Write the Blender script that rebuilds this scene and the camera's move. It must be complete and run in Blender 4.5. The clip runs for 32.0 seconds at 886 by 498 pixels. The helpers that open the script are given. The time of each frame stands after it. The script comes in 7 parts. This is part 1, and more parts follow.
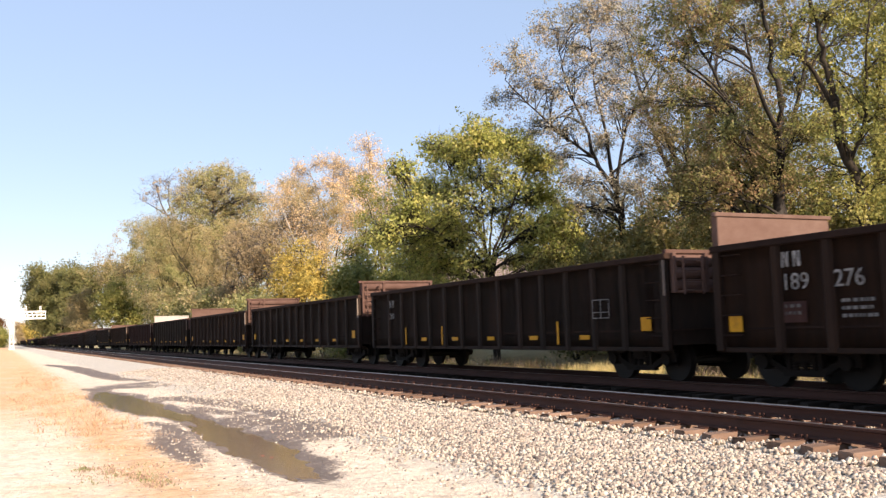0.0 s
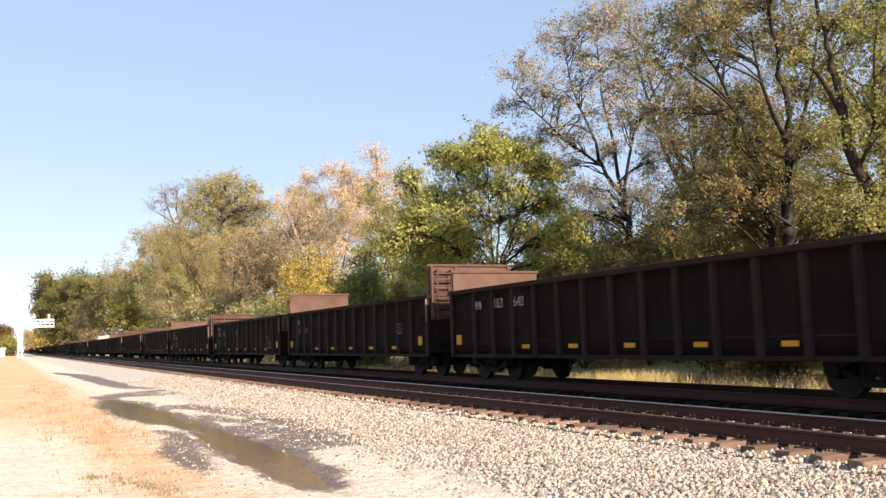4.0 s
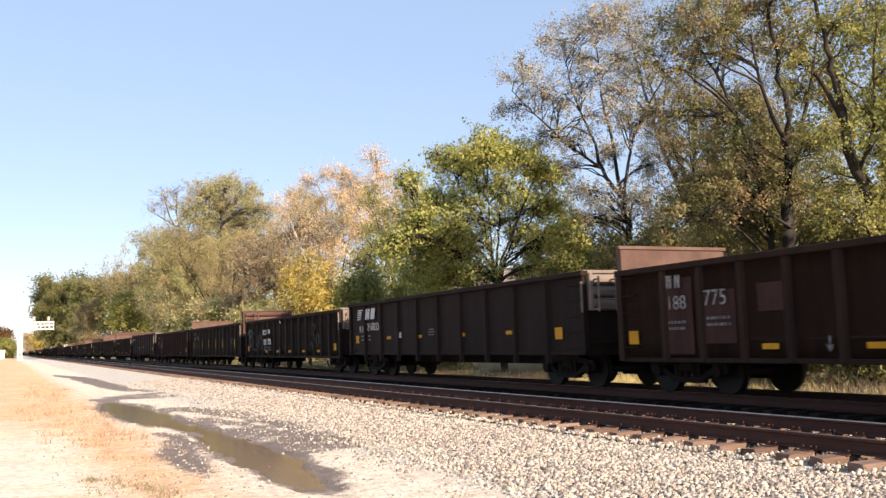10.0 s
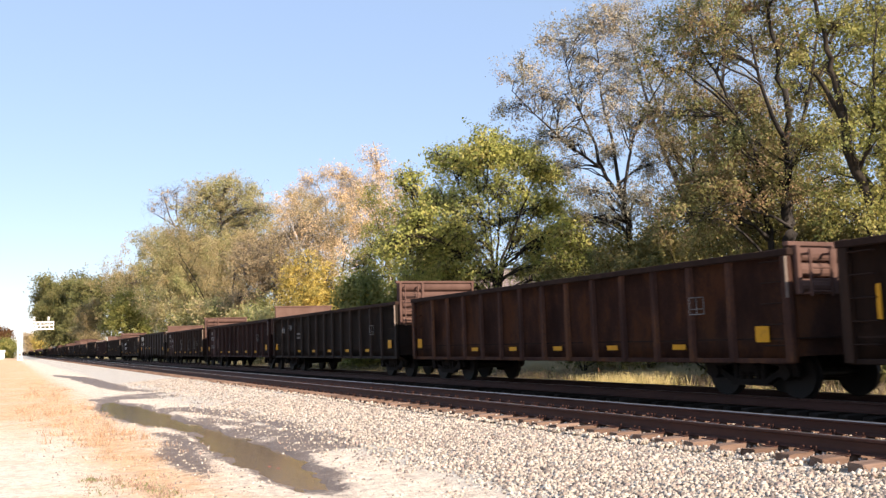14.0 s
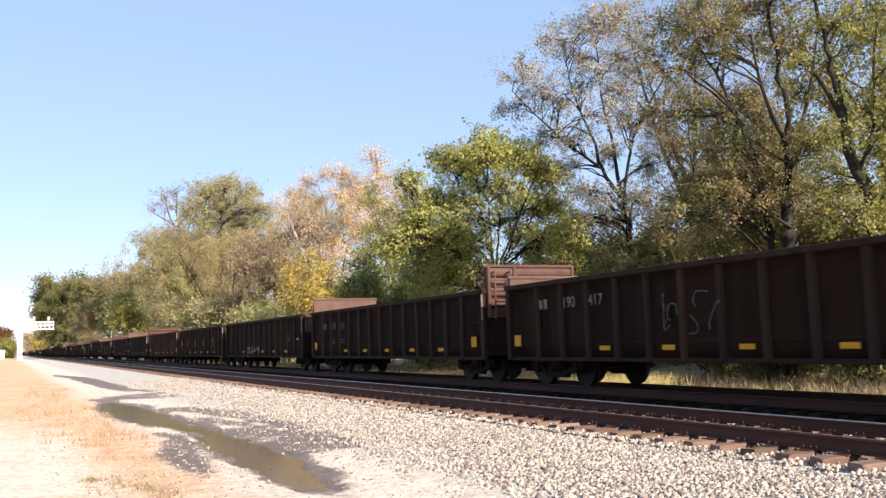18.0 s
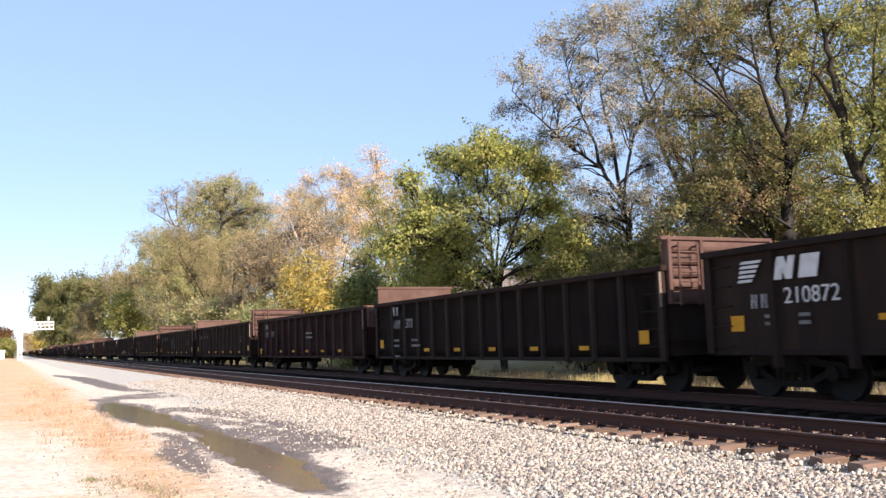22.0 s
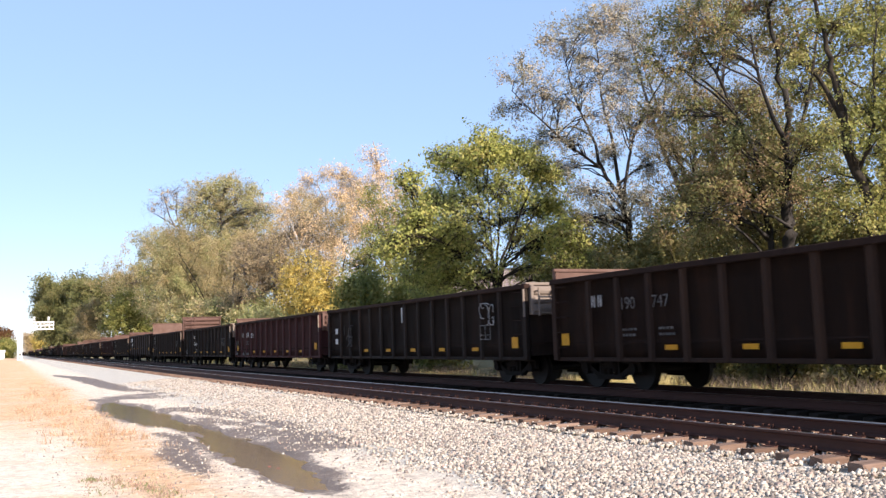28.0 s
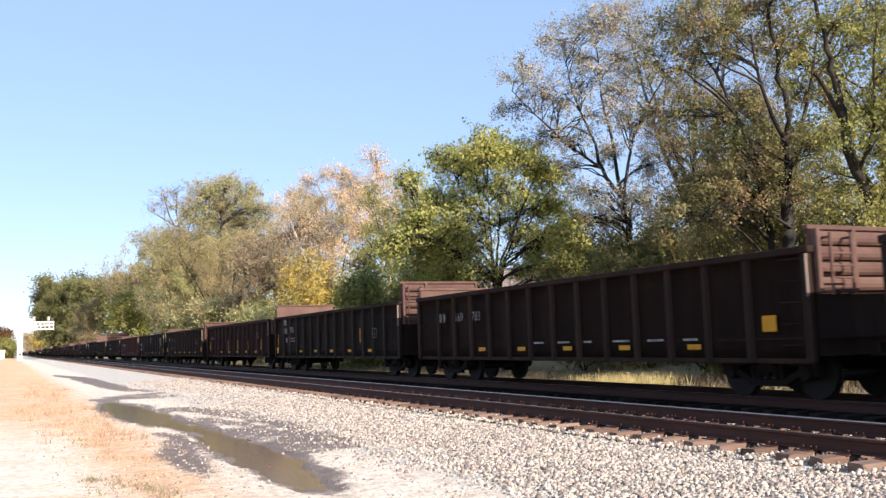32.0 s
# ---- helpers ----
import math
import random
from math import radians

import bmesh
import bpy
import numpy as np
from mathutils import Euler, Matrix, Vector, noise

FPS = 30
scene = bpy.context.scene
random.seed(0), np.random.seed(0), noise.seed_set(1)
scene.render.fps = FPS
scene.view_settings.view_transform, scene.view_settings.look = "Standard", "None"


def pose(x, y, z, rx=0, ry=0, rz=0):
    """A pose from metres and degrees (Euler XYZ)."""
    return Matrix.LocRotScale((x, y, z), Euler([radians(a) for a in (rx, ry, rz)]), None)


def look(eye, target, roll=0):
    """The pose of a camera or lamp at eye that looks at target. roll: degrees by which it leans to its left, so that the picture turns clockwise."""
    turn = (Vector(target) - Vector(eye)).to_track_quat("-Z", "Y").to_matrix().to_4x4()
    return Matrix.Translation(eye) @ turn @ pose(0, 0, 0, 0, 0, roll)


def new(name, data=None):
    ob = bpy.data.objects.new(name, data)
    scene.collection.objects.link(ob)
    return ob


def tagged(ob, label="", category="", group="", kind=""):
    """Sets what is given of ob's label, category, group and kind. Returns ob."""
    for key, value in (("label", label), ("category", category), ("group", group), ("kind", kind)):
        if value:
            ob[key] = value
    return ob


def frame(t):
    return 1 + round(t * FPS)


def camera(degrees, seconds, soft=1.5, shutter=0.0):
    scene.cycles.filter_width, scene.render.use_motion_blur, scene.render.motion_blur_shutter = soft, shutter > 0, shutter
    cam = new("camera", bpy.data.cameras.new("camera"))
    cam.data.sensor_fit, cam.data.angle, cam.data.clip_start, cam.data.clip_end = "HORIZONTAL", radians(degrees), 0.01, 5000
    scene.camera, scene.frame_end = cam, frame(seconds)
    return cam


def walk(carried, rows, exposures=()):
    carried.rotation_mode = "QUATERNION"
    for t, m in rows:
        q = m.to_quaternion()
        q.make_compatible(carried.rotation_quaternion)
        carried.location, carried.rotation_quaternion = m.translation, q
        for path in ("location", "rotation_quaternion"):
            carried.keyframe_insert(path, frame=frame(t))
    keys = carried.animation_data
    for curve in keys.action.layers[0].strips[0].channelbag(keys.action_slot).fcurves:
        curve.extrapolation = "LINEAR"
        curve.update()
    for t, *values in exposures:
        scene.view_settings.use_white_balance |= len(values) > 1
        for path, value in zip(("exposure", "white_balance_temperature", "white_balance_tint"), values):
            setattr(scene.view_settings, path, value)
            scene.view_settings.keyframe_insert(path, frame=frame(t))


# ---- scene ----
# The camera stands on a tripod beside a double-track line and settles in the first seconds.
cam = camera(52.21, 32.0, soft=1.4, shutter=0.12)
EYE = (0.0, 0.0, 1.221)


def aim(dx=0.0, dy=0.0):
    """The camera's pose; dx and dy turn it right and down by thousandths of its focal length."""
    yaw, tilt = math.radians(25.667) + dx / 1000, math.radians(5.766) - dy / 1000
    far = Vector((math.sin(yaw) * math.cos(tilt), math.cos(yaw) * math.cos(tilt), math.sin(tilt)))
    return look(EYE, Vector(EYE) + far * 10, -1.835)


walk(cam, [(0.0, aim(7.5, 11.9)), (0.5, aim(5.0, 11.0)), (1.0, aim(2.6, 9.7)), (1.5, aim(1.8, 8.1)),
           (2.0, aim(1.5, 6.6)), (2.5, aim(0.6, 5.3)), (3.0, aim(0.2, 4.0)), (3.5, aim(-0.2, 3.1)),
           (5.5, aim(0, 1.1)), (6.0, aim(0, 0)), (6.5, aim()), (32.0, aim())],
     exposures=[(0.0, 1.04, 7500, 27), (4.0, 1.04, 7500, 26.5), (9.0, 1.04, 7400, 26), (21.0, 1.04, 6650, 25), (32.0, 1.04, 6520, 24.5)])

# ---- light: a clear autumn afternoon, sun behind the camera's right shoulder ----
SUN_AZ, SUN_EL = 167.0, 29.0      # degrees clockwise from the line's far end; above the horizon
world = bpy.data.worlds.new("sky")
scene.world = world
world.use_nodes = True
wn = world.node_tree.nodes
sky = wn.new("ShaderNodeTexSky")
sky.sky_type, sky.sun_disc = "NISHITA", False
sky.sun_elevation, sky.sun_rotation = radians(SUN_EL), radians(SUN_AZ)
sky.air_density, sky.dust_density, sky.ozone_density = 1.0, 0.15, 2.6
haze = wn.new("ShaderNodeMix")          # a thin even haze over the clear sky
haze.data_type = "RGBA"
haze.inputs[0].default_value, haze.inputs[7].default_value = 0.6, (2.05, 3.4, 4.9, 1)
world.node_tree.links.new(sky.outputs[0], haze.inputs[6])
world.node_tree.links.new(haze.outputs[2], wn["Background"].inputs[0])
wn["Background"].inputs[1].default_value = 0.105
sun = new("sun", bpy.data.lights.new("sun", "SUN"))
sun.data.energy, sun.data.angle, sun.data.color = 4.8, radians(0.53), (1.0, 0.95, 0.76)
_d = Vector((math.sin(radians(SUN_AZ)) * math.cos(radians(SUN_EL)), math.cos(radians(SUN_AZ)) * math.cos(radians(SUN_EL)), math.sin(radians(SUN_EL))))
sun.matrix_world = look(_d * 100, (0, 0, 0))

# ---- measures ----
GAUGE_HALF = 0.7535
TRACK_A, TRACK_B = 9.26, 13.38     # the empty track and the train's track, from the camera's line
TIE_STEP, TIE_FIRST = 0.5334, 12.676
RAIL_H = 0.178
TIE_TOP = -0.19
PATH_Z = -0.42


# ---- materials ----
def mat(name, rough=0.8, metal=0.0, spec=0.5):
    m = bpy.data.materials.new(name)
    m.use_nodes = True
    b = m.node_tree.nodes["Principled BSDF"]
    b.inputs["Roughness"].default_value, b.inputs["Metallic"].default_value = rough, metal
    b.inputs["Specular IOR Level"].default_value = spec
    return m, m.node_tree.nodes, m.node_tree.links, b


def ramp(n, l, src, stops):
    r = n.new("ShaderNodeValToRGB")
    while len(r.color_ramp.elements) < len(stops):
        r.color_ramp.elements.new(0.5)
    for e, (p, c) in zip(r.color_ramp.elements, stops):
        e.position, e.color = p, (*c, 1)
    l.new(src, r.inputs[0])
    return r.outputs[0]


def noise_of(n, l, vec, scale, detail=4, rough=0.6):
    t = n.new("ShaderNodeTexNoise")
    t.inputs["Scale"].default_value, t.inputs["Detail"].default_value, t.inputs["Roughness"].default_value = scale, detail, rough
    l.new(vec, t.inputs["Vector"])
    return t.outputs[0]


def mixed(n, l, fac, a, b, mode="MIX"):
    m = n.new("ShaderNodeMix")
    m.data_type, m.blend_type = "RGBA", mode
    for sock, v in ((m.inputs[0], fac), (m.inputs[6], a), (m.inputs[7], b)):
        if isinstance(v, (int, float)):
            sock.default_value = v
        elif isinstance(v, tuple):
            sock.default_value = (*v, 1)
        else:
            l.new(v, sock)
    return m.outputs[2]


def calc(n, l, op, a, b=0.0):
    m = n.new("ShaderNodeMath")
    m.operation = op
    for sock, v in ((m.inputs[0], a), (m.inputs[1], b)):
        if isinstance(v, (int, float)):
            sock.default_value = v
        else:
            l.new(v, sock)
    return m.outputs[0]


def bumped(n, l, b, height, strength=0.5, dist=0.02):
    u = n.new("ShaderNodeBump")
    u.inputs["Strength"].default_value, u.inputs["Distance"].default_value = strength, dist
    l.new(height, u.inputs["Height"])
    l.new(u.outputs[0], b.inputs["Normal"])


def surface(name, stops, fine=30, coarse=1.5, rough=0.8, metal=0.0, bump=0.3, dist=0.01, spread=0.0, stretch=(1, 1, 1), spec=0.3):
    """A worn surface: colours by coarse patches, grain on top, and a shift from thing to thing."""
    m, n, l, b = mat(name, rough, metal, spec)
    tc, oi = n.new("ShaderNodeTexCoord"), n.new("ShaderNodeObjectInfo")
    mp = n.new("ShaderNodeMapping")
    mp.inputs["Scale"].default_value = stretch
    l.new(tc.outputs["Object"], mp.inputs["Vector"])
    off = n.new("ShaderNodeVectorMath")
    off.operation = "MULTIPLY_ADD"
    comb = n.new("ShaderNodeCombineXYZ")
    for i in range(3):
        l.new(calc(n, l, "MULTIPLY", oi.outputs["Random"], 37.0 + 11 * i), comb.inputs[i])
    l.new(mp.outputs[0], off.inputs[0])
    off.inputs[1].default_value = (1, 1, 1)
    l.new(comb.outputs[0], off.inputs[2])
    v = off.outputs[0]
    big, small = noise_of(n, l, v, coarse, 6, 0.65), noise_of(n, l, v, fine, 5, 0.7)
    mix = calc(n, l, "ADD", calc(n, l, "MULTIPLY", big, 0.7), calc(n, l, "MULTIPLY", small, 0.3))
    if spread:
        mix = calc(n, l, "ADD", mix, calc(n, l, "MULTIPLY", calc(n, l, "SUBTRACT", oi.outputs["Random"], 0.5), spread))
    col = ramp(n, l, mix, stops)
    l.new(col, b.inputs["Base Color"])
    l.new(calc(n, l, "ADD", calc(n, l, "MULTIPLY", small, 0.25), rough - 0.12), b.inputs["Roughness"])
    if bump:
        bumped(n, l, b, small, bump, dist)
    return m


def leaf_mat(name, cols, glow=0.4, patch=2.0):
    """Leaves that let some light through, tinted spray by spray over patches and a little leaf by leaf."""
    m, n, l, b = mat(name, 0.6, 0, 0.25)
    g, tc = n.new("ShaderNodeNewGeometry"), n.new("ShaderNodeTexCoord")
    k = len(cols)
    soft = calc(n, l, "MULTIPLY", calc(n, l, "SUBTRACT", noise_of(n, l, tc.outputs["Object"], 1 / patch, 3, 0.6), 0.5), 2.6)
    own = calc(n, l, "MULTIPLY", calc(n, l, "SUBTRACT", g.outputs["Random Per Island"], 0.5), 0.7)
    col = ramp(n, l, calc(n, l, "ADD", calc(n, l, "ADD", soft, own), 0.5), [(i / (k - 1), c) for i, c in enumerate(cols)])
    l.new(col, b.inputs["Base Color"])
    tr = n.new("ShaderNodeBsdfTranslucent")
    l.new(col, tr.inputs[0])
    ms = n.new("ShaderNodeMixShader")
    ms.inputs[0].default_value = glow
    l.new(b.outputs[0], ms.inputs[1])
    l.new(tr.outputs[0], ms.inputs[2])
    l.new(ms.outputs[0], n["Material Output"].inputs[0])
    return m


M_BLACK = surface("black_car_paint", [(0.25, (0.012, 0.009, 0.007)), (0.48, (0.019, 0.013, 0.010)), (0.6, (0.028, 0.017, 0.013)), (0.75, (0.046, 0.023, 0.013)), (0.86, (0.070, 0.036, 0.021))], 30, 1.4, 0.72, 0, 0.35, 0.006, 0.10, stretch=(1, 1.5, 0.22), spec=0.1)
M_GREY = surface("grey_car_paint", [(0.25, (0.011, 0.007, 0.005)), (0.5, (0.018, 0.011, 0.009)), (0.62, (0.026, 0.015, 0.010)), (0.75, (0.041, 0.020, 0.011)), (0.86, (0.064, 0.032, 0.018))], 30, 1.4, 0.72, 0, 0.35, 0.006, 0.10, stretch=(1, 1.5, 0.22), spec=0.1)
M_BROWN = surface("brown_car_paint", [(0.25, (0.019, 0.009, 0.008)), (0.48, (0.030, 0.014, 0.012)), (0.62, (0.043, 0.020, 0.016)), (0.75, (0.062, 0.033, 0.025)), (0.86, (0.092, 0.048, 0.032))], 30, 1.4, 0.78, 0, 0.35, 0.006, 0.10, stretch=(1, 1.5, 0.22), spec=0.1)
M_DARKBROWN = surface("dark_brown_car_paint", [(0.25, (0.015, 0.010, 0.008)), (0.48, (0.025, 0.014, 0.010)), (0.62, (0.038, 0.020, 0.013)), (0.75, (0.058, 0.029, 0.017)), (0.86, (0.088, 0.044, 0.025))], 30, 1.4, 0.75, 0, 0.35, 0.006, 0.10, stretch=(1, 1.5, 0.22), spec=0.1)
M_MAROON = surface("maroon_car_paint", [(0.25, (0.034, 0.013, 0.012)), (0.48, (0.056, 0.021, 0.019)), (0.62, (0.074, 0.030, 0.026)), (0.78, (0.105, 0.055, 0.040))], 30, 1.4, 0.75, 0, 0.35, 0.006, 0.0, stretch=(1, 1.5, 0.22), spec=0.12)
M_SCALED = surface("rust_scaled_car_paint", [(0.25, (0.020, 0.010, 0.008)), (0.42, (0.036, 0.017, 0.013)), (0.51, (0.056, 0.026, 0.018)), (0.58, (0.095, 0.040, 0.019)), (0.67, (0.062, 0.029, 0.020)), (0.78, (0.140, 0.088, 0.058))], 22, 1.1, 0.8, 0, 0.4, 0.008, 0.0, stretch=(1, 1.2, 0.5), spec=0.1)
M_PATCH = surface("faded_maroon_paint_patch", [(0.3, (0.030, 0.014, 0.012)), (0.55, (0.058, 0.028, 0.024)), (0.75, (0.085, 0.045, 0.038))], 26, 2.0, 0.8, 0, 0.3, 0.005, 0.1, stretch=(1, 1.5, 0.3), spec=0.1)
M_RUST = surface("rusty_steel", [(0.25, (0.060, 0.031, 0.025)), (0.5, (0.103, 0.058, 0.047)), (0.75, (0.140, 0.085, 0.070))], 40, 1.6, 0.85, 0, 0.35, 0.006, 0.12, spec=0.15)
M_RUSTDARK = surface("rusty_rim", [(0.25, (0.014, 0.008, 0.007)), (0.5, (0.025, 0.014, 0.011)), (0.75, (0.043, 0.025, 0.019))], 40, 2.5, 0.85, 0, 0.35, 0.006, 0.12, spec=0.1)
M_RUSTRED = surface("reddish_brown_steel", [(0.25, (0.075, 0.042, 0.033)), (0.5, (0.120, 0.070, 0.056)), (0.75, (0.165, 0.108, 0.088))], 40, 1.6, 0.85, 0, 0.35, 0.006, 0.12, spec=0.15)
M_BEIGE = surface("faded_grey_end_paint", [(0.25, (0.122, 0.096, 0.080)), (0.5, (0.184, 0.146, 0.122)), (0.75, (0.220, 0.158, 0.122))], 40, 1.6, 0.8, 0, 0.3, 0.006, 0.1)
M_PALEEND = surface("chalky_pale_end_paint", [(0.25, (0.30, 0.25, 0.22)), (0.5, (0.42, 0.37, 0.34)), (0.75, (0.50, 0.45, 0.42))], 40, 1.6, 0.8, 0, 0.3, 0.006)
M_TRUCK = surface("oily_truck_steel", [(0.3, (0.007, 0.006, 0.005)), (0.6, (0.015, 0.011, 0.009)), (0.8, (0.030, 0.020, 0.016))], 30, 3, 0.8, 0, 0.3, 0.006, spec=0.12)
M_WHEEL = surface("worn_wheel_steel", [(0.3, (0.007, 0.006, 0.005)), (0.7, (0.018, 0.013, 0.010))], 30, 3, 0.7, 0.2, 0.2, 0.004)
M_YELLOW = surface("yellow_reflector", [(0.3, (0.46, 0.20, 0.008)), (0.6, (0.55, 0.26, 0.012)), (0.8, (0.30, 0.14, 0.016))], 40, 6, 0.6, 0, 0.05, 0.002, 0.25, spec=0.2)
M_WHITE = surface("white_stencil_paint", [(0.3, (0.34, 0.33, 0.315)), (0.5, (0.53, 0.52, 0.50)), (0.75, (0.62, 0.61, 0.59))], 60, 5, 0.7, 0, 0.05, 0.002)
M_WORN = surface("worn_stencil_paint", [(0.3, (0.045, 0.04, 0.037)), (0.48, (0.19, 0.18, 0.172)), (0.65, (0.38, 0.365, 0.35))], 50, 6, 0.75, 0, 0.05, 0.002)
M_FADED = surface("faded_stencil_paint", [(0.35, (0.048, 0.045, 0.042)), (0.5, (0.144, 0.138, 0.132)), (0.7, (0.252, 0.240, 0.228))], 50, 7, 0.8, 0, 0.05, 0.002)
M_FAINT = surface("faint_stencil_paint", [(0.35, (0.03, 0.026, 0.024)), (0.5, (0.075, 0.068, 0.064)), (0.7, (0.15, 0.14, 0.13))], 50, 7, 0.8, 0, 0.05, 0.002)
M_RAIL = surface("rusted_rail_steel", [(0.3, (0.043, 0.018, 0.011)), (0.6, (0.075, 0.028, 0.019)), (0.8, (0.115, 0.048, 0.030))], 60, 4, 0.75, 0.1, 0.3, 0.003, stretch=(1, 0.2, 1))
M_RAILTOP, _n, _l, _b = mat("polished_rail_head", 0.4, 1.0)
_b.inputs["Base Color"].default_value = (0.42, 0.37, 0.34, 1)
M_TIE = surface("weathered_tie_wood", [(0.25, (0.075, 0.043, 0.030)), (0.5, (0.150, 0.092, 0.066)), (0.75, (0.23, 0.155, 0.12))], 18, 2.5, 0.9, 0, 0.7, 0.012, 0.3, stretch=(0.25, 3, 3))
# the same wood darkened by colour for the shade under the train
M_TIESHADED = surface("shaded_tie_wood", [(0.25, (0.014, 0.010, 0.008)), (0.5, (0.024, 0.018, 0.014)), (0.75, (0.045, 0.034, 0.027))], 18, 2.5, 0.9, 0, 0.7, 0.012, 0.3, stretch=(0.25, 3, 3), spec=0.1)
M_BARK = surface("tree_bark", [(0.25, (0.016, 0.013, 0.009)), (0.5, (0.030, 0.023, 0.017)), (0.75, (0.049, 0.039, 0.030))], 14, 2, 0.9, 0, 0.8, 0.03, stretch=(1, 1, 0.3))
M_DARKBARK = surface("dark_bark", [(0.25, (0.012, 0.010, 0.009)), (0.5, (0.026, 0.022, 0.020)), (0.75, (0.055, 0.048, 0.045))], 14, 2, 0.9, 0, 0.8, 0.03, stretch=(1, 1, 0.3))
M_PALEBARK = surface("pale_bark", [(0.25, (0.16, 0.14, 0.12)), (0.5, (0.30, 0.27, 0.24)), (0.75, (0.5, 0.46, 0.42))], 14, 2, 0.9, 0, 0.6, 0.02, stretch=(1, 1, 0.3))
M_GREYBARK = surface("grey_bark", [(0.25, (0.060, 0.052, 0.050)), (0.5, (0.105, 0.093, 0.090)), (0.75, (0.17, 0.15, 0.145))], 14, 2, 0.9, 0, 0.6, 0.02, stretch=(1, 1, 0.3))
L_GREEN = leaf_mat("green_leaves", [(0.145, 0.163, 0.053), (0.223, 0.236, 0.068), (0.323, 0.304, 0.089), (0.390, 0.336, 0.116)], 0.4, 1.5)
L_MAPLE = leaf_mat("yellow_green_leaves", [(0.29, 0.26, 0.12), (0.28, 0.315, 0.09), (0.38, 0.40, 0.115), (0.50, 0.48, 0.14), (0.58, 0.50, 0.18)], 0.5, 1.4)
L_DOME = leaf_mat("dull_green_leaves", [(0.111, 0.122, 0.046), (0.158, 0.158, 0.058), (0.222, 0.194, 0.078)], 0.3, 6.0)
L_THIN = leaf_mat("thin_grey_green_leaves", [(0.24, 0.235, 0.16), (0.34, 0.32, 0.23), (0.42, 0.37, 0.28), (0.54, 0.42, 0.29)], 0.35, 1.6)
L_YELLOW = leaf_mat("yellow_leaves", [(0.284, 0.257, 0.090), (0.425, 0.324, 0.083), (0.567, 0.419, 0.103), (0.638, 0.472, 0.141)], 0.35, 1.2)
L_ORANGE = leaf_mat("orange_tan_leaves", [(0.528, 0.400, 0.230), (0.680, 0.484, 0.266), (0.830, 0.593, 0.339), (0.755, 0.508, 0.314)], 0.4, 3.0)
L_OLIVE = leaf_mat("olive_leaves", [(0.24, 0.26, 0.105), (0.33, 0.32, 0.14), (0.43, 0.37, 0.185), (0.51, 0.39, 0.22)], 0.4, 4.0)
L_BROWN = leaf_mat("brown_leaves", [(0.346, 0.274, 0.168), (0.438, 0.336, 0.202), (0.508, 0.381, 0.224), (0.415, 0.347, 0.179)], 0.4, 3.0)
L_DARK = leaf_mat("dark_green_leaves", [(0.095, 0.099, 0.035), (0.137, 0.138, 0.050), (0.190, 0.165, 0.055), (0.249, 0.187, 0.072)], 0.35, 1.5)
L_MIXED = leaf_mat("green_and_brown_leaves", [(0.134, 0.147, 0.055), (0.200, 0.205, 0.074), (0.278, 0.252, 0.095), (0.301, 0.221, 0.116), (0.334, 0.210, 0.121)], 0.35, 1.8)
L_TAN = leaf_mat("tan_and_green_leaves", [(0.318, 0.258, 0.128), (0.420, 0.314, 0.171), (0.343, 0.292, 0.133), (0.471, 0.351, 0.197), (0.281, 0.254, 0.117)])
L_RUSSET = leaf_mat("russet_leaves", [(0.150, 0.065, 0.030), (0.180, 0.090, 0.035), (0.120, 0.065, 0.030)])
L_SCRUB = leaf_mat("orange_dead_grass", [(0.44, 0.26, 0.14), (0.58, 0.38, 0.23), (0.28, 0.16, 0.09), (0.62, 0.47, 0.32)], 0.2)
L_DRY = leaf_mat("dry_grass_blades", [(0.44, 0.35, 0.15), (0.62, 0.50, 0.25), (0.36, 0.32, 0.12), (0.55, 0.43, 0.22)], 0.2)
L_VERGE = leaf_mat("green_and_reddish_grass_blades", [(0.15, 0.19, 0.06), (0.23, 0.25, 0.10), (0.36, 0.22, 0.17), (0.42, 0.24, 0.20), (0.19, 0.21, 0.08)], 0.25, 0.25)
L_FRESH = leaf_mat("green_grass_blades", [(0.07, 0.11, 0.025), (0.12, 0.15, 0.04), (0.28, 0.22, 0.08), (0.30, 0.13, 0.07)], 0.2)


# ---- building helpers ----
def part(name, bm, material, parent, label=""):
    me = bpy.data.meshes.new(name)
    bm.to_mesh(me)
    bm.free()
    me.materials.append(material)
    ob = new(name, me)
    ob.parent = parent
    return tagged(ob, label)


def shared(name, me, parent, m=None):
    ob = new(name, me)
    ob.parent = parent
    if m is not None:
        ob.matrix_basis = m
    return ob


def mesh_of(name, bm, material):
    me = bpy.data.meshes.new(name)
    bm.to_mesh(me)
    bm.free()
    me.materials.append(material)
    return me


def raw(name, verts, faces, material, smooth=False):
    me = bpy.data.meshes.new(name)
    me.from_pydata(verts, [], faces)
    me.materials.append(material)
    if smooth:
        me.polygons.foreach_set("use_smooth", [True] * len(me.polygons))
    return me


def box(bm, x0, x1, y0, y1, z0, z1, bevel=0.0):
    v = [bm.verts.new((x, y, z)) for x in (x0, x1) for y in (y0, y1) for z in (z0, z1)]
    fs = [bm.faces.new([v[i] for i in f]) for f in ((0, 1, 3, 2), (4, 6, 7, 5), (0, 4, 5, 1), (2, 3, 7, 6), (0, 2, 6, 4), (1, 5, 7, 3))]
    if bevel:
        bmesh.ops.bevel(bm, geom=list({e for f in fs for e in f.edges}), offset=bevel, segments=1, affect="EDGES")
    return bm


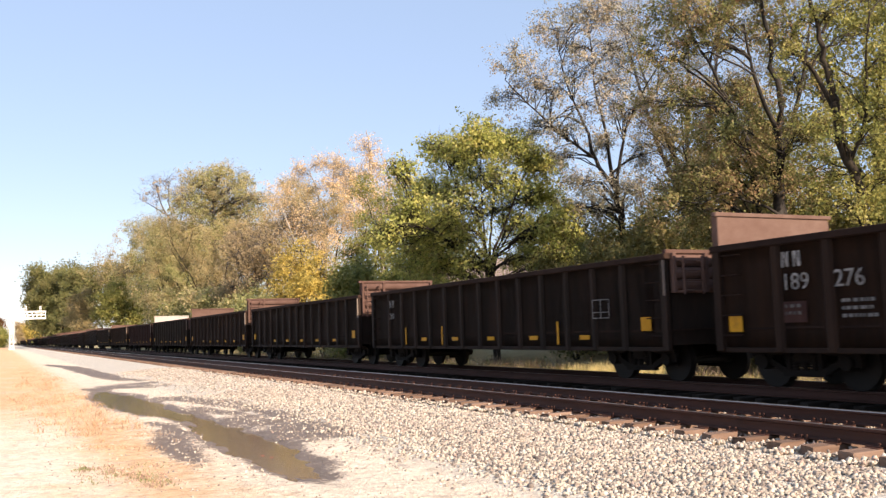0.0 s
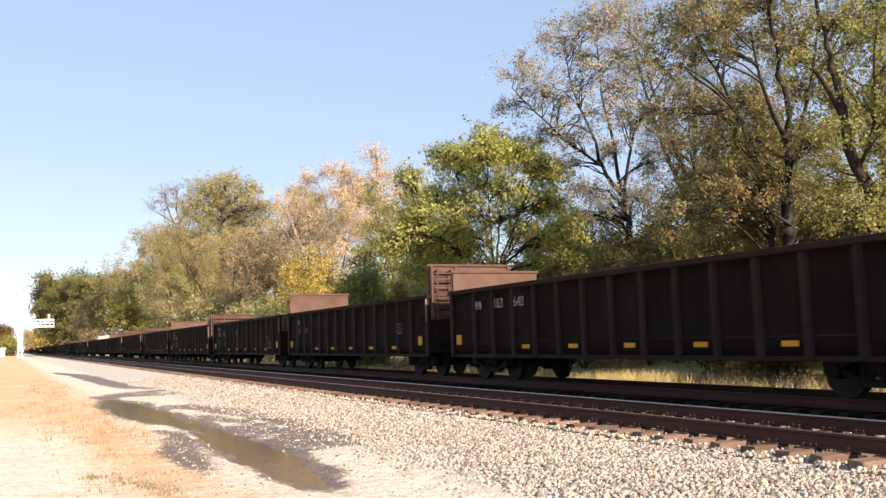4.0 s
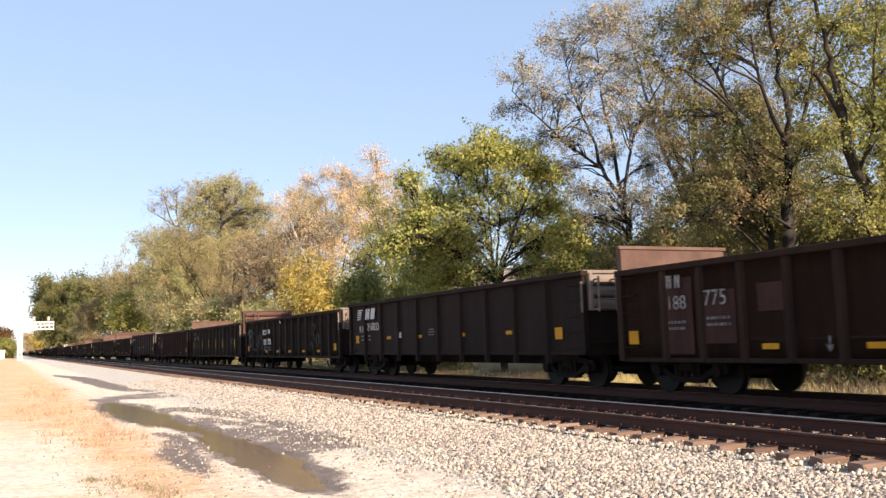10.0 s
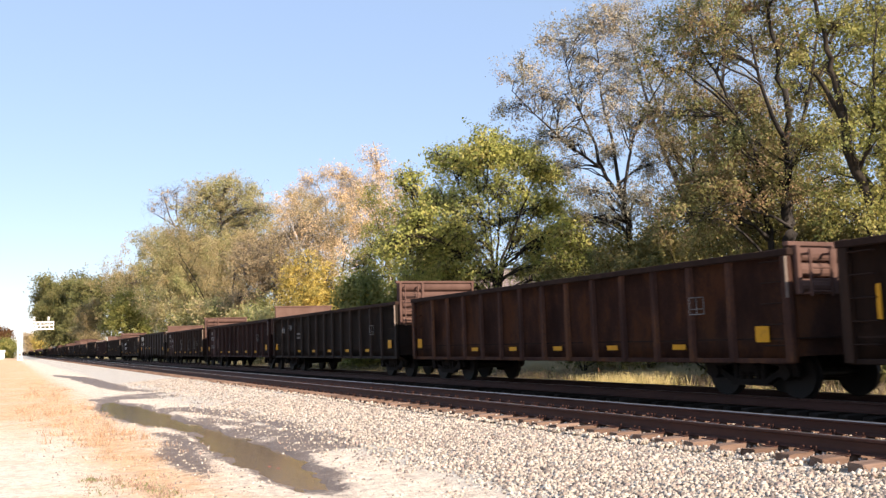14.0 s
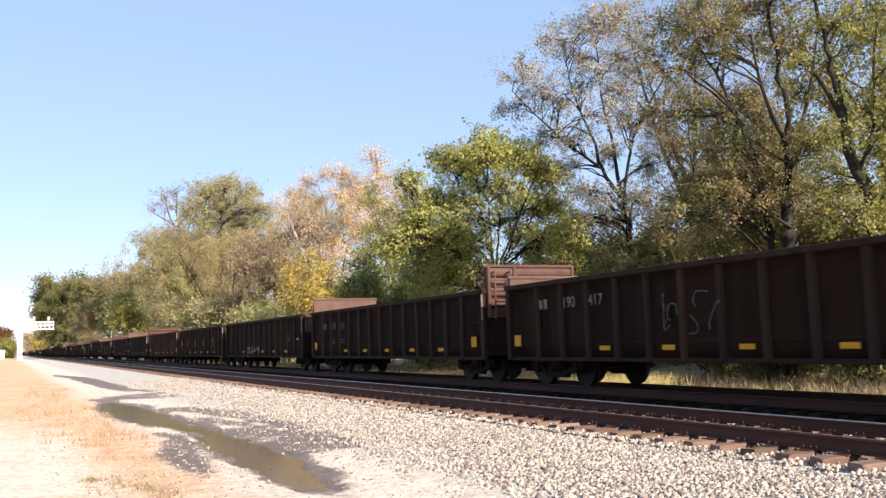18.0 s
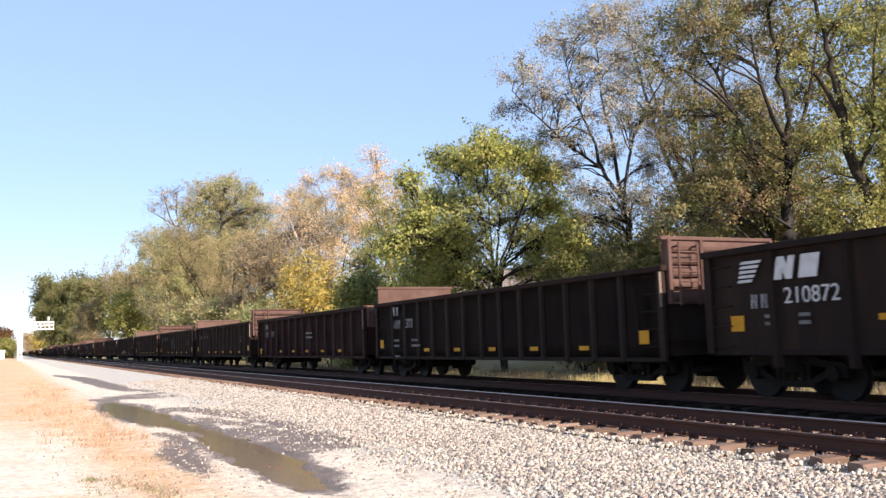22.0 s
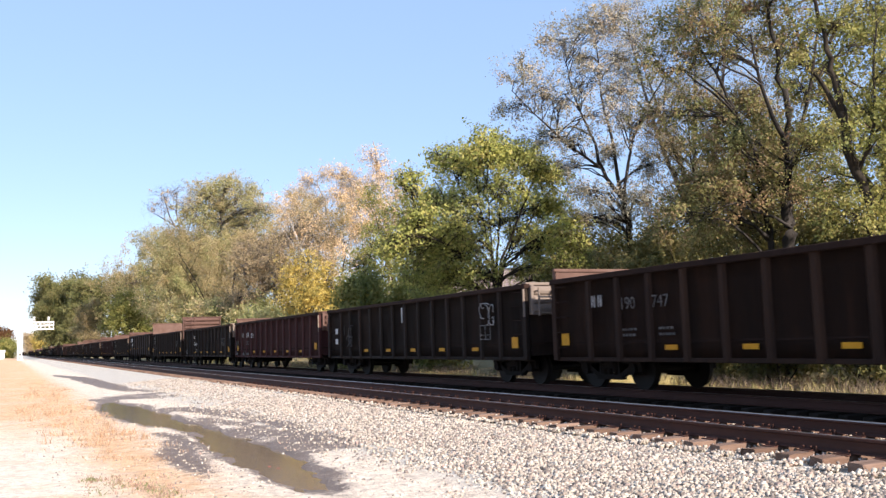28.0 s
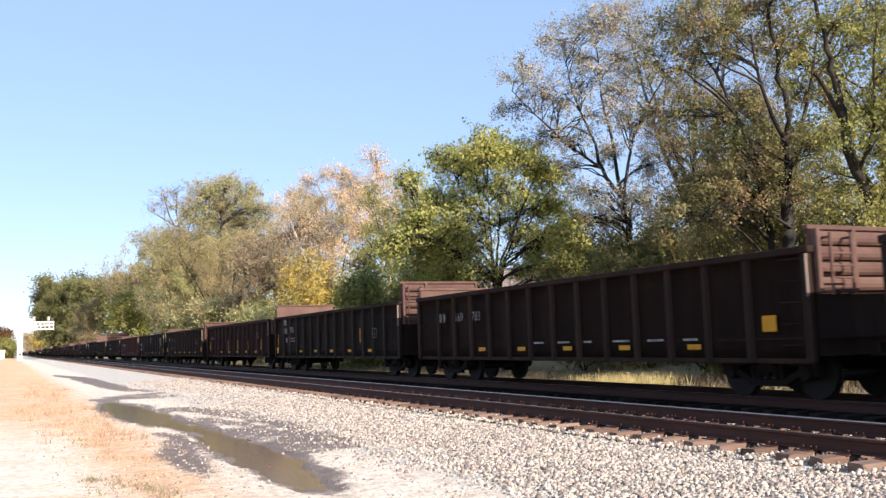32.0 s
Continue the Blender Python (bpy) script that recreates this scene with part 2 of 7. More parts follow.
def boxes(*rows, bevel=0.0):
    bm = bmesh.new()
    for r in rows:
        box(bm, *r, bevel=bevel)
    return bm


def prism(bm, outline, x0, x1):
    """A plate with a given outline in (y, z), from x0 to x1."""
    a = [bm.verts.new((x0, y, z)) for y, z in outline]
    b = [bm.verts.new((x1, y, z)) for y, z in outline]
    bm.faces.new(a[::-1]), bm.faces.new(b)
    k = len(outline)
    for i in range(k):
        bm.faces.new((a[i], a[(i + 1) % k], b[(i + 1) % k], b[i]))
    bmesh.ops.recalc_face_normals(bm, faces=bm.faces)
    return bm


def rod(bm, a, b, r, sides=6, r2=None):
    a, b = Vector(a), Vector(b)
    d = (b - a)
    bmesh.ops.create_cone(bm, cap_ends=True, segments=sides, radius1=r, radius2=r if r2 is None else r2, depth=d.length,
                          matrix=Matrix.Translation((a + b) / 2) @ d.to_track_quat("Z", "Y").to_matrix().to_4x4())
    return bm


def thing(name, label, category, m=None, group="", kind=""):
    ob = tagged(new(name), label, category, group, kind)
    ob.empty_display_size = 0.3
    if m is not None:
        ob.matrix_basis = m
    return ob
# ---- ground: one sheet from the path to the horizon ----
PUDDLE = [[(2.95, 32.0, 0.25), (3.0, 28.4, 0.72), (3.02, 25.0, 0.74), (3.22, 22.2, 0.60), (3.5, 20.6, 0.42), (3.6, 18.2, 0.36), (3.5, 15.4, 0.56), (3.47, 13.8, 0.56), (3.42, 12.3, 0.46), (3.28, 11.2, 0.36), (3.22, 10.7, 0.12)]]
WET = [[(3.95, 26.2, 0.12), (4.5, 25.0, 0.28), (4.98, 22.5, 0.28), (5.1, 20.0, 0.22), (5.15, 17.5, 0.20), (5.1, 15.8, 0.22)], [(4.0, 15.4, 0.1), (4.35, 15.2, 0.24), (4.8, 15.0, 0.28), (5.2, 14.9, 0.12)], [(5.2, 14.8, 0.05), (5.8, 13.8, 0.06)],
       [(4.1, 21.5, 0.12), (4.4, 19.8, 0.14), (4.6, 18.4, 0.12)], [(4.1, 18.2, 0.10), (4.5, 17.2, 0.16), (4.8, 16.6, 0.08)],
       [(3.0, 72, 0.2), (4.0, 62, 0.55), (4.2, 50, 0.5), (4.4, 41, 0.36), (5.0, 38, 0.1)], [(3.3, 34.4, 0.12), (4.4, 35.2, 0.14), (5.1, 35.6, 0.05)], [(2.6, 33.0, 0.1), (3.9, 33.4, 0.14), (5.2, 32.8, 0.06)], [(2.75, 18.4, 0.10), (2.85, 17.0, 0.16), (2.55, 15.5, 0.22), (2.4, 14.2, 0.22), (2.38, 13.3, 0.12)]]


def pool_depth(x, y, chains, squash=3.0):
    """How far inside a chain of pools, long along the path, a place lies."""
    best = -9.0
    for chain in chains:
        for (ax, ay, ar), (bx, by, br) in zip(chain, chain[1:]):
            dx, dy = bx - ax, (by - ay) / squash
            px, py = x - ax, (y - ay) / squash
            t = min(1.0, max(0.0, (px * dx + py * dy) / (dx * dx + dy * dy)))
            best = max(best, ar + (br - ar) * t - math.hypot(px - t * dx, py - t * dy))
    return best


def smooth(a, b, v):
    t = min(1.0, max(0.0, (v - a) / (b - a)))
    return t * t * (3 - 2 * t)


def ground_z(x, y):
    wob = 0.02 * noise.noise((x * 0.35, y * 0.12, 0)) + 0.014 * noise.noise((x * 1.7, y * 1.1, 3)) + 0.008 * noise.noise((x * 4.5, y * 3.1, 6))
    toe = 4.55 + 0.25 * noise.noise((y * 0.25, 5.0, 0))
    z = PATH_Z + wob * (1 - smooth(4, 6, x))
    if x > toe:
        z += (TIE_TOP - 0.10 - PATH_Z) * smooth(toe, 7.4, x)
    if x > 14.9:
        z -= 0.45 * smooth(14.9, 16.6, x)
    if x > 18:
        z += 0.9 * smooth(18, 34, x) + 0.1 * noise.noise((x * 0.2, y * 0.2, 7))
    if x < 1.8:
        z += 0.06 * smooth(0.4, 1.8, 2.2 - x) * (0.6 + 0.8 * noise.noise((x * 0.5, y * 0.12, 9)))
    if x < 8 and 5 < y < 40:
        d = pool_depth(x, y, PUDDLE) - 0.05 + 0.20 * noise.noise((x * 2.5, y * 0.8, 1)) + 0.20 * noise.noise((x * 6, y * 2.6, 1))
        dip = smooth(-0.5, 0.0, d)
        z = z * (1 - dip) + (PATH_Z - 0.015) * dip - 0.09 * smooth(-0.14, 0.2, d)
    return z


def spaced(stops):
    out = [stops[0][0]]
    for (a, _), (b, step) in zip(stops, stops[1:]):
        k = max(1, round((b - a) / step))
        out += [a + (b - a) * (i + 1) / k for i in range(k)]
    return out


def make_ground():
    xs = spaced([(-3000, 0), (-400, 400), (-60, 60), (-6, 6), (-1, 0.5), (8, 0.11), (16, 0.4), (40, 2), (120, 20), (500, 80), (3000, 500)])
    ys = spaced([(-300, 0), (-20, 40), (4, 3), (32, 0.2), (80, 1.2), (240, 8), (900, 60), (4500, 600)])
    verts = [(x, y, ground_z(x, y)) for y in ys for x in xs]
    k = len(xs)
    faces = [(j * k + i, j * k + i + 1, (j + 1) * k + i + 1, (j + 1) * k + i) for j in range(len(ys) - 1) for i in range(k - 1)]
    m, n, l, b = mat("ground_gravel_dirt_and_grass", 0.95, 0, 0.12)
    g = n.new("ShaderNodeNewGeometry")
    sep = n.new("ShaderNodeSeparateXYZ")
    l.new(g.outputs["Position"], sep.inputs[0])
    P, X, Y = g.outputs["Position"], sep.outputs[0], sep.outputs[1]
    big, mid, fine = noise_of(n, l, P, 0.35, 5), noise_of(n, l, P, 2.2, 6, 0.7), noise_of(n, l, P, 26, 6, 0.75)
    vor = n.new("ShaderNodeTexVoronoi")
    vor.inputs["Scale"].default_value = 22
    l.new(P, vor.inputs["Vector"])
    # stone sizes fade with the path's wear
    gravel = ramp(n, l, calc(n, l, "ADD", calc(n, l, "MULTIPLY", fine, 0.55), calc(n, l, "MULTIPLY", mid, 0.45)), [(0.3, (0.52, 0.43, 0.345)), (0.5, (0.69, 0.585, 0.48)), (0.7, (0.78, 0.68, 0.575))])
    dirt = ramp(n, l, calc(n, l, "ADD", calc(n, l, "MULTIPLY", fine, 0.4), calc(n, l, "MULTIPLY", mid, 0.6)), [(0.32, (0.36, 0.20, 0.11)), (0.46, (0.64, 0.40, 0.235)), (0.7, (0.76, 0.55, 0.37))])
    stone = ramp(n, l, vor.outputs["Color"], [(0.0, (0.30, 0.275, 0.24)), (0.5, (0.50, 0.465, 0.41)), (1.0, (0.68, 0.635, 0.57))])
    grass = ramp(n, l, calc(n, l, "ADD", calc(n, l, "MULTIPLY", fine, 0.5), calc(n, l, "MULTIPLY", big, 0.5)), [(0.3, (0.16, 0.13, 0.06)), (0.5, (0.32, 0.26, 0.14)), (0.7, (0.48, 0.41, 0.27))])

    def mask(edge, width, sense=1, wob=0.8):
        v = calc(n, l, "ADD", X, calc(n, l, "MULTIPLY", calc(n, l, "SUBTRACT", mid, 0.5), wob))
        mr = n.new("ShaderNodeMapRange")
        mr.interpolation_type = "SMOOTHSTEP"
        l.new(v, mr.inputs[0])
        mr.inputs[1].default_value, mr.inputs[2].default_value = edge - width, edge + width
        if sense < 0:
            mr.inputs[3].default_value, mr.inputs[4].default_value = 1, 0
        return mr.outputs[0]

    grit = ramp(n, l, noise_of(n, l, P, 8.0, 8, 0.8), [(0.36, (0.55,) * 3), (0.5, (0.97,) * 3), (0.64, (1.3,) * 3)])
    gravel = mixed(n, l, 1.0, gravel, grit, 'MULTIPLY')
    dirt = mixed(n, l, 0.7, dirt, grit, 'MULTIPLY')
    verge = mask(2.3, 0.7, -1, 1.6)
    verge = calc(n, l, "MULTIPLY", verge, ramp(n, l, big, [(0.3, (0.6,) * 3), (0.5, (1,) * 3)]))
    col = mixed(n, l, verge, gravel, dirt)
    col = mixed(n, l, mask(4.75, 0.35), col, stone)
    # the train's shade put into the colour: ballast darkened from its near edge on
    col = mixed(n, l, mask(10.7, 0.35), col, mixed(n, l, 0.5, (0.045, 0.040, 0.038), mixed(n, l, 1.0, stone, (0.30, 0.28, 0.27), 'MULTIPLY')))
    col = mixed(n, l, mask(15.6, 0.5), col, grass)
    col = mixed(n, l, mask(-7, 1.5, -1), col, grass)
    # pale fine gravel where the path is driven on
    near = n.new("ShaderNodeMapRange")
    near.interpolation_type = "SMOOTHSTEP"
    l.new(calc(n, l, "ADD", Y, calc(n, l, "MULTIPLY", big, 8.0)), near.inputs[0])
    near.inputs[1].default_value, near.inputs[2].default_value, near.inputs[3].default_value, near.inputs[4].default_value = 21, 31, 1, 0
    bare = ramp(n, l, noise_of(n, l, P, 1.6, 6, 0.7), [(0.34, (0.35,) * 3), (0.55, (0.95,) * 3)])
    pale = calc(n, l, "MULTIPLY", calc(n, l, "MULTIPLY", mask(1.15, 0.55, -1, 1.6), near.outputs[0]), bare)
    col = mixed(n, l, pale, col, mixed(n, l, 0.8, (0.74, 0.64, 0.535), grit, "MULTIPLY"))
    # damp mud round the pools
    att = n.new("ShaderNodeAttribute")
    att.attribute_name = "damp"
    rag = calc(n, l, "ADD", calc(n, l, "MULTIPLY", noise_of(n, l, P, 4.5, 6, 0.75), 0.9), calc(n, l, "MULTIPLY", noise_of(n, l, P, 16, 4, 0.8), 1.1))
    wet = n.new("ShaderNodeMapRange")
    wet.interpolation_type = "SMOOTHSTEP"
    l.new(calc(n, l, "ADD", att.outputs["Fac"], calc(n, l, "MULTIPLY", calc(n, l, "SUBTRACT", rag, 1.0), calc(n, l, "MULTIPLY", calc(n, l, "MINIMUM", calc(n, l, "MULTIPLY", att.outputs["Fac"], 3.0), 1.0), 3.0))), wet.inputs[0])
    wet.inputs[1].default_value, wet.inputs[2].default_value, wet.inputs[4].default_value = 0.16, 0.72, 0.93
    col = mixed(n, l, wet.outputs[0], col, mixed(n, l, mid, (0.085, 0.064, 0.056), (0.20, 0.158, 0.138)))
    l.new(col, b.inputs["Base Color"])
    l.new(calc(n, l, "SUBTRACT", 0.95, calc(n, l, "MULTIPLY", wet.outputs[0], 0.4)), b.inputs["Roughness"])
    hgt = calc(n, l, "ADD", calc(n, l, "MULTIPLY", vor.outputs["Distance"], 0.6), calc(n, l, "MULTIPLY", fine, 0.8))
    bumped(n, l, b, hgt, 0.8, 0.04)
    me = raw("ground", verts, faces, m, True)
    damp = me.attributes.new("damp", "FLOAT", "POINT")
    vals = []
    for x, y, z in verts:
        v = 0.0
        if 1 < x < 7 and 5 < y < 90:
            w = 0.35 * noise.noise((x * 1.6, y * 0.9, 2)) + 0.22 * noise.noise((x * 5, y * 2.6, 4))
            v = max(smooth(-0.22, 0.06, pool_depth(x, y, PUDDLE) + 0.35 * w), smooth(-0.26, 0.10, pool_depth(x, y, WET, 4.0) + 0.6 * w))
        vals.append(v)
    damp.data.foreach_set("value", vals)
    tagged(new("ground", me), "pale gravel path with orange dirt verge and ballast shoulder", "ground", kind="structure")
    # standing water
    wm, n, l, b = mat("muddy_water", 0.10, 0, 0.42)
    b.inputs["Base Color"].default_value = (0.150, 0.112, 0.085, 1)
    tcw = n.new("ShaderNodeTexCoord")
    bumped(n, l, b, noise_of(n, l, tcw.outputs["Object"], 5, 3), 0.05, 0.01)
    bm = bmesh.new()
    box(bm, 1.9, 4.4, 8.5, 34, PATH_Z - 0.2, PATH_Z - 0.062)
    ob = part("puddle", bm, wm, None)
    tagged(ob, "shallow muddy puddle lying along the gravel path", "puddle", kind="structure")


make_ground()


# ---- the two tracks ----
def rail_mesh(length):
    """A flat-bottomed rail along y, its running edge at z 0."""
    half = [(0.0, 0.0), (0.030, -0.001), (0.0365, -0.010), (0.036, -0.034), (0.012, -0.048), (0.0085, -0.10), (0.013, -0.148), (0.072, -0.163), (0.075, -RAIL_H), (0.0, -RAIL_H)]
    ring = half + [(-x, z) for x, z in half[-2:0:-1]]
    k = len(ring)
    verts = [(x, y, z) for y in (0, length) for x, z in ring]
    faces = [(i, (i + 1) % k, k + (i + 1) % k, k + i) for i in range(k)]
    me = raw("rail", verts, faces, M_RAIL)
    me.materials.append(M_RAILTOP)
    for i in (0, k - 1, k - 2):
        me.polygons[i].material_index = 1
    return me


def tie_mesh(seed, material, wide=0.225):
    rnd = random.Random(seed)
    bm = bmesh.new()
    box(bm, -1.29, 1.29, -wide / 2, wide / 2, -0.18, 0, 0.012)
    for v in bm.verts:
        v.co += Vector((rnd.uniform(-0.03, 0.03), rnd.uniform(-0.01, 0.01), rnd.uniform(-0.008, 0.006)))
    return mesh_of("tie", bm, material)


def plate_mesh():
    bm = boxes((-0.17, 0.17, -0.1, 0.1, 0, 0.014), (-0.115, -0.085, -0.1, 0.1, 0.014, 0.026), (0.085, 0.115, -0.1, 0.1, 0.014, 0.026), bevel=0.003)
    return mesh_of("tie_plate", bm, M_RAIL)


def spike_mesh():
    bm = boxes((-0.009, 0.009, -0.009, 0.009, -0.02, 0.036), (-0.020, 0.020, -0.016, 0.016, 0.036, 0.052), bevel=0.003)
    return mesh_of("spike", bm, M_RAIL)


def anchor_mesh():
    bm = boxes((-0.095, 0.095, -0.012, 0.012, -0.045, -0.02), (-0.10, -0.078, -0.012, 0.012, -0.045, 0.03), bevel=0.003)
    return mesh_of("rail_anchor", bm, M_RAIL)


def track(xc, label, near):
    t = thing("railway_track", label, "railway track")
    rm = rail_mesh(1500)
    for s in (-1, 1):
        shared("rail", rm, t, pose(xc + s * GAUGE_HALF, -60 if s > 0 else 1440, 0, 0, 0, 0 if s > 0 else 180))
    kinds = [tie_mesh(i, M_TIE if near else M_TIESHADED) for i in range(5)]
    plate, spike, anchor = plate_mesh(), spike_mesh(), anchor_mesh()
    rnd = random.Random(4 if near else 5)
    first = -6 if near else 0
    for i in range(first, first + (300 if near else 120)):
        y = TIE_FIRST + (i - 16) * TIE_STEP + rnd.uniform(-0.02, 0.02)
        shared("tie", rnd.choice(kinds), t, pose(xc + rnd.uniform(-0.05, 0.05), y, TIE_TOP, rnd.uniform(-1, 1), 0, rnd.uniform(-1.5, 1.5)))
        if near and i < 60:
            for s in (-1, 1):
                shared("tie_plate", plate, t, pose(xc + s * GAUGE_HALF, y, TIE_TOP - 0.004, 0, 0, 0 if s < 0 else 180))
                for e in (-1, 1):
                    for q in (-0.055, 0.055):
                        if rnd.random() < 0.82:
                            shared("spike", spike, t, pose(xc + s * GAUGE_HALF + e * 0.093, y + q, TIE_TOP + 0.005, rnd.uniform(-6, 6), rnd.uniform(-6, 6), 0))
                if rnd.random() < 0.5:
                    shared("rail_anchor", anchor, t, pose(xc + s * GAUGE_HALF, y - 0.13, -RAIL_H + 0.02))
    bm = bmesh.new()
    y = TIE_FIRST - 16 * TIE_STEP + (first + (300 if near else 120)) * TIE_STEP
    while y < 420:
        box(bm, xc - 1.29, xc + 1.29, y - 0.11, y + 0.11, TIE_TOP - 0.18, TIE_TOP)
        y += TIE_STEP
    tagged(part("tie_rest", bm, M_TIE if near else M_TIESHADED, t), kind="stuff")


track(TRACK_A, "empty railway track with rusty rails on weathered wooden ties", True)
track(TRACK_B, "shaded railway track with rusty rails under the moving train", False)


# ---- the train: gondola cars, each its own thing, built about its centre at rail height ----
HALF_L, SIDE_X = 7.98, 1.47
TOP_Z, SILL_Z, DECK_Z = 2.56, 0.66, 1.08
NEAR = -1                           # the side that faces the path


def text_mesh(words, height, material):
    """Stencilled lettering as a flat mesh, upright on the side that faces the path."""
    c = bpy.data.curves.new("lettering", "FONT")
    c.body, c.size, c.extrude, c.align_x = words, height * 1.4, 0.002, "LEFT"
    ob = bpy.data.objects.new("lettering", c)
    scene.collection.objects.link(ob)
    me = bpy.data.meshes.new_from_object(ob.evaluated_get(bpy.context.evaluated_depsgraph_get()))
    bpy.data.objects.remove(ob)
    bpy.data.curves.remove(c)
    me.materials.clear()
    me.materials.append(material)
    return me


SIDEWAYS = Matrix(((0, 0, -1, 0), (-1, 0, 0, 0), (0, 1, 0, 0), (0, 0, 0, 1)))


def truck_meshes():
    out = {}
    bm = bmesh.new()
    prism(bm, [(-1.16, 0.56), (-1.12, 0.64), (-0.62, 0.70), (-0.42, 0.80), (0.42, 0.80), (0.62, 0.70), (1.12, 0.64), (1.16, 0.56), (0.60, 0.58), (0.40, 0.62), (-0.40, 0.62), (-0.60, 0.58)], -0.07, 0.07)
    prism(bm, [(-0.46, 0.22), (-0.46, 0.33), (0.46, 0.33), (0.46, 0.22)], -0.07, 0.07)
    for s in (-1, 1):
        prism(bm, [(s * 0.40, 0.24), (s * 0.40, 0.36), (s * 0.92, 0.62), (s * 1.06, 0.56)], -0.06, 0.06)
        prism(bm, [(s * 0.30, 0.30), (s * 0.30, 0.66), (s * 0.38, 0.66), (s * 0.38, 0.30)], -0.065, 0.065)
        prism(bm, [(s * 0.72, 0.40), (s * 0.72, 0.60), (s * 1.14, 0.60), (s * 1.14, 0.40)], -0.05, 0.05)
    for y in (-0.89, 0.89):
        rod(bm, (-0.12, y, 0.46), (0.1, y, 0.46), 0.13, 10)
    out["side_frame"] = mesh_of("side_frame", bm, M_TRUCK)
    bm = bmesh.new()
    for k in range(5):
        rod(bm, (0, 0, 0.33 + 0.05 * k), (0, 0, 0.36 + 0.05 * k), 0.075, 8)
    rod(bm, (0, 0, 0.33), (0, 0, 0.59), 0.05, 6)
    out["spring"] = mesh_of("spring", bm, M_TRUCK)
    out["bolster"] = mesh_of("bolster", boxes((-1.1, 1.1, -0.2, 0.2, 0.46, 0.78), bevel=0.03), M_TRUCK)
    bm = bmesh.new()
    rod(bm, (-0.05, 0, 0), (0.05, 0, 0), 0.42, 28)
    rod(bm, (0.05, 0, 0), (0.08, 0, 0), 0.455, 28)
    rod(bm, (-0.08, 0, 0), (0.1, 0, 0), 0.12, 12)
    out["wheel"] = mesh_of("wheel", bm, M_WHEEL)
    bm = bmesh.new()
    rod(bm, (-0.95, 0, 0), (0.95, 0, 0), 0.08, 10)
    out["axle"] = mesh_of("axle", bm, M_WHEEL)
    return out


TRUCK = truck_meshes()
COUPLER = mesh_of("coupler", boxes((-0.08, 0.08, 0.0, 0.62, 0.78, 0.98), (-0.16, 0.16, 0.42, 0.66, 0.74, 1.02), (-0.05, 0.2, 0.55, 0.72, 0.76, 1.0), bevel=0.03), M_TRUCK)
REFLECTOR = mesh_of("reflector", boxes((-0.006, 0.0, -0.19, 0.19, -0.05, 0.05)), M_YELLOW)
REFLECTOR_UP = mesh_of("reflector", boxes((-0.006, 0.0, -0.042, 0.042, -0.27, 0.27)), M_YELLOW)
PLACARD = mesh_of("placard", boxes((-0.006, 0.0, -0.16, 0.16, -0.14, 0.14)), M_YELLOW)
RUNG = {}
STILE = mesh_of("ladder_stile", boxes((-0.135, -0.03, -0.012, 0.012, 1.75, 2.46), bevel=0.004), M_BEIGE)


def rungs(material):
    if material.name not in RUNG:
        bm = bmesh.new()
        rod(bm, (-0.07, -0.22, 0), (-0.07, 0.22, 0), 0.012, 6)
        rod(bm, (0, -0.22, 0), (-0.07, -0.22, 0), 0.012, 6)
        rod(bm, (0, 0.22, 0), (-0.07, 0.22, 0), 0.012, 6)
        RUNG[material.name] = mesh_of("ladder_rung", bm, material)
    return RUNG[material.name]


def far_truck():
    bm = bmesh.new()
    for s in (-1, 1):
        box(bm, s * 1.0 - 0.06, s * 1.0 + 0.06, -1.1, 1.1, 0.34, 0.66)
        for w in (-0.89, 0.89):
            rod(bm, (s * 0.76 - 0.06, w, 0.43), (s * 0.76 + 0.06, w, 0.43), 0.43, 14)
    box(bm, -1.0, 1.0, -0.2, 0.2, 0.46, 0.78)
    return mesh_of("truck", bm, M_TRUCK)


FAR_TRUCK = far_truck()


def truck(car, y, detail=True):
    if not detail:
        shared("truck", FAR_TRUCK, car, pose(0, y, 0))
        return
    t = new("truck")
    t.parent, t.matrix_basis = car, pose(0, y, 0)
    t.empty_display_size = 0.2
    for s in (-1, 1):
        shared("side_frame", TRUCK["side_frame"], t, pose(s * 1.0, 0, 0))
        for y in (-0.2, 0, 0.2):
            shared("spring", TRUCK["spring"], t, pose(s * 1.03, y, 0))
        for w in (-0.89, 0.89):
            shared("wheel", TRUCK["wheel"], t, pose(s * 0.76, w, 0.42, 0, 0, 180 if s > 0 else 0))
    for w in (-0.89, 0.89):
        shared("axle", TRUCK["axle"], t, pose(0, w, 0.42))
    shared("bolster", TRUCK["bolster"], t)


BODY = {}


def rib_spots(bellied):
    """Where the ribs of a side stand along the car."""
    if bellied:
        return [-HALF_L + 0.12 + (2 * HALF_L - 0.24) * i / 10 for i in range(11)]
    return [-HALF_L + 0.12] + [HALF_L - 1.5 - 1.08 * i for i in range(12, -1, -1)] + [HALF_L - 0.12]


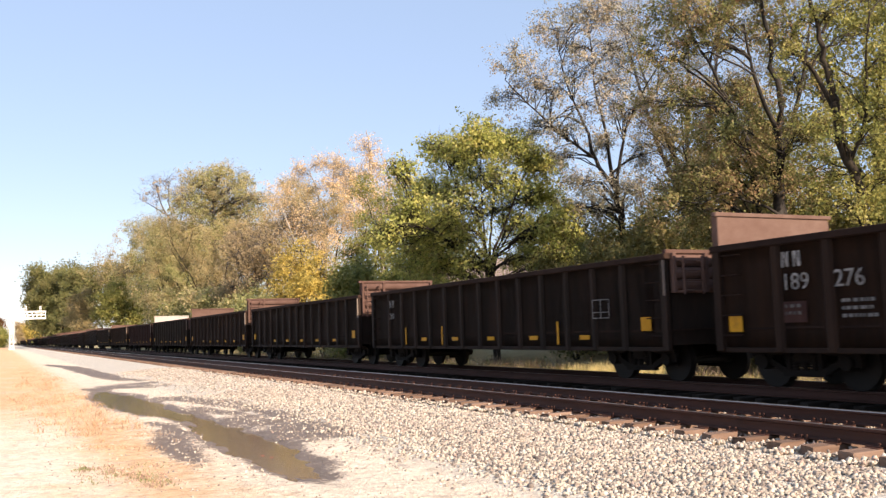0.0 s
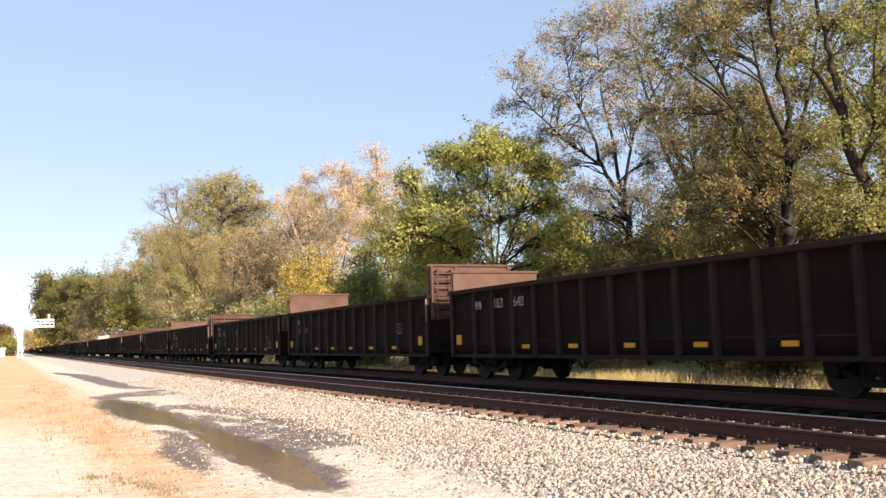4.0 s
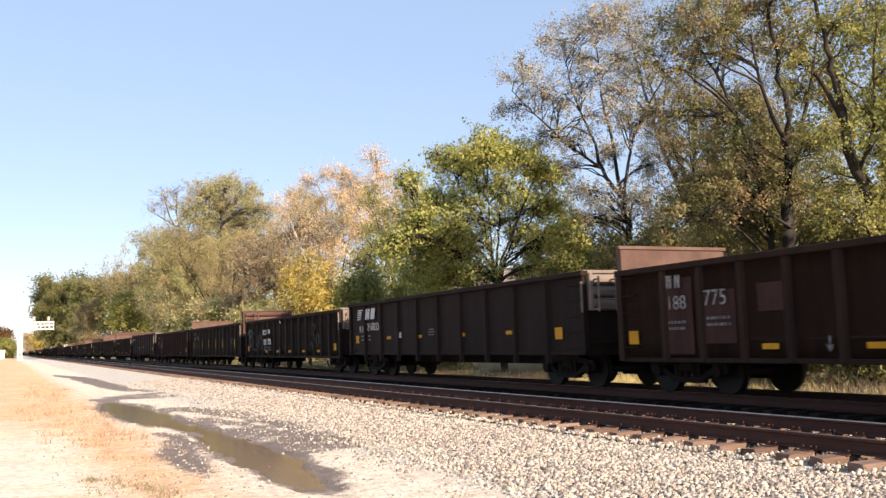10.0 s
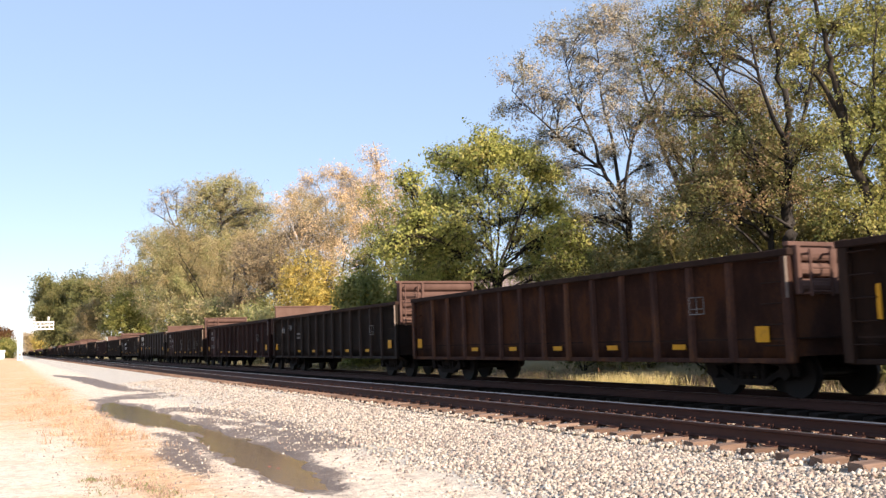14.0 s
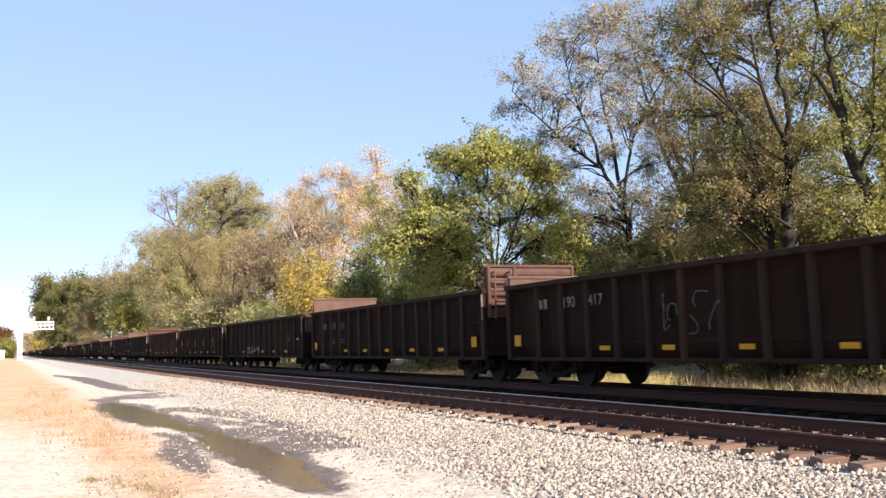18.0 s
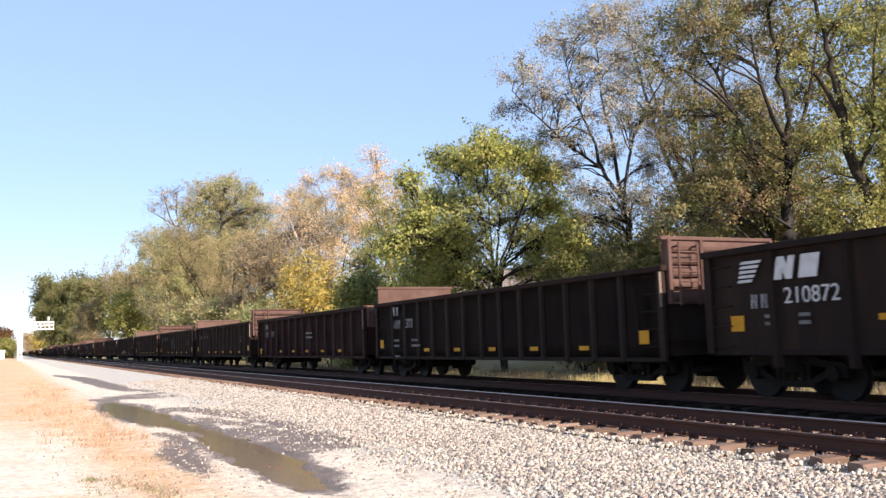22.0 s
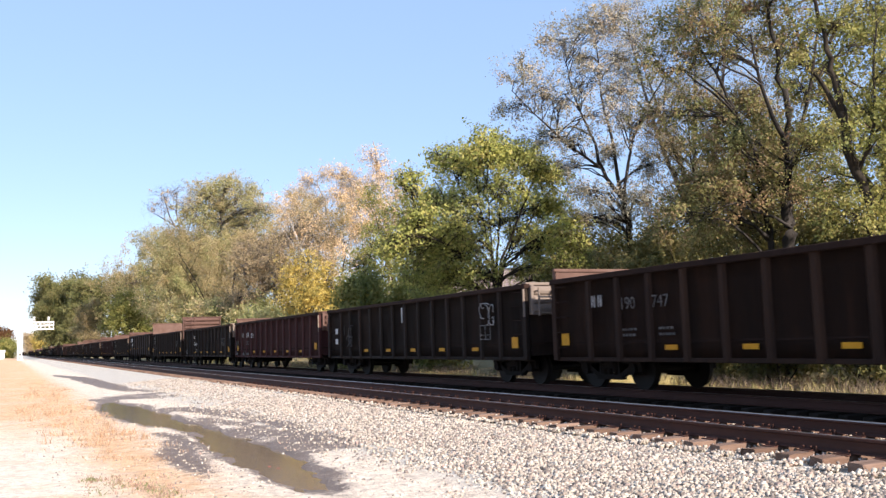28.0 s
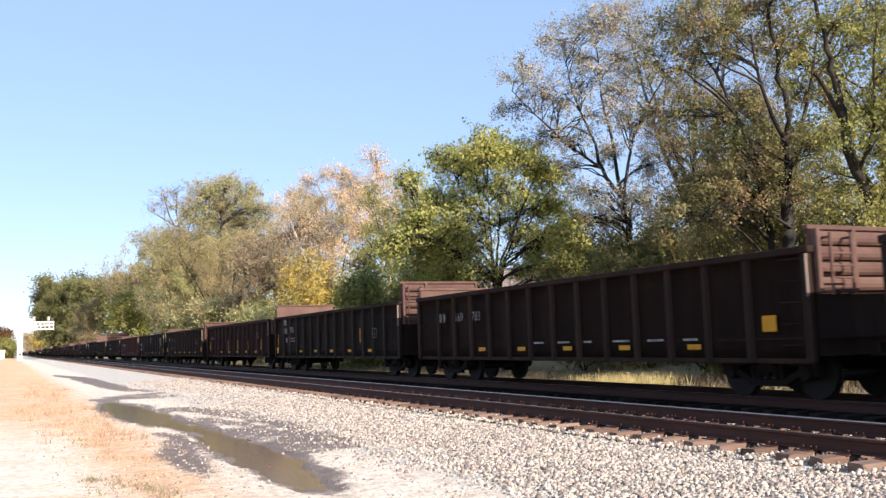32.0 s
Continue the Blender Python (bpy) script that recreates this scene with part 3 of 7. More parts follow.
def body_meshes(paint, rim, bellied):
    """Meshes that cars of one kind and paint share."""
    key = (paint.name, rim.name, bellied)
    if key in BODY:
        return BODY[key]
    o = {}
    n = 10 if bellied else 14
    top = TOP_Z + (0.12 if bellied else 0)
    sill = 0.80 if bellied else SILL_Z
    o["top"], o["sill"], o["n"] = top, sill, n
    o["side_panel"] = mesh_of("side_panel", boxes((-0.012, 0.012, -HALF_L, HALF_L, sill, top)), paint)
    if not bellied:
        # dents pressed into the plates between the ribs
        me = o["side_panel"]
        bm = bmesh.new()
        cols, rows_ = 62, 5
        rnd = random.Random(len(BODY) + 11)
        grid = []
        for i in range(cols + 1):
            col = []
            for j in range(rows_ + 1):
                y, z = -HALF_L + 2 * HALF_L * i / cols, sill + (top - sill) * j / rows_
                edge = math.sin(math.pi * j / rows_)
                cell = abs(math.sin(math.pi * (y + HALF_L - 1.5) / 1.08))
                col.append(bm.verts.new((0.045 * edge * cell * (0.5 + noise.noise((y * 0.8 + len(BODY) * 9, z * 1.2, 1))), y, z)))
            grid.append(col)
        for i in range(cols):
            for j in range(rows_):
                bm.faces.new((grid[i][j], grid[i][j + 1], grid[i + 1][j + 1], grid[i + 1][j]))
        bmesh.ops.solidify(bm, geom=bm.faces[:], thickness=0.012)
        for f in bm.faces:
            f.smooth = True
        o["side_panel"] = mesh_of("side_panel", bm, paint)
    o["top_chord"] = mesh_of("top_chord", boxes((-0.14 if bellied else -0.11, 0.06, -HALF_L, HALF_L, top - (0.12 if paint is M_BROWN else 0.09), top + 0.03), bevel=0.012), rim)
    o["side_sill"] = mesh_of("side_sill", boxes((-0.035, 0.05, -HALF_L + 0.1, HALF_L - 0.1, sill - 0.02, sill + 0.07), bevel=0.01), paint)
    bm = bmesh.new()
    w = 0.11 if bellied else 0.115
    low = sill - (0.22 if bellied else 0.0)
    deep = 0.10 if bellied else 0.065
    a = [(-0.012, -w), (-deep, -w * 0.5), (-deep, w * 0.5), (-0.012, w)]
    lo, hi = [bm.verts.new((x, y, low)) for x, y in a], [bm.verts.new((x, y, top - 0.06)) for x, y in a]
    for i in range(4):
        bm.faces.new((lo[i], lo[(i + 1) % 4], hi[(i + 1) % 4], hi[i]))
    bm.faces.new(lo), bm.faces.new(hi[::-1])
    bmesh.ops.recalc_face_normals(bm, faces=bm.faces)
    o["side_rib"] = mesh_of("side_rib", bm, paint)
    bm = bmesh.new()
    for y in rib_spots(bellied):
        box(bm, 0.012, 0.085, y - w, y + w, low, top - 0.06)
    o["far_ribs"] = mesh_of("far_side_ribs", bm, paint)
    o["floor"] = mesh_of("floor", boxes((-SIDE_X, SIDE_X, -HALF_L + 0.02, HALF_L - 0.02, DECK_Z - 0.03, DECK_Z)), M_RUSTDARK)
    if bellied:
        bm = bmesh.new()
        prism(bm, [(-7.6, 0.72), (-7.6, 1.04), (7.6, 1.04), (7.6, 0.72), (5.4, 0.66), (4.2, 0.5), (-4.2, 0.5), (-5.4, 0.66)], -0.22, 0.22)
    else:
        bm = bmesh.new()
        prism(bm, [(-7.9, 0.72), (-7.9, 1.04), (7.9, 1.04), (7.9, 0.72), (5.0, 0.66), (4.0, 0.58), (-4.0, 0.58), (-5.0, 0.66)], -0.2, 0.2)
    o["center_sill"] = mesh_of("center_sill", bm, M_TRUCK)
    o["cross_bearer"] = mesh_of("cross_bearer", boxes((-SIDE_X + 0.03, SIDE_X - 0.03, -0.06, 0.06, sill + 0.02, 1.03)), M_TRUCK)
    o["corner_post"] = mesh_of("corner_post", boxes((-0.09, 0.03, -0.09, 0.09, sill, top + 0.02), bevel=0.01), paint)
    BODY[key] = o
    return o


ENDS = {}


def end_meshes(outer, paint, top, high, ribbed):
    """One end wall: plate with pressed ribs, and the raised part above the sides where there is one."""
    key = (outer.name, paint.name, round(top, 2), round(high, 2), ribbed)
    if key not in ENDS:
        z1 = top + high
        w = SIDE_X - 0.02
        plate = mesh_of("end_plate", boxes((-w, w, -0.02, 0.02, 1.8, z1)), outer)
        # lower end plate in the dark side paint, standing in for shade between cars
        shaded_low = mesh_of("end_skirt", boxes((-w, w, -0.022, 0.018, SILL_Z + 0.1, 1.8)), paint)
        rim = mesh_of("end_rim", boxes((-w - 0.06, w + 0.06, -0.07, 0.05, z1 - 0.03, z1 + 0.05), bevel=0.012), outer)
        k = 2 + round((high + 0.2) / 0.3)
        bm = bmesh.new()
        curve = [(0.125 * math.cos(math.pi * i / 6), 0.02 + 0.12 * math.sin(math.pi * i / 6) ** 0.7) for i in range(7)]
        a = [bm.verts.new((-w + 0.05, -d, z)) for z, d in curve]
        b = [bm.verts.new((w - 0.05, -d, z)) for z, d in curve]
        for i in range(6):
            bm.faces.new((a[i], a[i + 1], b[i + 1], b[i]))
        bm.faces.new(a), bm.faces.new(b)
        bmesh.ops.recalc_face_normals(bm, faces=bm.faces)
        rib = mesh_of("end_rib", bm, outer)
        post = mesh_of("end_post", boxes((-0.045, 0.045, -0.175, -0.02, 1.8, z1 - 0.02), bevel=0.01), outer)
        ENDS[key] = (plate, shaded_low, rim, rib, post, [1.95 + (z1 - 2.12) * i / (k - 1) for i in range(k)])
    return ENDS[key]


def end_wall(car, lead, high, outer, paint, top, detail=True):
    """An end wall as a part of its own; +y is the leading end. Ribs are on the outside."""
    plate, shaded_low, rim, rib, post, zs = end_meshes(outer, paint, top, high, True)
    turn = 180 if lead else 0
    e = new("end_wall", plate)
    e.parent, e.matrix_basis = car, pose(0, (1 if lead else -1) * (HALF_L - 0.1), 0, 0, 0, turn)
    shared("end_skirt", shaded_low, e)
    shared("end_rim", rim, e)
    if not detail:
        return e
    for z in zs:
        shared("end_rib", rib, e, pose(0, 0, z))
    for x in (-1.38, -0.55, 1.38):
        shared("end_post", post, e, pose(x, 0, 0))
    if not lead:
        end_ladder(e, outer, top + high)
        bm = bmesh.new()
        rod(bm, (0.55, -0.02, 1.9), (0.55, -0.2, 1.9), 0.03, 8)
        for k in range(14):
            a0, a1 = math.tau * k / 14, math.tau * (k + 1) / 14
            rod(bm, (0.55 + 0.28 * math.cos(a0), -0.2, 1.9 + 0.28 * math.sin(a0)), (0.55 + 0.28 * math.cos(a1), -0.2, 1.9 + 0.28 * math.sin(a1)), 0.014, 5)
        for k in range(5):
            a0 = math.tau * k / 5
            rod(bm, (0.55, -0.2, 1.9), (0.55 + 0.28 * math.cos(a0), -0.2, 1.9 + 0.28 * math.sin(a0)), 0.012, 5)
        part("brake_wheel", bm, M_TRUCK, e)
    return e


LADDERS = {}


def end_ladder(e, material, z1):
    """Rungs and stiles that stand off the trailing end at its near corner."""
    key = (material.name, round(z1, 2))
    if key not in LADDERS:
        stile = mesh_of("stile", boxes((-0.02, 0.02, -0.33, -0.29, 1.76, z1 - 0.1), (-0.02, 0.02, -0.30, -0.02, z1 - 0.2, z1 - 0.16), (-0.02, 0.02, -0.30, -0.02, 1.8, 1.84), bevel=0.005), material)
        rung = mesh_of("rung", rod(bmesh.new(), (-0.24, -0.31, 0), (0.24, -0.31, 0), 0.017, 6), material)
        LADDERS[key] = (stile, rung)
    stile, rung = LADDERS[key]
    lad = new("end_ladder", stile)
    lad.parent, lad.matrix_basis = e, pose(-1.28, 0, 0)
    for k in range(int((z1 - 1.9) / 0.2)):
        shared("rung", rung, e, pose(-1.04, 0, 1.84 + 0.2 * k))
    shared("stile", stile, e, pose(-0.80, 0, 0))


TRAIN = []


def gondola(y0, label, paint, rim, outer, lead=0.0, trail=0.0, bellied=False, marks=(), detail=True, front=None):
    car = thing("gondola_car", label, "freight car", pose(TRACK_B, y0 - HALF_L, 0), group="gondola cars of the train")
    o = body_meshes(paint, rim, bellied)
    n, top = o["n"], o["top"]
    for s in (-1, 1):
        shared("side_panel", o["side_panel"], car, pose(s * SIDE_X, 0, 0, 0, 0, 0))
        shared("top_chord", o["top_chord"], car, pose(s * SIDE_X, 0, 0, 0, 0, 180 if s > 0 else 0))
        shared("side_sill", o["side_sill"], car, pose(s * SIDE_X, 0, 0, 0, 0, 180 if s > 0 else 0))
    shared("far_side_ribs", o["far_ribs"], car, pose(SIDE_X, 0, 0))
    if not detail:
        shared("near_side_ribs", o["far_ribs"], car, pose(-SIDE_X, 0, 0, 0, 0, 180))
    for i, y in enumerate(rib_spots(bellied) if detail else ()):
        if 0 < i < n:
            shared("side_rib", o["side_rib"], car, pose(-SIDE_X, y, 0))
        else:
            shared("corner_post", o["corner_post"], car, pose(-SIDE_X, y, 0))
    shared("floor", o["floor"], car)
    shared("center_sill", o["center_sill"], car)
    if detail:
        for y in (-3.6, -1.2, 1.2, 3.6):
            shared("cross_bearer", o["cross_bearer"], car, pose(0, y, 0))
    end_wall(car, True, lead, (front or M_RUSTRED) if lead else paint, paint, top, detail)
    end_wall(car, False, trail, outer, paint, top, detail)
    for s in (-1, 1):
        truck(car, s * 6.4, detail)
        shared("coupler", COUPLER, car, pose(0, s * HALF_L, 0, 0, 0, 0 if s > 0 else 180))
    if detail:
        rg = rungs(rim)
        for y in (-HALF_L + 0.45, HALF_L - 0.45):
            for k in range(5):
                shared("ladder_rung", rg, car, pose(-SIDE_X - 0.012, y, 0.95 + 0.36 * k))
        shared("ladder_stile", STILE, car, pose(-SIDE_X, -HALF_L + 0.05, 0))
    for mk in marks:
        mk(car, o)
    TRAIN.append((car, y0))
    return car


# marks on the near side; d is metres behind the leading end
def at(d, z, out=0.016):
    return Matrix.Translation((-SIDE_X - out, HALF_L - d, z))


def stripes(z, ds, upright=False, out=0.03):
    def put(car, o):
        for d in ds:
            shared("reflector", REFLECTOR_UP if upright else REFLECTOR, car, at(d, z, out))
    return put


def placards(*spots):
    def put(car, o):
        for d, z in spots:
            shared("placard", PLACARD, car, at(d, z, 0.03))
    return put


def words(d, z, h, txt, material=None, name="number_lettering"):
    def put(car, o):
        me = text_mesh(txt, h, material or M_WORN)
        ob = shared(name, me, car, at(d, z, 0.072) @ SIDEWAYS)
        tagged(ob, "stencilled car number")
    return put


def bars(d, z, rows, material=None, name="stencil_bars"):
    """Small stencilled lines that cannot be read: rows of (offset along, offset up, length, height)."""
    def put(car, o):
        bm = bmesh.new()
        for a, up, ln, ht in rows:
            box(bm, -0.004, 0, -a - ln, -a, up, up + ht)
        part(name, bm, material or M_FADED, car).matrix_basis = at(d, z, 0.072)
    return put


def initials(d, z, h, material=None):
    """The owner's mark as two plain blocks of slanting strokes."""
    def put(car, o):
        bm = bmesh.new()
        for k in range(2):
            y = -k * h * 0.95
            for a in (0, 0.42):
                prism(bm, [(y - a * h, 0), (y - a * h - 0.16 * h, 0), (y - a * h - 0.16 * h, h), (y - a * h, h)], -0.004, 0)
            prism(bm, [(y - 0.1 * h, h), (y - 0.26 * h, h), (y - 0.55 * h, 0), (y - 0.39 * h, 0)], -0.006, -0.002)
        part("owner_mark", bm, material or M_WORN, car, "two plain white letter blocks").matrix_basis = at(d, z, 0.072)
    return put


def emblem(d, z, h):
    """A slanted stack of bars and, behind it, two bold slanted blocks."""
    def put(car, o):
        bm = bmesh.new()
        for k in range(5):
            z0, sl = k * h / 5, k * h / 5 * 0.28
            w = 1.15 * h * (0.72 + 0.07 * k)
            prism(bm, [(-sl, z0), (-w - sl, z0), (-w - sl - 0.03, z0 + h * 0.12), (-sl - 0.03, z0 + h * 0.12)], -0.004, 0)
        for a, w, cut in ((2.1, 0.42, 0.0), (2.72, 0.36, 0.0), (3.4, 0.95, 0.0)):
            a, w = a * h, w * h
            prism(bm, [(-a, 0), (-a - w, 0), (-a - w - 0.22 * h, h * 0.95), (-a - 0.22 * h - cut * h, h * 0.95)], -0.004, 0)
        prism(bm, [(-2.35 * h, h * 0.95), (-2.7 * h, h * 0.95), (-3.1 * h, 0), (-2.75 * h, 0)], -0.006, -0.002)
        part("emblem", bm, M_WHITE, car, "plain white slanted emblem bars").matrix_basis = at(d, z, 0.072)
    return put


def frame_mark(d, z, w=0.42, h=0.34):
    """A stencilled square panel with small lines in it."""
    def put(car, o):
        t = 0.02
        bm = boxes((-0.004, 0, -w, 0, 0, t), (-0.004, 0, -w, 0, h - t, h), (-0.004, 0, -t, 0, t, h - t), (-0.004, 0, -w, -w + t, t, h - t), (-0.004, 0, -w * 0.52, -w * 0.48, t, h - t), (-0.004, 0, -w + t, -t, h * 0.30, h * 0.34))
        part("stencil_panel", bm, M_FADED, car).matrix_basis = at(d, z, 0.072)
    return put


def scrawl(d, z, w, h, seed, material=None):
    """Spray-painted loops and strokes."""
    def put(car, o):
        rnd = random.Random(seed)
        bm = bmesh.new()
        for k in range(7):
            y, zz = -rnd.uniform(0, w), rnd.uniform(0, h)
            a = rnd.uniform(0, 6.28)
            pts = []
            for i in range(9):
                pts.append((y, zz))
                a += rnd.uniform(-0.3, 1.0)
                y, zz = min(0, max(-w, y + 0.09 * math.cos(a))), min(h, max(0, zz + 0.11 * math.sin(a)))
            for (y0, z0), (y1, z1) in zip(pts, pts[1:]):
                rod(bm, (0, y0, z0), (0, y1, z1), 0.016, 4)
        part("graffiti", bm, material or M_FAINT, car, "pale spray-painted scrawl").matrix_basis = at(d, z, 0.072)
    return put

def patches(*spots):
    """Plates of older, lighter paint: (distance, height, length, height of the plate)."""
    def put(car, o):
        for d, z, ln, ht in spots:
            part("paint_patch", boxes((-0.004, 0, -ln, 0, 0, ht), bevel=0.0015), M_PATCH, car, "faded maroon paint patch").matrix_basis = at(d, z, 0.014)
    return put


def plates(*spots):
    """White painted panels with dark figures on them: (distance, height, length, tall, figures)."""
    def put(car, o):
        for d, z, ln, ht, txt in spots:
            part("number_panel", boxes((-0.004, 0, -ln, 0, 0, ht)), M_WHITE, car, "white painted panel").matrix_basis = at(d, z, 0.070)
            if txt:
                tagged(shared("number_lettering", text_mesh(txt, ht * 0.62, M_BLACK), car, at(d + ln * 0.12, z + ht * 0.16, 0.078) @ SIDEWAYS), "dark stencilled figures")
    return put


def arrow(d, z, h=0.26):
    """A small stencilled arrow that points down at the sill."""
    def put(car, o):
        bm = bmesh.new()
        prism(bm, [(0.02, h), (-0.02, h), (-0.02, 0.4 * h), (-0.09, 0.5 * h), (0, 0), (0.09, 0.5 * h), (0.02, 0.4 * h)], -0.004, 0)
        part("stencil_arrow", bm, M_FADED, car).matrix_basis = at(d, z, 0.070)
    return put


def fine_print(d, z, seed, lines=2, length=0.7, material=None):
    """Lines of small print that cannot be read, as short dashes."""
    def put(car, o):
        rnd = random.Random(seed)
        bm = bmesh.new()
        for k in range(lines):
            a = 0.0
            while a < length:
                w = rnd.uniform(0.03, 0.09)
                box(bm, -0.004, 0, -a - w, -a, -0.12 * k, -0.12 * k + 0.055)
                a += w + rnd.uniform(0.02, 0.06)
        part("fine_print", bm, material or M_FADED, car).matrix_basis = at(d, z, 0.072)
    return put


DARKS = [
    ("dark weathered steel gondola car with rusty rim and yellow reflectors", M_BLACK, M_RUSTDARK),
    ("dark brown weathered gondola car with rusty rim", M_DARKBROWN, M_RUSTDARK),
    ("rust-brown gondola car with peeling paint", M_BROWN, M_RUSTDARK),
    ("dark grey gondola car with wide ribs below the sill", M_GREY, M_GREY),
]


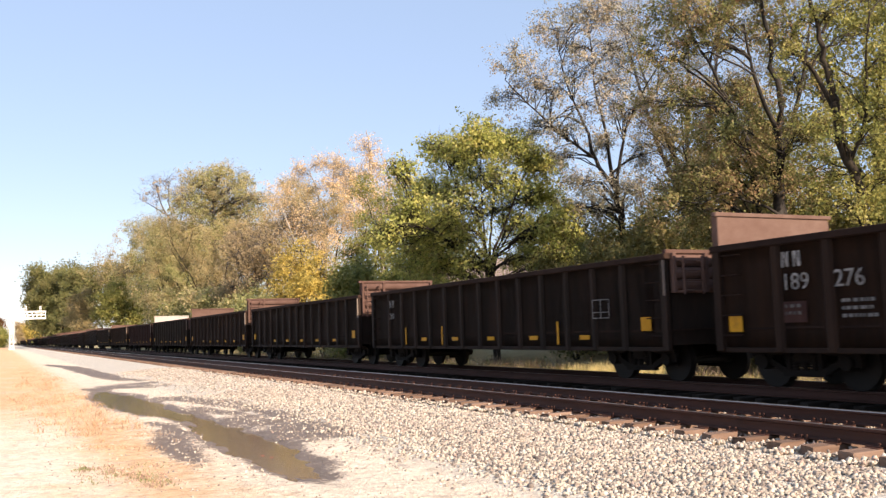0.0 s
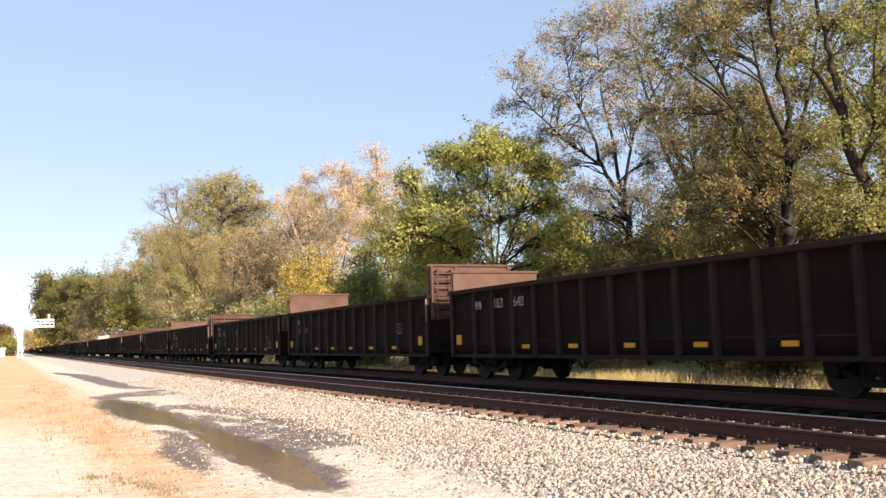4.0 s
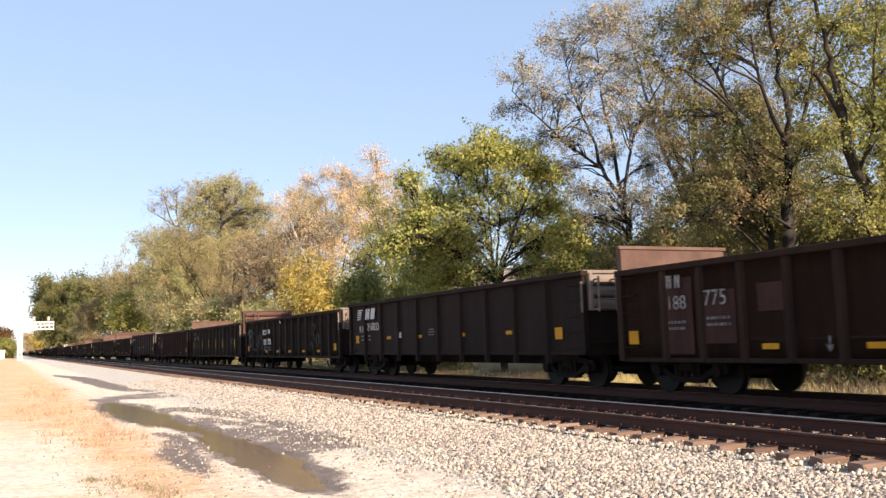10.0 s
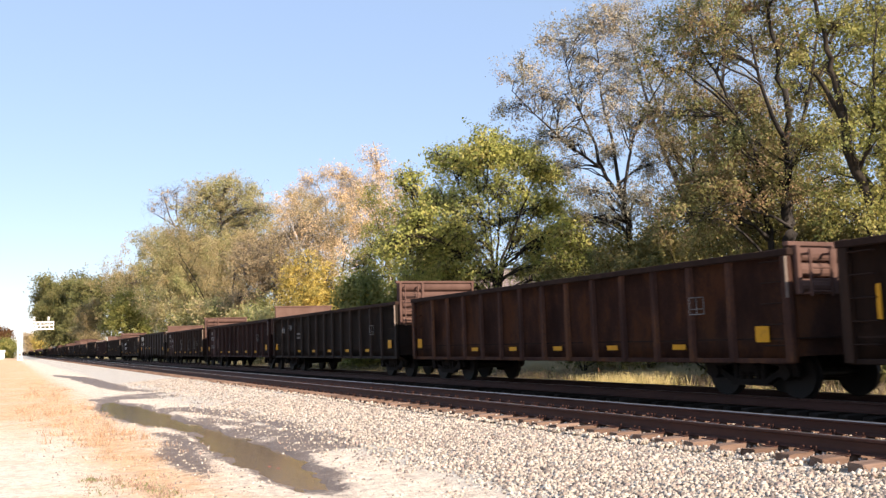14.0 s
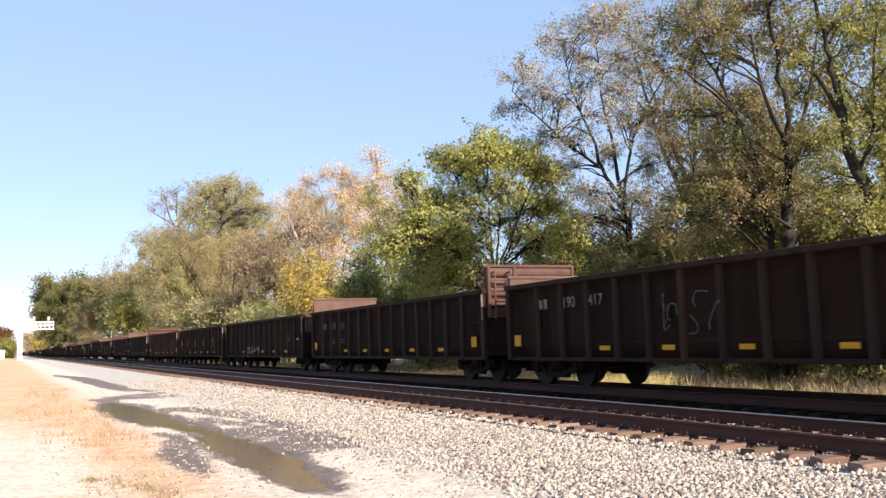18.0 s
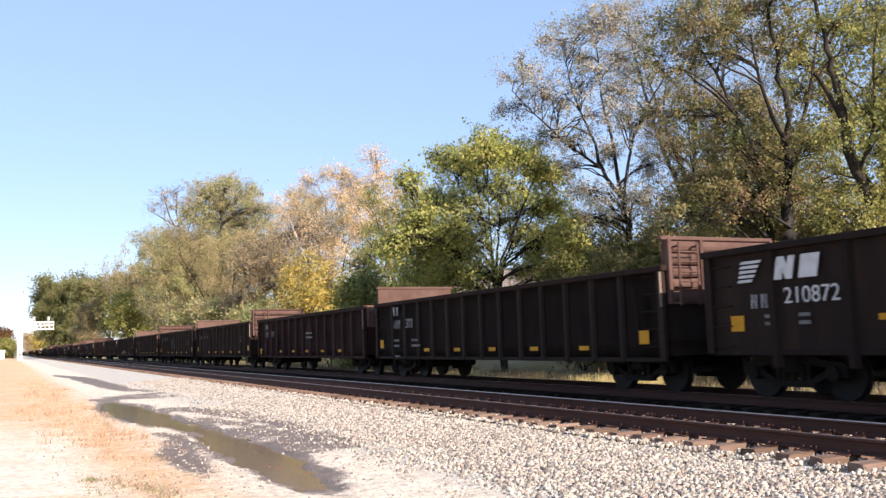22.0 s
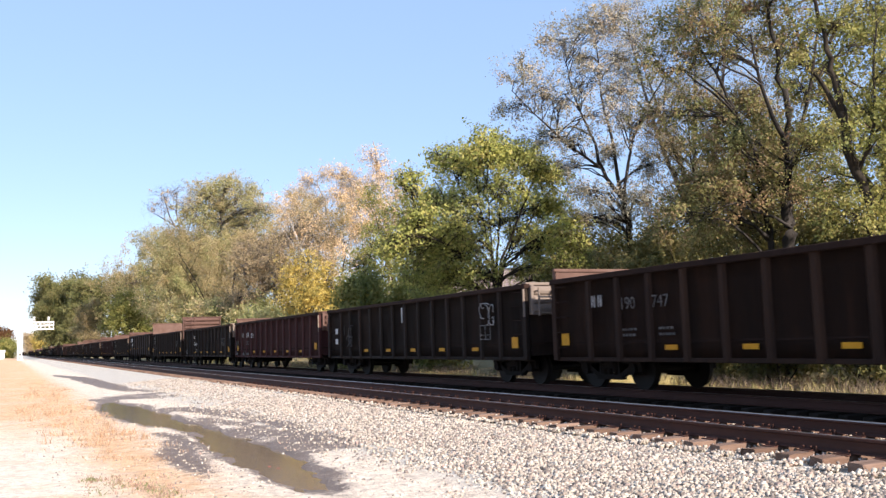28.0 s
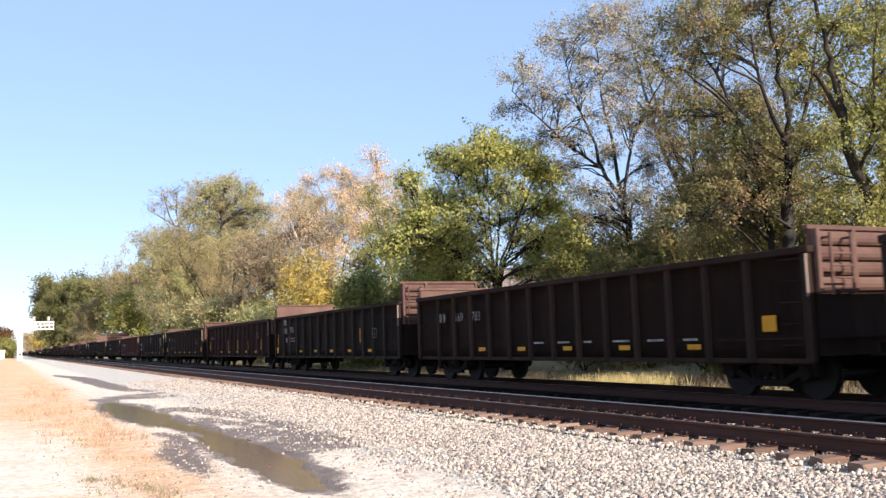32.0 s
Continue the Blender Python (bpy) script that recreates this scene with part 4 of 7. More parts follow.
def make_train():
    K, D, B, G = ((l, p, r) for l, p, r in DARKS)
    R = ("maroon gondola car with white stencilled number", M_MAROON, M_RUSTDARK)
    S = ("brown gondola car with orange rust scaling its plates", M_SCALED, M_RUSTDARK)
    std = stripes(0.94, (4.3, 6.45, 8.6, 10.8, 13.0))
    pl = placards((0.5, 1.15), (HALF_L * 2 - 0.75, 1.15))
    cars = [
        # leading end at the start, look, end paint, raised leading and trailing ends, bellied, marks
        (30.10, K, M_RUST, 0, 0.06, False, [initials(1.68, 2.0, 0.24, M_FADED), words(1.65, 1.62, 0.2, "200", M_FADED), stripes(1.05, (2.9, 5.6, 8.0, 11.9), True), frame_mark(13.4, 1.35, 0.62, 0.42), placards((15.2, 1.2)), std]),
        (12.87, D, M_RUST, 0.62, 0.62, False, [initials(1.68, 2.08, 0.26), words(1.65, 1.7, 0.28, "189"), words(2.72, 1.7, 0.28, "276"), patches((1.6, 1.15, 0.5, 0.35)), fine_print(1.7, 1.4, 36, 2, 0.35, M_FAINT), fine_print(2.85, 1.45, 37, 3, 0.6), std, pl]),
        (-4.60, K, M_RUST, 0, 0, False, [initials(1.68, 2.1, 0.2), words(1.65, 1.75, 0.24, "200"), words(2.9, 1.75, 0.24, "926"), fine_print(1.7, 1.42, 31, 3, 0.4), fine_print(3.1, 1.42, 32, 3, 0.4), patches((6.3, 0.95, 0.75, 1.05)), fine_print(6.35, 1.98, 33, 3, 0.5), arrow(6.3, 0.82), frame_mark(13.4, 1.22, 0.5, 0.36), fine_print(14.0, 1.3, 34, 3, 0.15), fine_print(13.5, 0.98, 35, 1, 0.7), std, pl]),
        (-21.96, K, M_RUST, 0.9, 0.95, False, [initials(1.68, 2.0, 0.22, M_FADED), words(1.65, 1.62, 0.22, "193", M_FADED), words(2.72, 1.62, 0.22, "172", M_FADED), frame_mark(13.4, 1.4), std, pl]),
        (-39.48, K, M_RUST, 0.6, 0.5, False, [initials(1.68, 1.98, 0.22), words(2.72, 1.98, 0.26, "183"), words(3.8, 1.98, 0.26, "640"), std, pl]),
        (-56.77, G, M_BEIGE, 0, 0, True, [emblem(0.7, 2.15, 0.24), stripes(1.45, (2.8, 5.4, 8.2, 10.9)), placards((HALF_L * 2 - 1.5, 1.3)), scrawl(13.6, 1.5, 0.6, 0.5, 4)]),
        (-74.09, B, M_RUST, 0, 0, False, [initials(1.66, 2.08, 0.2), words(1.38, 1.67, 0.25, "5623"), words(2.85, 1.64, 0.25, "12"), patches((2.75, 0.9, 0.75, 1.3)), fine_print(1.8, 1.5, 54, 2, 0.5), fine_print(2.85, 1.5, 55, 2, 0.5), arrow(7.2, 0.76), stripes(0.92, (2.6, 8, 12.4)), placards((15.0, 1.1))]),
        (-91.10, K, M_RUST, 0.56, 0.66, False, [initials(1.68, 2.1, 0.2, M_FADED), words(1.65, 1.78, 0.22, "188"), words(2.72, 1.78, 0.22, "372"), fine_print(1.7, 1.4, 38, 2, 0.4, M_FAINT), fine_print(2.8, 1.4, 39, 2, 0.5, M_FAINT), stripes(1.46, (1.15, 4.3, 6.5, 8.8, 10.85, 14.15), True), frame_mark(13.4, 1.4)]),
        (-108.24, K, M_BEIGE, 0, 0.04, False, [plates((3.76, 1.80, 0.74, 0.24, ""), (4.8, 1.84, 0.36, 0.21, ""), (3.93, 1.29, 0.52, 0.27, "210"), (4.75, 1.29, 0.58, 0.29, "016")), bars(3.98, 1.84, [(0, 0, 0.05, 0.16), (0.14, 0, 0.05, 0.16), (0.06, 0.05, 0.08, 0.05), (0.28, 0, 0.17, 0.04), (0.28, 0.07, 0.17, 0.04), (0.28, 0.13, 0.17, 0.03)], M_BLACK), fine_print(3.98, 1.12, 40, 2, 0.4, M_WORN), fine_print(4.8, 1.12, 41, 2, 0.5, M_WORN), bars(7.0, 2.3, [(0, 0, 0.18, 0.09)], M_WHITE), arrow(7.0, 0.82), scrawl(0.5, 1.2, 0.9, 0.9, 5, M_FADED), scrawl(1.7, 1.0, 0.9, 0.9, 6), scrawl(2.8, 1.0, 0.9, 0.9, 18), scrawl(11.6, 1.1, 1.8, 1.0, 7), std, placards((0.55, 1.1), (15.2, 1.1))]),
        (-125.30, G, M_BEIGE, 0, 0, True, [emblem(0.9, 2.07, 0.41), initials(1.15, 1.6, 0.25), words(1.95, 1.66, 0.28, "210833", M_WHITE), bars(1.3, 1.3, [(0, 0, 0.25, 0.06), (0, 0.13, 0.25, 0.06), (0.75, 0, 0.25, 0.06), (0.75, 0.13, 0.25, 0.06)], M_FADED), placards((0.8, 1.35), (HALF_L * 2 - 1.2, 1.3)), stripes(1.37, (3.95, 6.55, 9.6, 12.4)), bars(4.95, 1.36, [(0, 0, 0.22, 0.05), (0, 0.07, 0.22, 0.05), (0, 0.14, 0.22, 0.03)], M_WHITE), bars(7.35, 1.4, [(0, 0, 0.4, 0.03), (0, 0.08, 0.45, 0.03), (0, 0.16, 0.4, 0.03)])]),
        (-142.46, D, M_RUST, 0.53, 0.65, False, [initials(1.68, 2.1, 0.26), words(1.65, 1.68, 0.28, "188"), words(2.72, 1.72, 0.3, "775"), patches((1.6, 0.8, 0.75, 1.5), (2.65, 1.0, 0.85, 1.0), (4.05, 1.55, 0.8, 0.5)), fine_print(1.7, 1.4, 43, 2, 0.5), fine_print(2.8, 1.45, 44, 2, 0.6), arrow(5.6, 0.84), scrawl(6.95, 1.1, 0.45, 0.8, 8, M_FADED), scrawl(10.05, 1.1, 0.5, 0.8, 9), scrawl(12.3, 1.2, 0.5, 0.8, 10), frame_mark(13.4, 1.4), std, pl]),
        (-159.74, B, M_RUST, 0, 0, False, [patches((1.14, 0.78, 1.4, 1.6), (2.84, 1.16, 0.6, 0.62)), initials(1.55, 2.02, 0.22), words(1.36, 1.67, 0.24, "582157"), fine_print(1.4, 1.3, 42, 2, 1.0), frame_mark(13.4, 1.5), std, pl]),
        (-176.57, K, M_RUST, 0.57, 0.68, False, [initials(1.68, 1.8, 0.26), words(2.72, 1.9, 0.26, "184", M_FADED), bars(4.1, 1.5, [(0, 0, 0.5, 0.08), (0, 0.18, 0.5, 0.08)]), frame_mark(13.4, 1.5), std, pl]),
        (-193.85, S, M_RUST, 0, 0.1, False, [frame_mark(13.4, 1.55), std, pl]),
        (-210.77, D, M_RUST, 0, 0, False, [stripes(1.6, (0.7, 3.4, 6.4, 9.4, 12.6), True), bars(1.0, 1.5, [(0, 0, 0.5, 0.2)]), std]),
        (-227.57, D, M_RUST, 0, 0.05, False, [scrawl(5.4, 0.84, 1.2, 0.35, 12, M_WORN), scrawl(7.0, 0.84, 1.2, 0.35, 20, M_WORN), frame_mark(13.4, 1.4), bars(15.0, 1.45, [(0, 0, 0.32, 0.1)], M_YELLOW, "reflector"), std]),
        (-244.84, D, M_RUST, 0.6, 0.68, False, [initials(1.68, 1.8, 0.26, M_FAINT), words(2.72, 1.8, 0.26, "189", M_FAINT), words(3.8, 1.8, 0.26, "197", M_FAINT), fine_print(2.8, 1.35, 49, 2, 0.4, M_FAINT), fine_print(3.9, 1.35, 50, 2, 0.4, M_FAINT), std, pl]),
        (-262.02, D, M_RUST, 0.25, 0.35, False, [initials(1.68, 1.9, 0.24, M_FADED), words(2.72, 1.9, 0.26, "190", M_FADED), words(3.8, 1.9, 0.26, "417", M_FADED), scrawl(6.4, 1.2, 1.6, 0.8, 14), frame_mark(13.4, 1.5), std, pl]),
        (-279.19, D, M_RUST, 0.55, 0.63, False, [initials(1.68, 1.8, 0.26, M_FAINT), words(2.72, 1.8, 0.26, "189", M_FAINT), words(3.8, 1.8, 0.26, "709", M_FAINT), frame_mark(13.4, 1.5), std, pl]),
        (-296.80, B, M_RUST, 0, 0, False, [initials(1.68, 2.05, 0.26), words(1.65, 1.66, 0.28, "581"), words(2.72, 1.66, 0.28, "431"), bars(8.6, 1.5, [(0, 0, 0.9, 0.08), (0, 0.18, 0.9, 0.08)]), std, placards((0.5, 0.95))]),
        (-313.91, K, M_RUST, 0.59, 0.58, False, [initials(1.68, 2.1, 0.3), words(1.65, 1.66, 0.3, "188"), words(2.72, 1.68, 0.3, "302"), bars(1.7, 1.05, [(0, 0, 0.45, 0.07), (0, 0.18, 0.45, 0.07), (0.1, -0.35, 0.4, 0.07), (1.5, 0, 0.7, 0.07), (1.5, 0.18, 0.5, 0.07)]), std, pl]),
        (-331.03, G, M_RUSTDARK, 0, 0, True, [emblem(0.9, 2.07, 0.41), initials(1.2, 1.6, 0.25), words(1.95, 1.66, 0.28, "210872", M_WHITE), bars(1.5, 1.3, [(0, 0, 0.25, 0.06), (0, 0.13, 0.25, 0.06), (0.75, 0, 0.25, 0.06), (0.75, 0.13, 0.25, 0.06)]), placards((0.8, 1.35), (HALF_L * 2 - 1.2, 1.3)), stripes(1.37, (3.95, 6.55, 9.6, 12.4)), scrawl(13.6, 1.5, 0.5, 0.5, 15)]),
        (-348.24, K, M_RUST, 1.0, 1.02, False, [initials(1.68, 2.1, 0.26), words(1.65, 1.7, 0.28, "193"), bars(1.3, 1.2, [(0, 0, 0.4, 0.07), (0, 0.18, 0.4, 0.07), (1.0, 0.1, 0.5, 0.07)]), frame_mark(13.4, 1.4, 0.62, 0.4), std, pl]),
        (-365.38, K, M_BEIGE, 0, 0.02, False, [initials(4.02, 1.88, 0.22, M_WHITE), words(4.0, 1.39, 0.25, "194", M_WHITE), words(4.72, 1.39, 0.23, "041", M_WHITE), fine_print(4.83, 1.1, 45, 2, 0.45, M_WORN), fine_print(0.85, 1.0, 46, 2, 0.4), fine_print(1.4, 1.05, 47, 3, 0.12), frame_mark(13.4, 1.35, 0.85, 0.42), std, placards((15.2, 1.1))]),
        (-382.55, R, M_RUST, 0.25, 0, False, [initials(1.72, 1.72, 0.26), words(2.75, 1.72, 0.26, "189", M_WHITE), words(3.8, 1.68, 0.26, "859", M_WHITE), fine_print(2.8, 1.45, 48, 2, 0.45), scrawl(0.3, 1.2, 0.6, 0.35, 19), bars(0.2, 0.76, [(0, 0, 0.5, 0.12), (1.6, 0, 0.4, 0.12), (2.4, 0, 0.7, 0.12)], M_FAINT), std, pl]),
        (-399.63, K, M_BEIGE, 0, 0.02, False, [bars(0.95, 1.6, [(0, 0, 0.3, 0.22), (0, -0.4, 0.3, 0.2)], M_WHITE, "stencil_panel"), bars(7.8, 1.85, [(0, 0, 0.07, 0.5)], M_WHITE), scrawl(2.0, 1.1, 1.0, 0.8, 16), scrawl(13.1, 1.6, 1.1, 0.6, 17, M_WORN), frame_mark(13.4, 1.2, 0.6, 0.4), std, placards((15.25, 1.1))]),
        (-416.77, D, M_RUST, 0.25, 0.34, False, [initials(1.68, 1.85, 0.26), words(2.72, 1.76, 0.26, "190", M_FAINT), words(3.8, 1.76, 0.26, "747", M_FAINT), fine_print(2.8, 1.3, 51, 2, 0.4, M_FAINT), fine_print(4.0, 1.3, 52, 2, 0.45, M_FAINT), frame_mark(13.4, 1.5), std, pl]),
        (-434.30, B, M_RUST, 0, 0, False, [bars(1.4, 1.75, [(0, 0, 0.25, 0.10), (0.35, 0, 0.2, 0.10), (0.7, 0, 0.2, 0.10)]), stripes(1.32, (0.9, 3.7, 6.25, 8.75, 11.3, 14.15), True), frame_mark(13.4, 1.6), std]),
        (-451.37, K, M_RUST, 0.6, 0.64, False, [initials(1.68, 2.15, 0.28), words(1.65, 1.76, 0.28, "188"), words(2.72, 1.78, 0.28, "975"), stripes(1.5, (0.5, 2.44, 4.63, 6.8, 9.0, 12.0), True), fine_print(2.72, 1.5, 53, 2, 0.72, M_WORN), bars(2.0, 1.36, [(0, 0, 0.26, 0.2)], M_FADED), arrow(4.5, 1.1, 0.14), frame_mark(13.4, 1.4), std, placards((0.4, 1.0))]),
        (-468.81, D, M_RUST, 0.3, 0.33, False, [initials(1.68, 1.75, 0.26, M_FADED), words(2.72, 1.75, 0.26, "169", M_FADED), words(3.8, 1.75, 0.26, "783", M_FADED), bars(7.15, 1.06, [(0, 0, 0.45, 0.045), (1.1, 0, 0.5, 0.045), (2.2, 0, 0.3, 0.045), (3.3, 0, 0.6, 0.045), (4.5, 0, 0.5, 0.045), (5.6, 0, 0.4, 0.045)], M_WORN), std, placards((14.95, 1.33))]),
        (-486.1, K, M_RUST, 0, 0, False, [std, pl]),
        (-503.3, D, M_RUST, 0.6, 0.8, False, [std, pl]),
        (-520.5, K, M_RUST, 0, 0, False, [std, pl]),
    ]
    for y, (l, p, r), end, a, b, bell, marks in cars:
        gondola(y, l, p, r, end, a, b, bell, marks)
    # the cars already gone ahead
    ahead = [(K, 0, 0.5, False), (D, 0.6, 0.6, False), (K, 0.55, 0, False), (B, 0, 0, False), (D, 0.4, 0, False), (K, 0.3, 0, False), (G, 0, 0, True), (D, 0.4, 0.4, False), (B, 0, 0, False), (K, 0, 0.5, False)]
    for i in range(48):
        (l, p, r), a, b, bell = ahead[i % 10]
        gondola(30.10 + 17.22 * (i + 1), l, p, r, M_RUST, a, b, bell, [std, pl] if i < 6 else [], i < 6, M_PALEEND if i == 2 else None)


make_train()


# ---- trees and bushes ----
def tube(V, F, pts, radii, sides):
    base = len(V)
    for i, (p, r) in enumerate(zip(pts, radii)):
        d = (pts[min(i + 1, len(pts) - 1)] - pts[max(i - 1, 0)])
        q = d.to_track_quat("Z", "Y")
        for k in range(sides):
            a = math.tau * k / sides
            V.append(p + q @ Vector((math.cos(a) * r, math.sin(a) * r, 0)))
    for i in range(len(pts) - 1):
        for k in range(sides):
            a, b = base + i * sides + k, base + i * sides + (k + 1) % sides
            F.append((a, b, b + sides, a + sides))


def bough(rnd, start, way, length, steps, droop, wob):
    pts, p, d = [start.copy()], start.copy(), way.normalized()
    for i in range(steps):
        d = (d + Vector((rnd.gauss(0, wob), rnd.gauss(0, wob), rnd.gauss(0, wob) + droop))).normalized()
        p = p + d * (length / steps)
        pts.append(p.copy())
    return pts


def along(pts, f):
    k = min(len(pts) - 2, int(f * (len(pts) - 1)))
    return pts[k].lerp(pts[k + 1], f * (len(pts) - 1) - k), (pts[k + 1] - pts[k]).normalized()


def grow(seed, height, radius, fine=True, clear=0.25, stems=1, fork=0.0, trunk_r=0.2, limbs=18, subs=7, twigs=5, lean=(0, 0), up=0.5, spread=0.35, top_round=0.75):
    """The wood of a tree, and the places where its leaves sit. Several stems rise from the ground or from a fork."""
    rnd = random.Random(seed)
    V, F, tips = [], [], []
    foot = Vector((0, 0, -0.25))
    if fork:
        low = bough(rnd, foot, Vector((lean[0], lean[1], 1)), height * fork, 4, 0.03, 0.05)
        tube(V, F, low, [trunk_r * (1.3 if i == 0 else 1 - i * 0.04) for i in range(5)], 9)
        foot = low[-1]
    az0 = rnd.uniform(0, 6.28)
    for s in range(stems):
        az = az0 + s * 6.283 / max(1, stems) + rnd.uniform(-0.4, 0.4)
        out = (0.0 if stems == 1 else spread) * rnd.uniform(0.5, 1.25)
        h = (height - foot.z) * (rnd.uniform(0.8, 1.0) if s else 1.0)
        way = Vector((math.cos(az) * out + lean[0], math.sin(az) * out + lean[1], 1))
        trunk = bough(rnd, foot, way, h * 0.97, 9, 0.03, 0.06)
        tr = trunk_r * (1 if stems == 1 else 0.62)
        tube(V, F, trunk, [tr * (1.2 if i == 0 and not fork else 1) * (1 - i / 9.6) ** 0.8 for i in range(10)], 8)
        k = limbs if stems == 1 else max(5, limbs // stems + 2)
        wide = radius if stems == 1 else radius * 0.72
        for i in range(k):
            f = clear + (1 - clear) * ((i + rnd.random() * 0.8) / k) ** 0.85
            p, d = along(trunk, min(f, 0.985))
            rel = (f - clear) / (1 - clear)
            env = wide * (math.sin(math.pi * min(1, 0.22 + rel * top_round)) ** 0.8) * rnd.uniform(0.7, 1.12)
            a = az + i * 2.4 + rnd.uniform(-0.5, 0.5)
            lift = up + 0.7 * rel + rnd.uniform(-0.2, 0.25)
            limb = bough(rnd, p, Vector((math.cos(a), math.sin(a), lift)), env * math.sqrt(1 + lift * lift * 0.5), 6, 0.05, 0.13)
            lr = tr * (1 - f) ** 0.7 * 0.38 + 0.018
            tube(V, F, limb, [lr * (1 - j / 6.6) for j in range(7)], 5)
            tips.append((limb[-1], 0.5))
            for j in range(subs):
                g = 0.25 + 0.72 * (j + rnd.random()) / subs
                p2, d2 = along(limb, g)
                w2 = d2 + Vector((rnd.gauss(0, 0.7), rnd.gauss(0, 0.7), rnd.gauss(0.25, 0.45)))
                sub = bough(rnd, p2, w2, env * rnd.uniform(0.22, 0.48) * (1.15 - 0.5 * g), 4, 0.03, 0.2)
                sr = max(0.010, lr * 0.35 * (1 - g * 0.5))
                tube(V, F, sub, [sr * (1 - q / 4.8) for q in range(5)], 4 if fine else 3)
                for t in range(twigs):
                    p3, d3 = along(sub, 0.3 + 0.69 * (t + rnd.random()) / twigs)
                    w3 = d3 + Vector((rnd.gauss(0, 0.8), rnd.gauss(0, 0.8), rnd.gauss(0.1, 0.6)))
                    tw = bough(rnd, p3, w3, rnd.uniform(0.35, 0.9) * min(1.6, height / 10), 2, 0, 0.25)
                    if fine:
                        tube(V, F, tw, [max(0.006, sr * 0.45), max(0.005, sr * 0.35), 0.003], 3)
                    tips += [(tw[1], 0.7), (tw[2], 1.0)]
    return V, F, tips


def clumping(P, wave):
    """A field of soft lumps, from -1 to 1, about one wave across."""
    k = 6.283 / wave
    x, y, z = P.T
    return (np.sin(k * x + 1.7 * np.sin(0.6 * k * z)) + np.sin(0.9 * k * y + 1.5 * np.sin(0.7 * k * x) + 2) + np.sin(1.2 * k * z + 1.3 * np.sin(0.8 * k * y) + 4)) / 3


def leaf_mesh(rg, C, away, size, far=False):
    """Leaves at the places C, turned mostly outwards and up, as one mesh."""
    count = len(C)
    N = away * 0.85 + rg.normal(0, 0.62, (count, 3)) + (0, 0, 0.3)
    N /= np.linalg.norm(N, axis=1)[:, None]
    T = np.cross(N, rg.normal(0, 1, (count, 3)))
    T /= np.linalg.norm(T, axis=1)[:, None]
    B = np.cross(N, T)
    s = (size * rg.uniform(0.6, 1.35, count))[:, None]
    a, b = C - T * s * 0.5, C + T * s * 0.5
    c, d = C + B * s * 0.3 + N * s * 0.1, C - B * s * 0.3 + N * s * 0.1
    k = 3 if far else 4
    V = np.stack([a, b, c * 1.6 - C * 0.6] if far else [a, d, b, c], 1).reshape(-1, 3)
    me = bpy.data.meshes.new("crown")
    me.vertices.add(k * count)
    me.vertices.foreach_set("co", V.ravel())
    me.loops.add(k * count)
    me.loops.foreach_set("vertex_index", np.arange(k * count))
    me.polygons.add(count)
    me.polygons.foreach_set("loop_start", np.arange(count) * k)
    me.polygons.foreach_set("loop_total", np.full(count, k))
    me.update()
    return me


def leaves(seed, tips, count, size, scatter, clump=1.2, wave=2.4, far=False):
    """Sprays of small leaves about the twigs, gathered in clumps with gaps between."""
    rg = np.random.default_rng(seed)
    P = np.array([p[:] for p, w in tips], float)
    W = np.array([w for p, w in tips], float) * np.exp(clump * clumping(P + seed * 3.1, wave) + 0.8 * clump * clumping(P + seed * 1.3, wave * 0.41))
    idx = np.repeat(rg.choice(len(P), max(1, count // 8), p=W / W.sum()), 8)
    heart = np.repeat(rg.normal(0, scatter, (len(idx) // 8, 3)), 8, 0)
    C = P[idx] + heart + rg.normal(0, size * 1.1, (len(idx), 3)) * (1, 1, 0.8)
    away = C - P.mean(0)
    away /= np.linalg.norm(away, axis=1)[:, None] + 1e-6
    return leaf_mesh(rg, C, away, size, far)


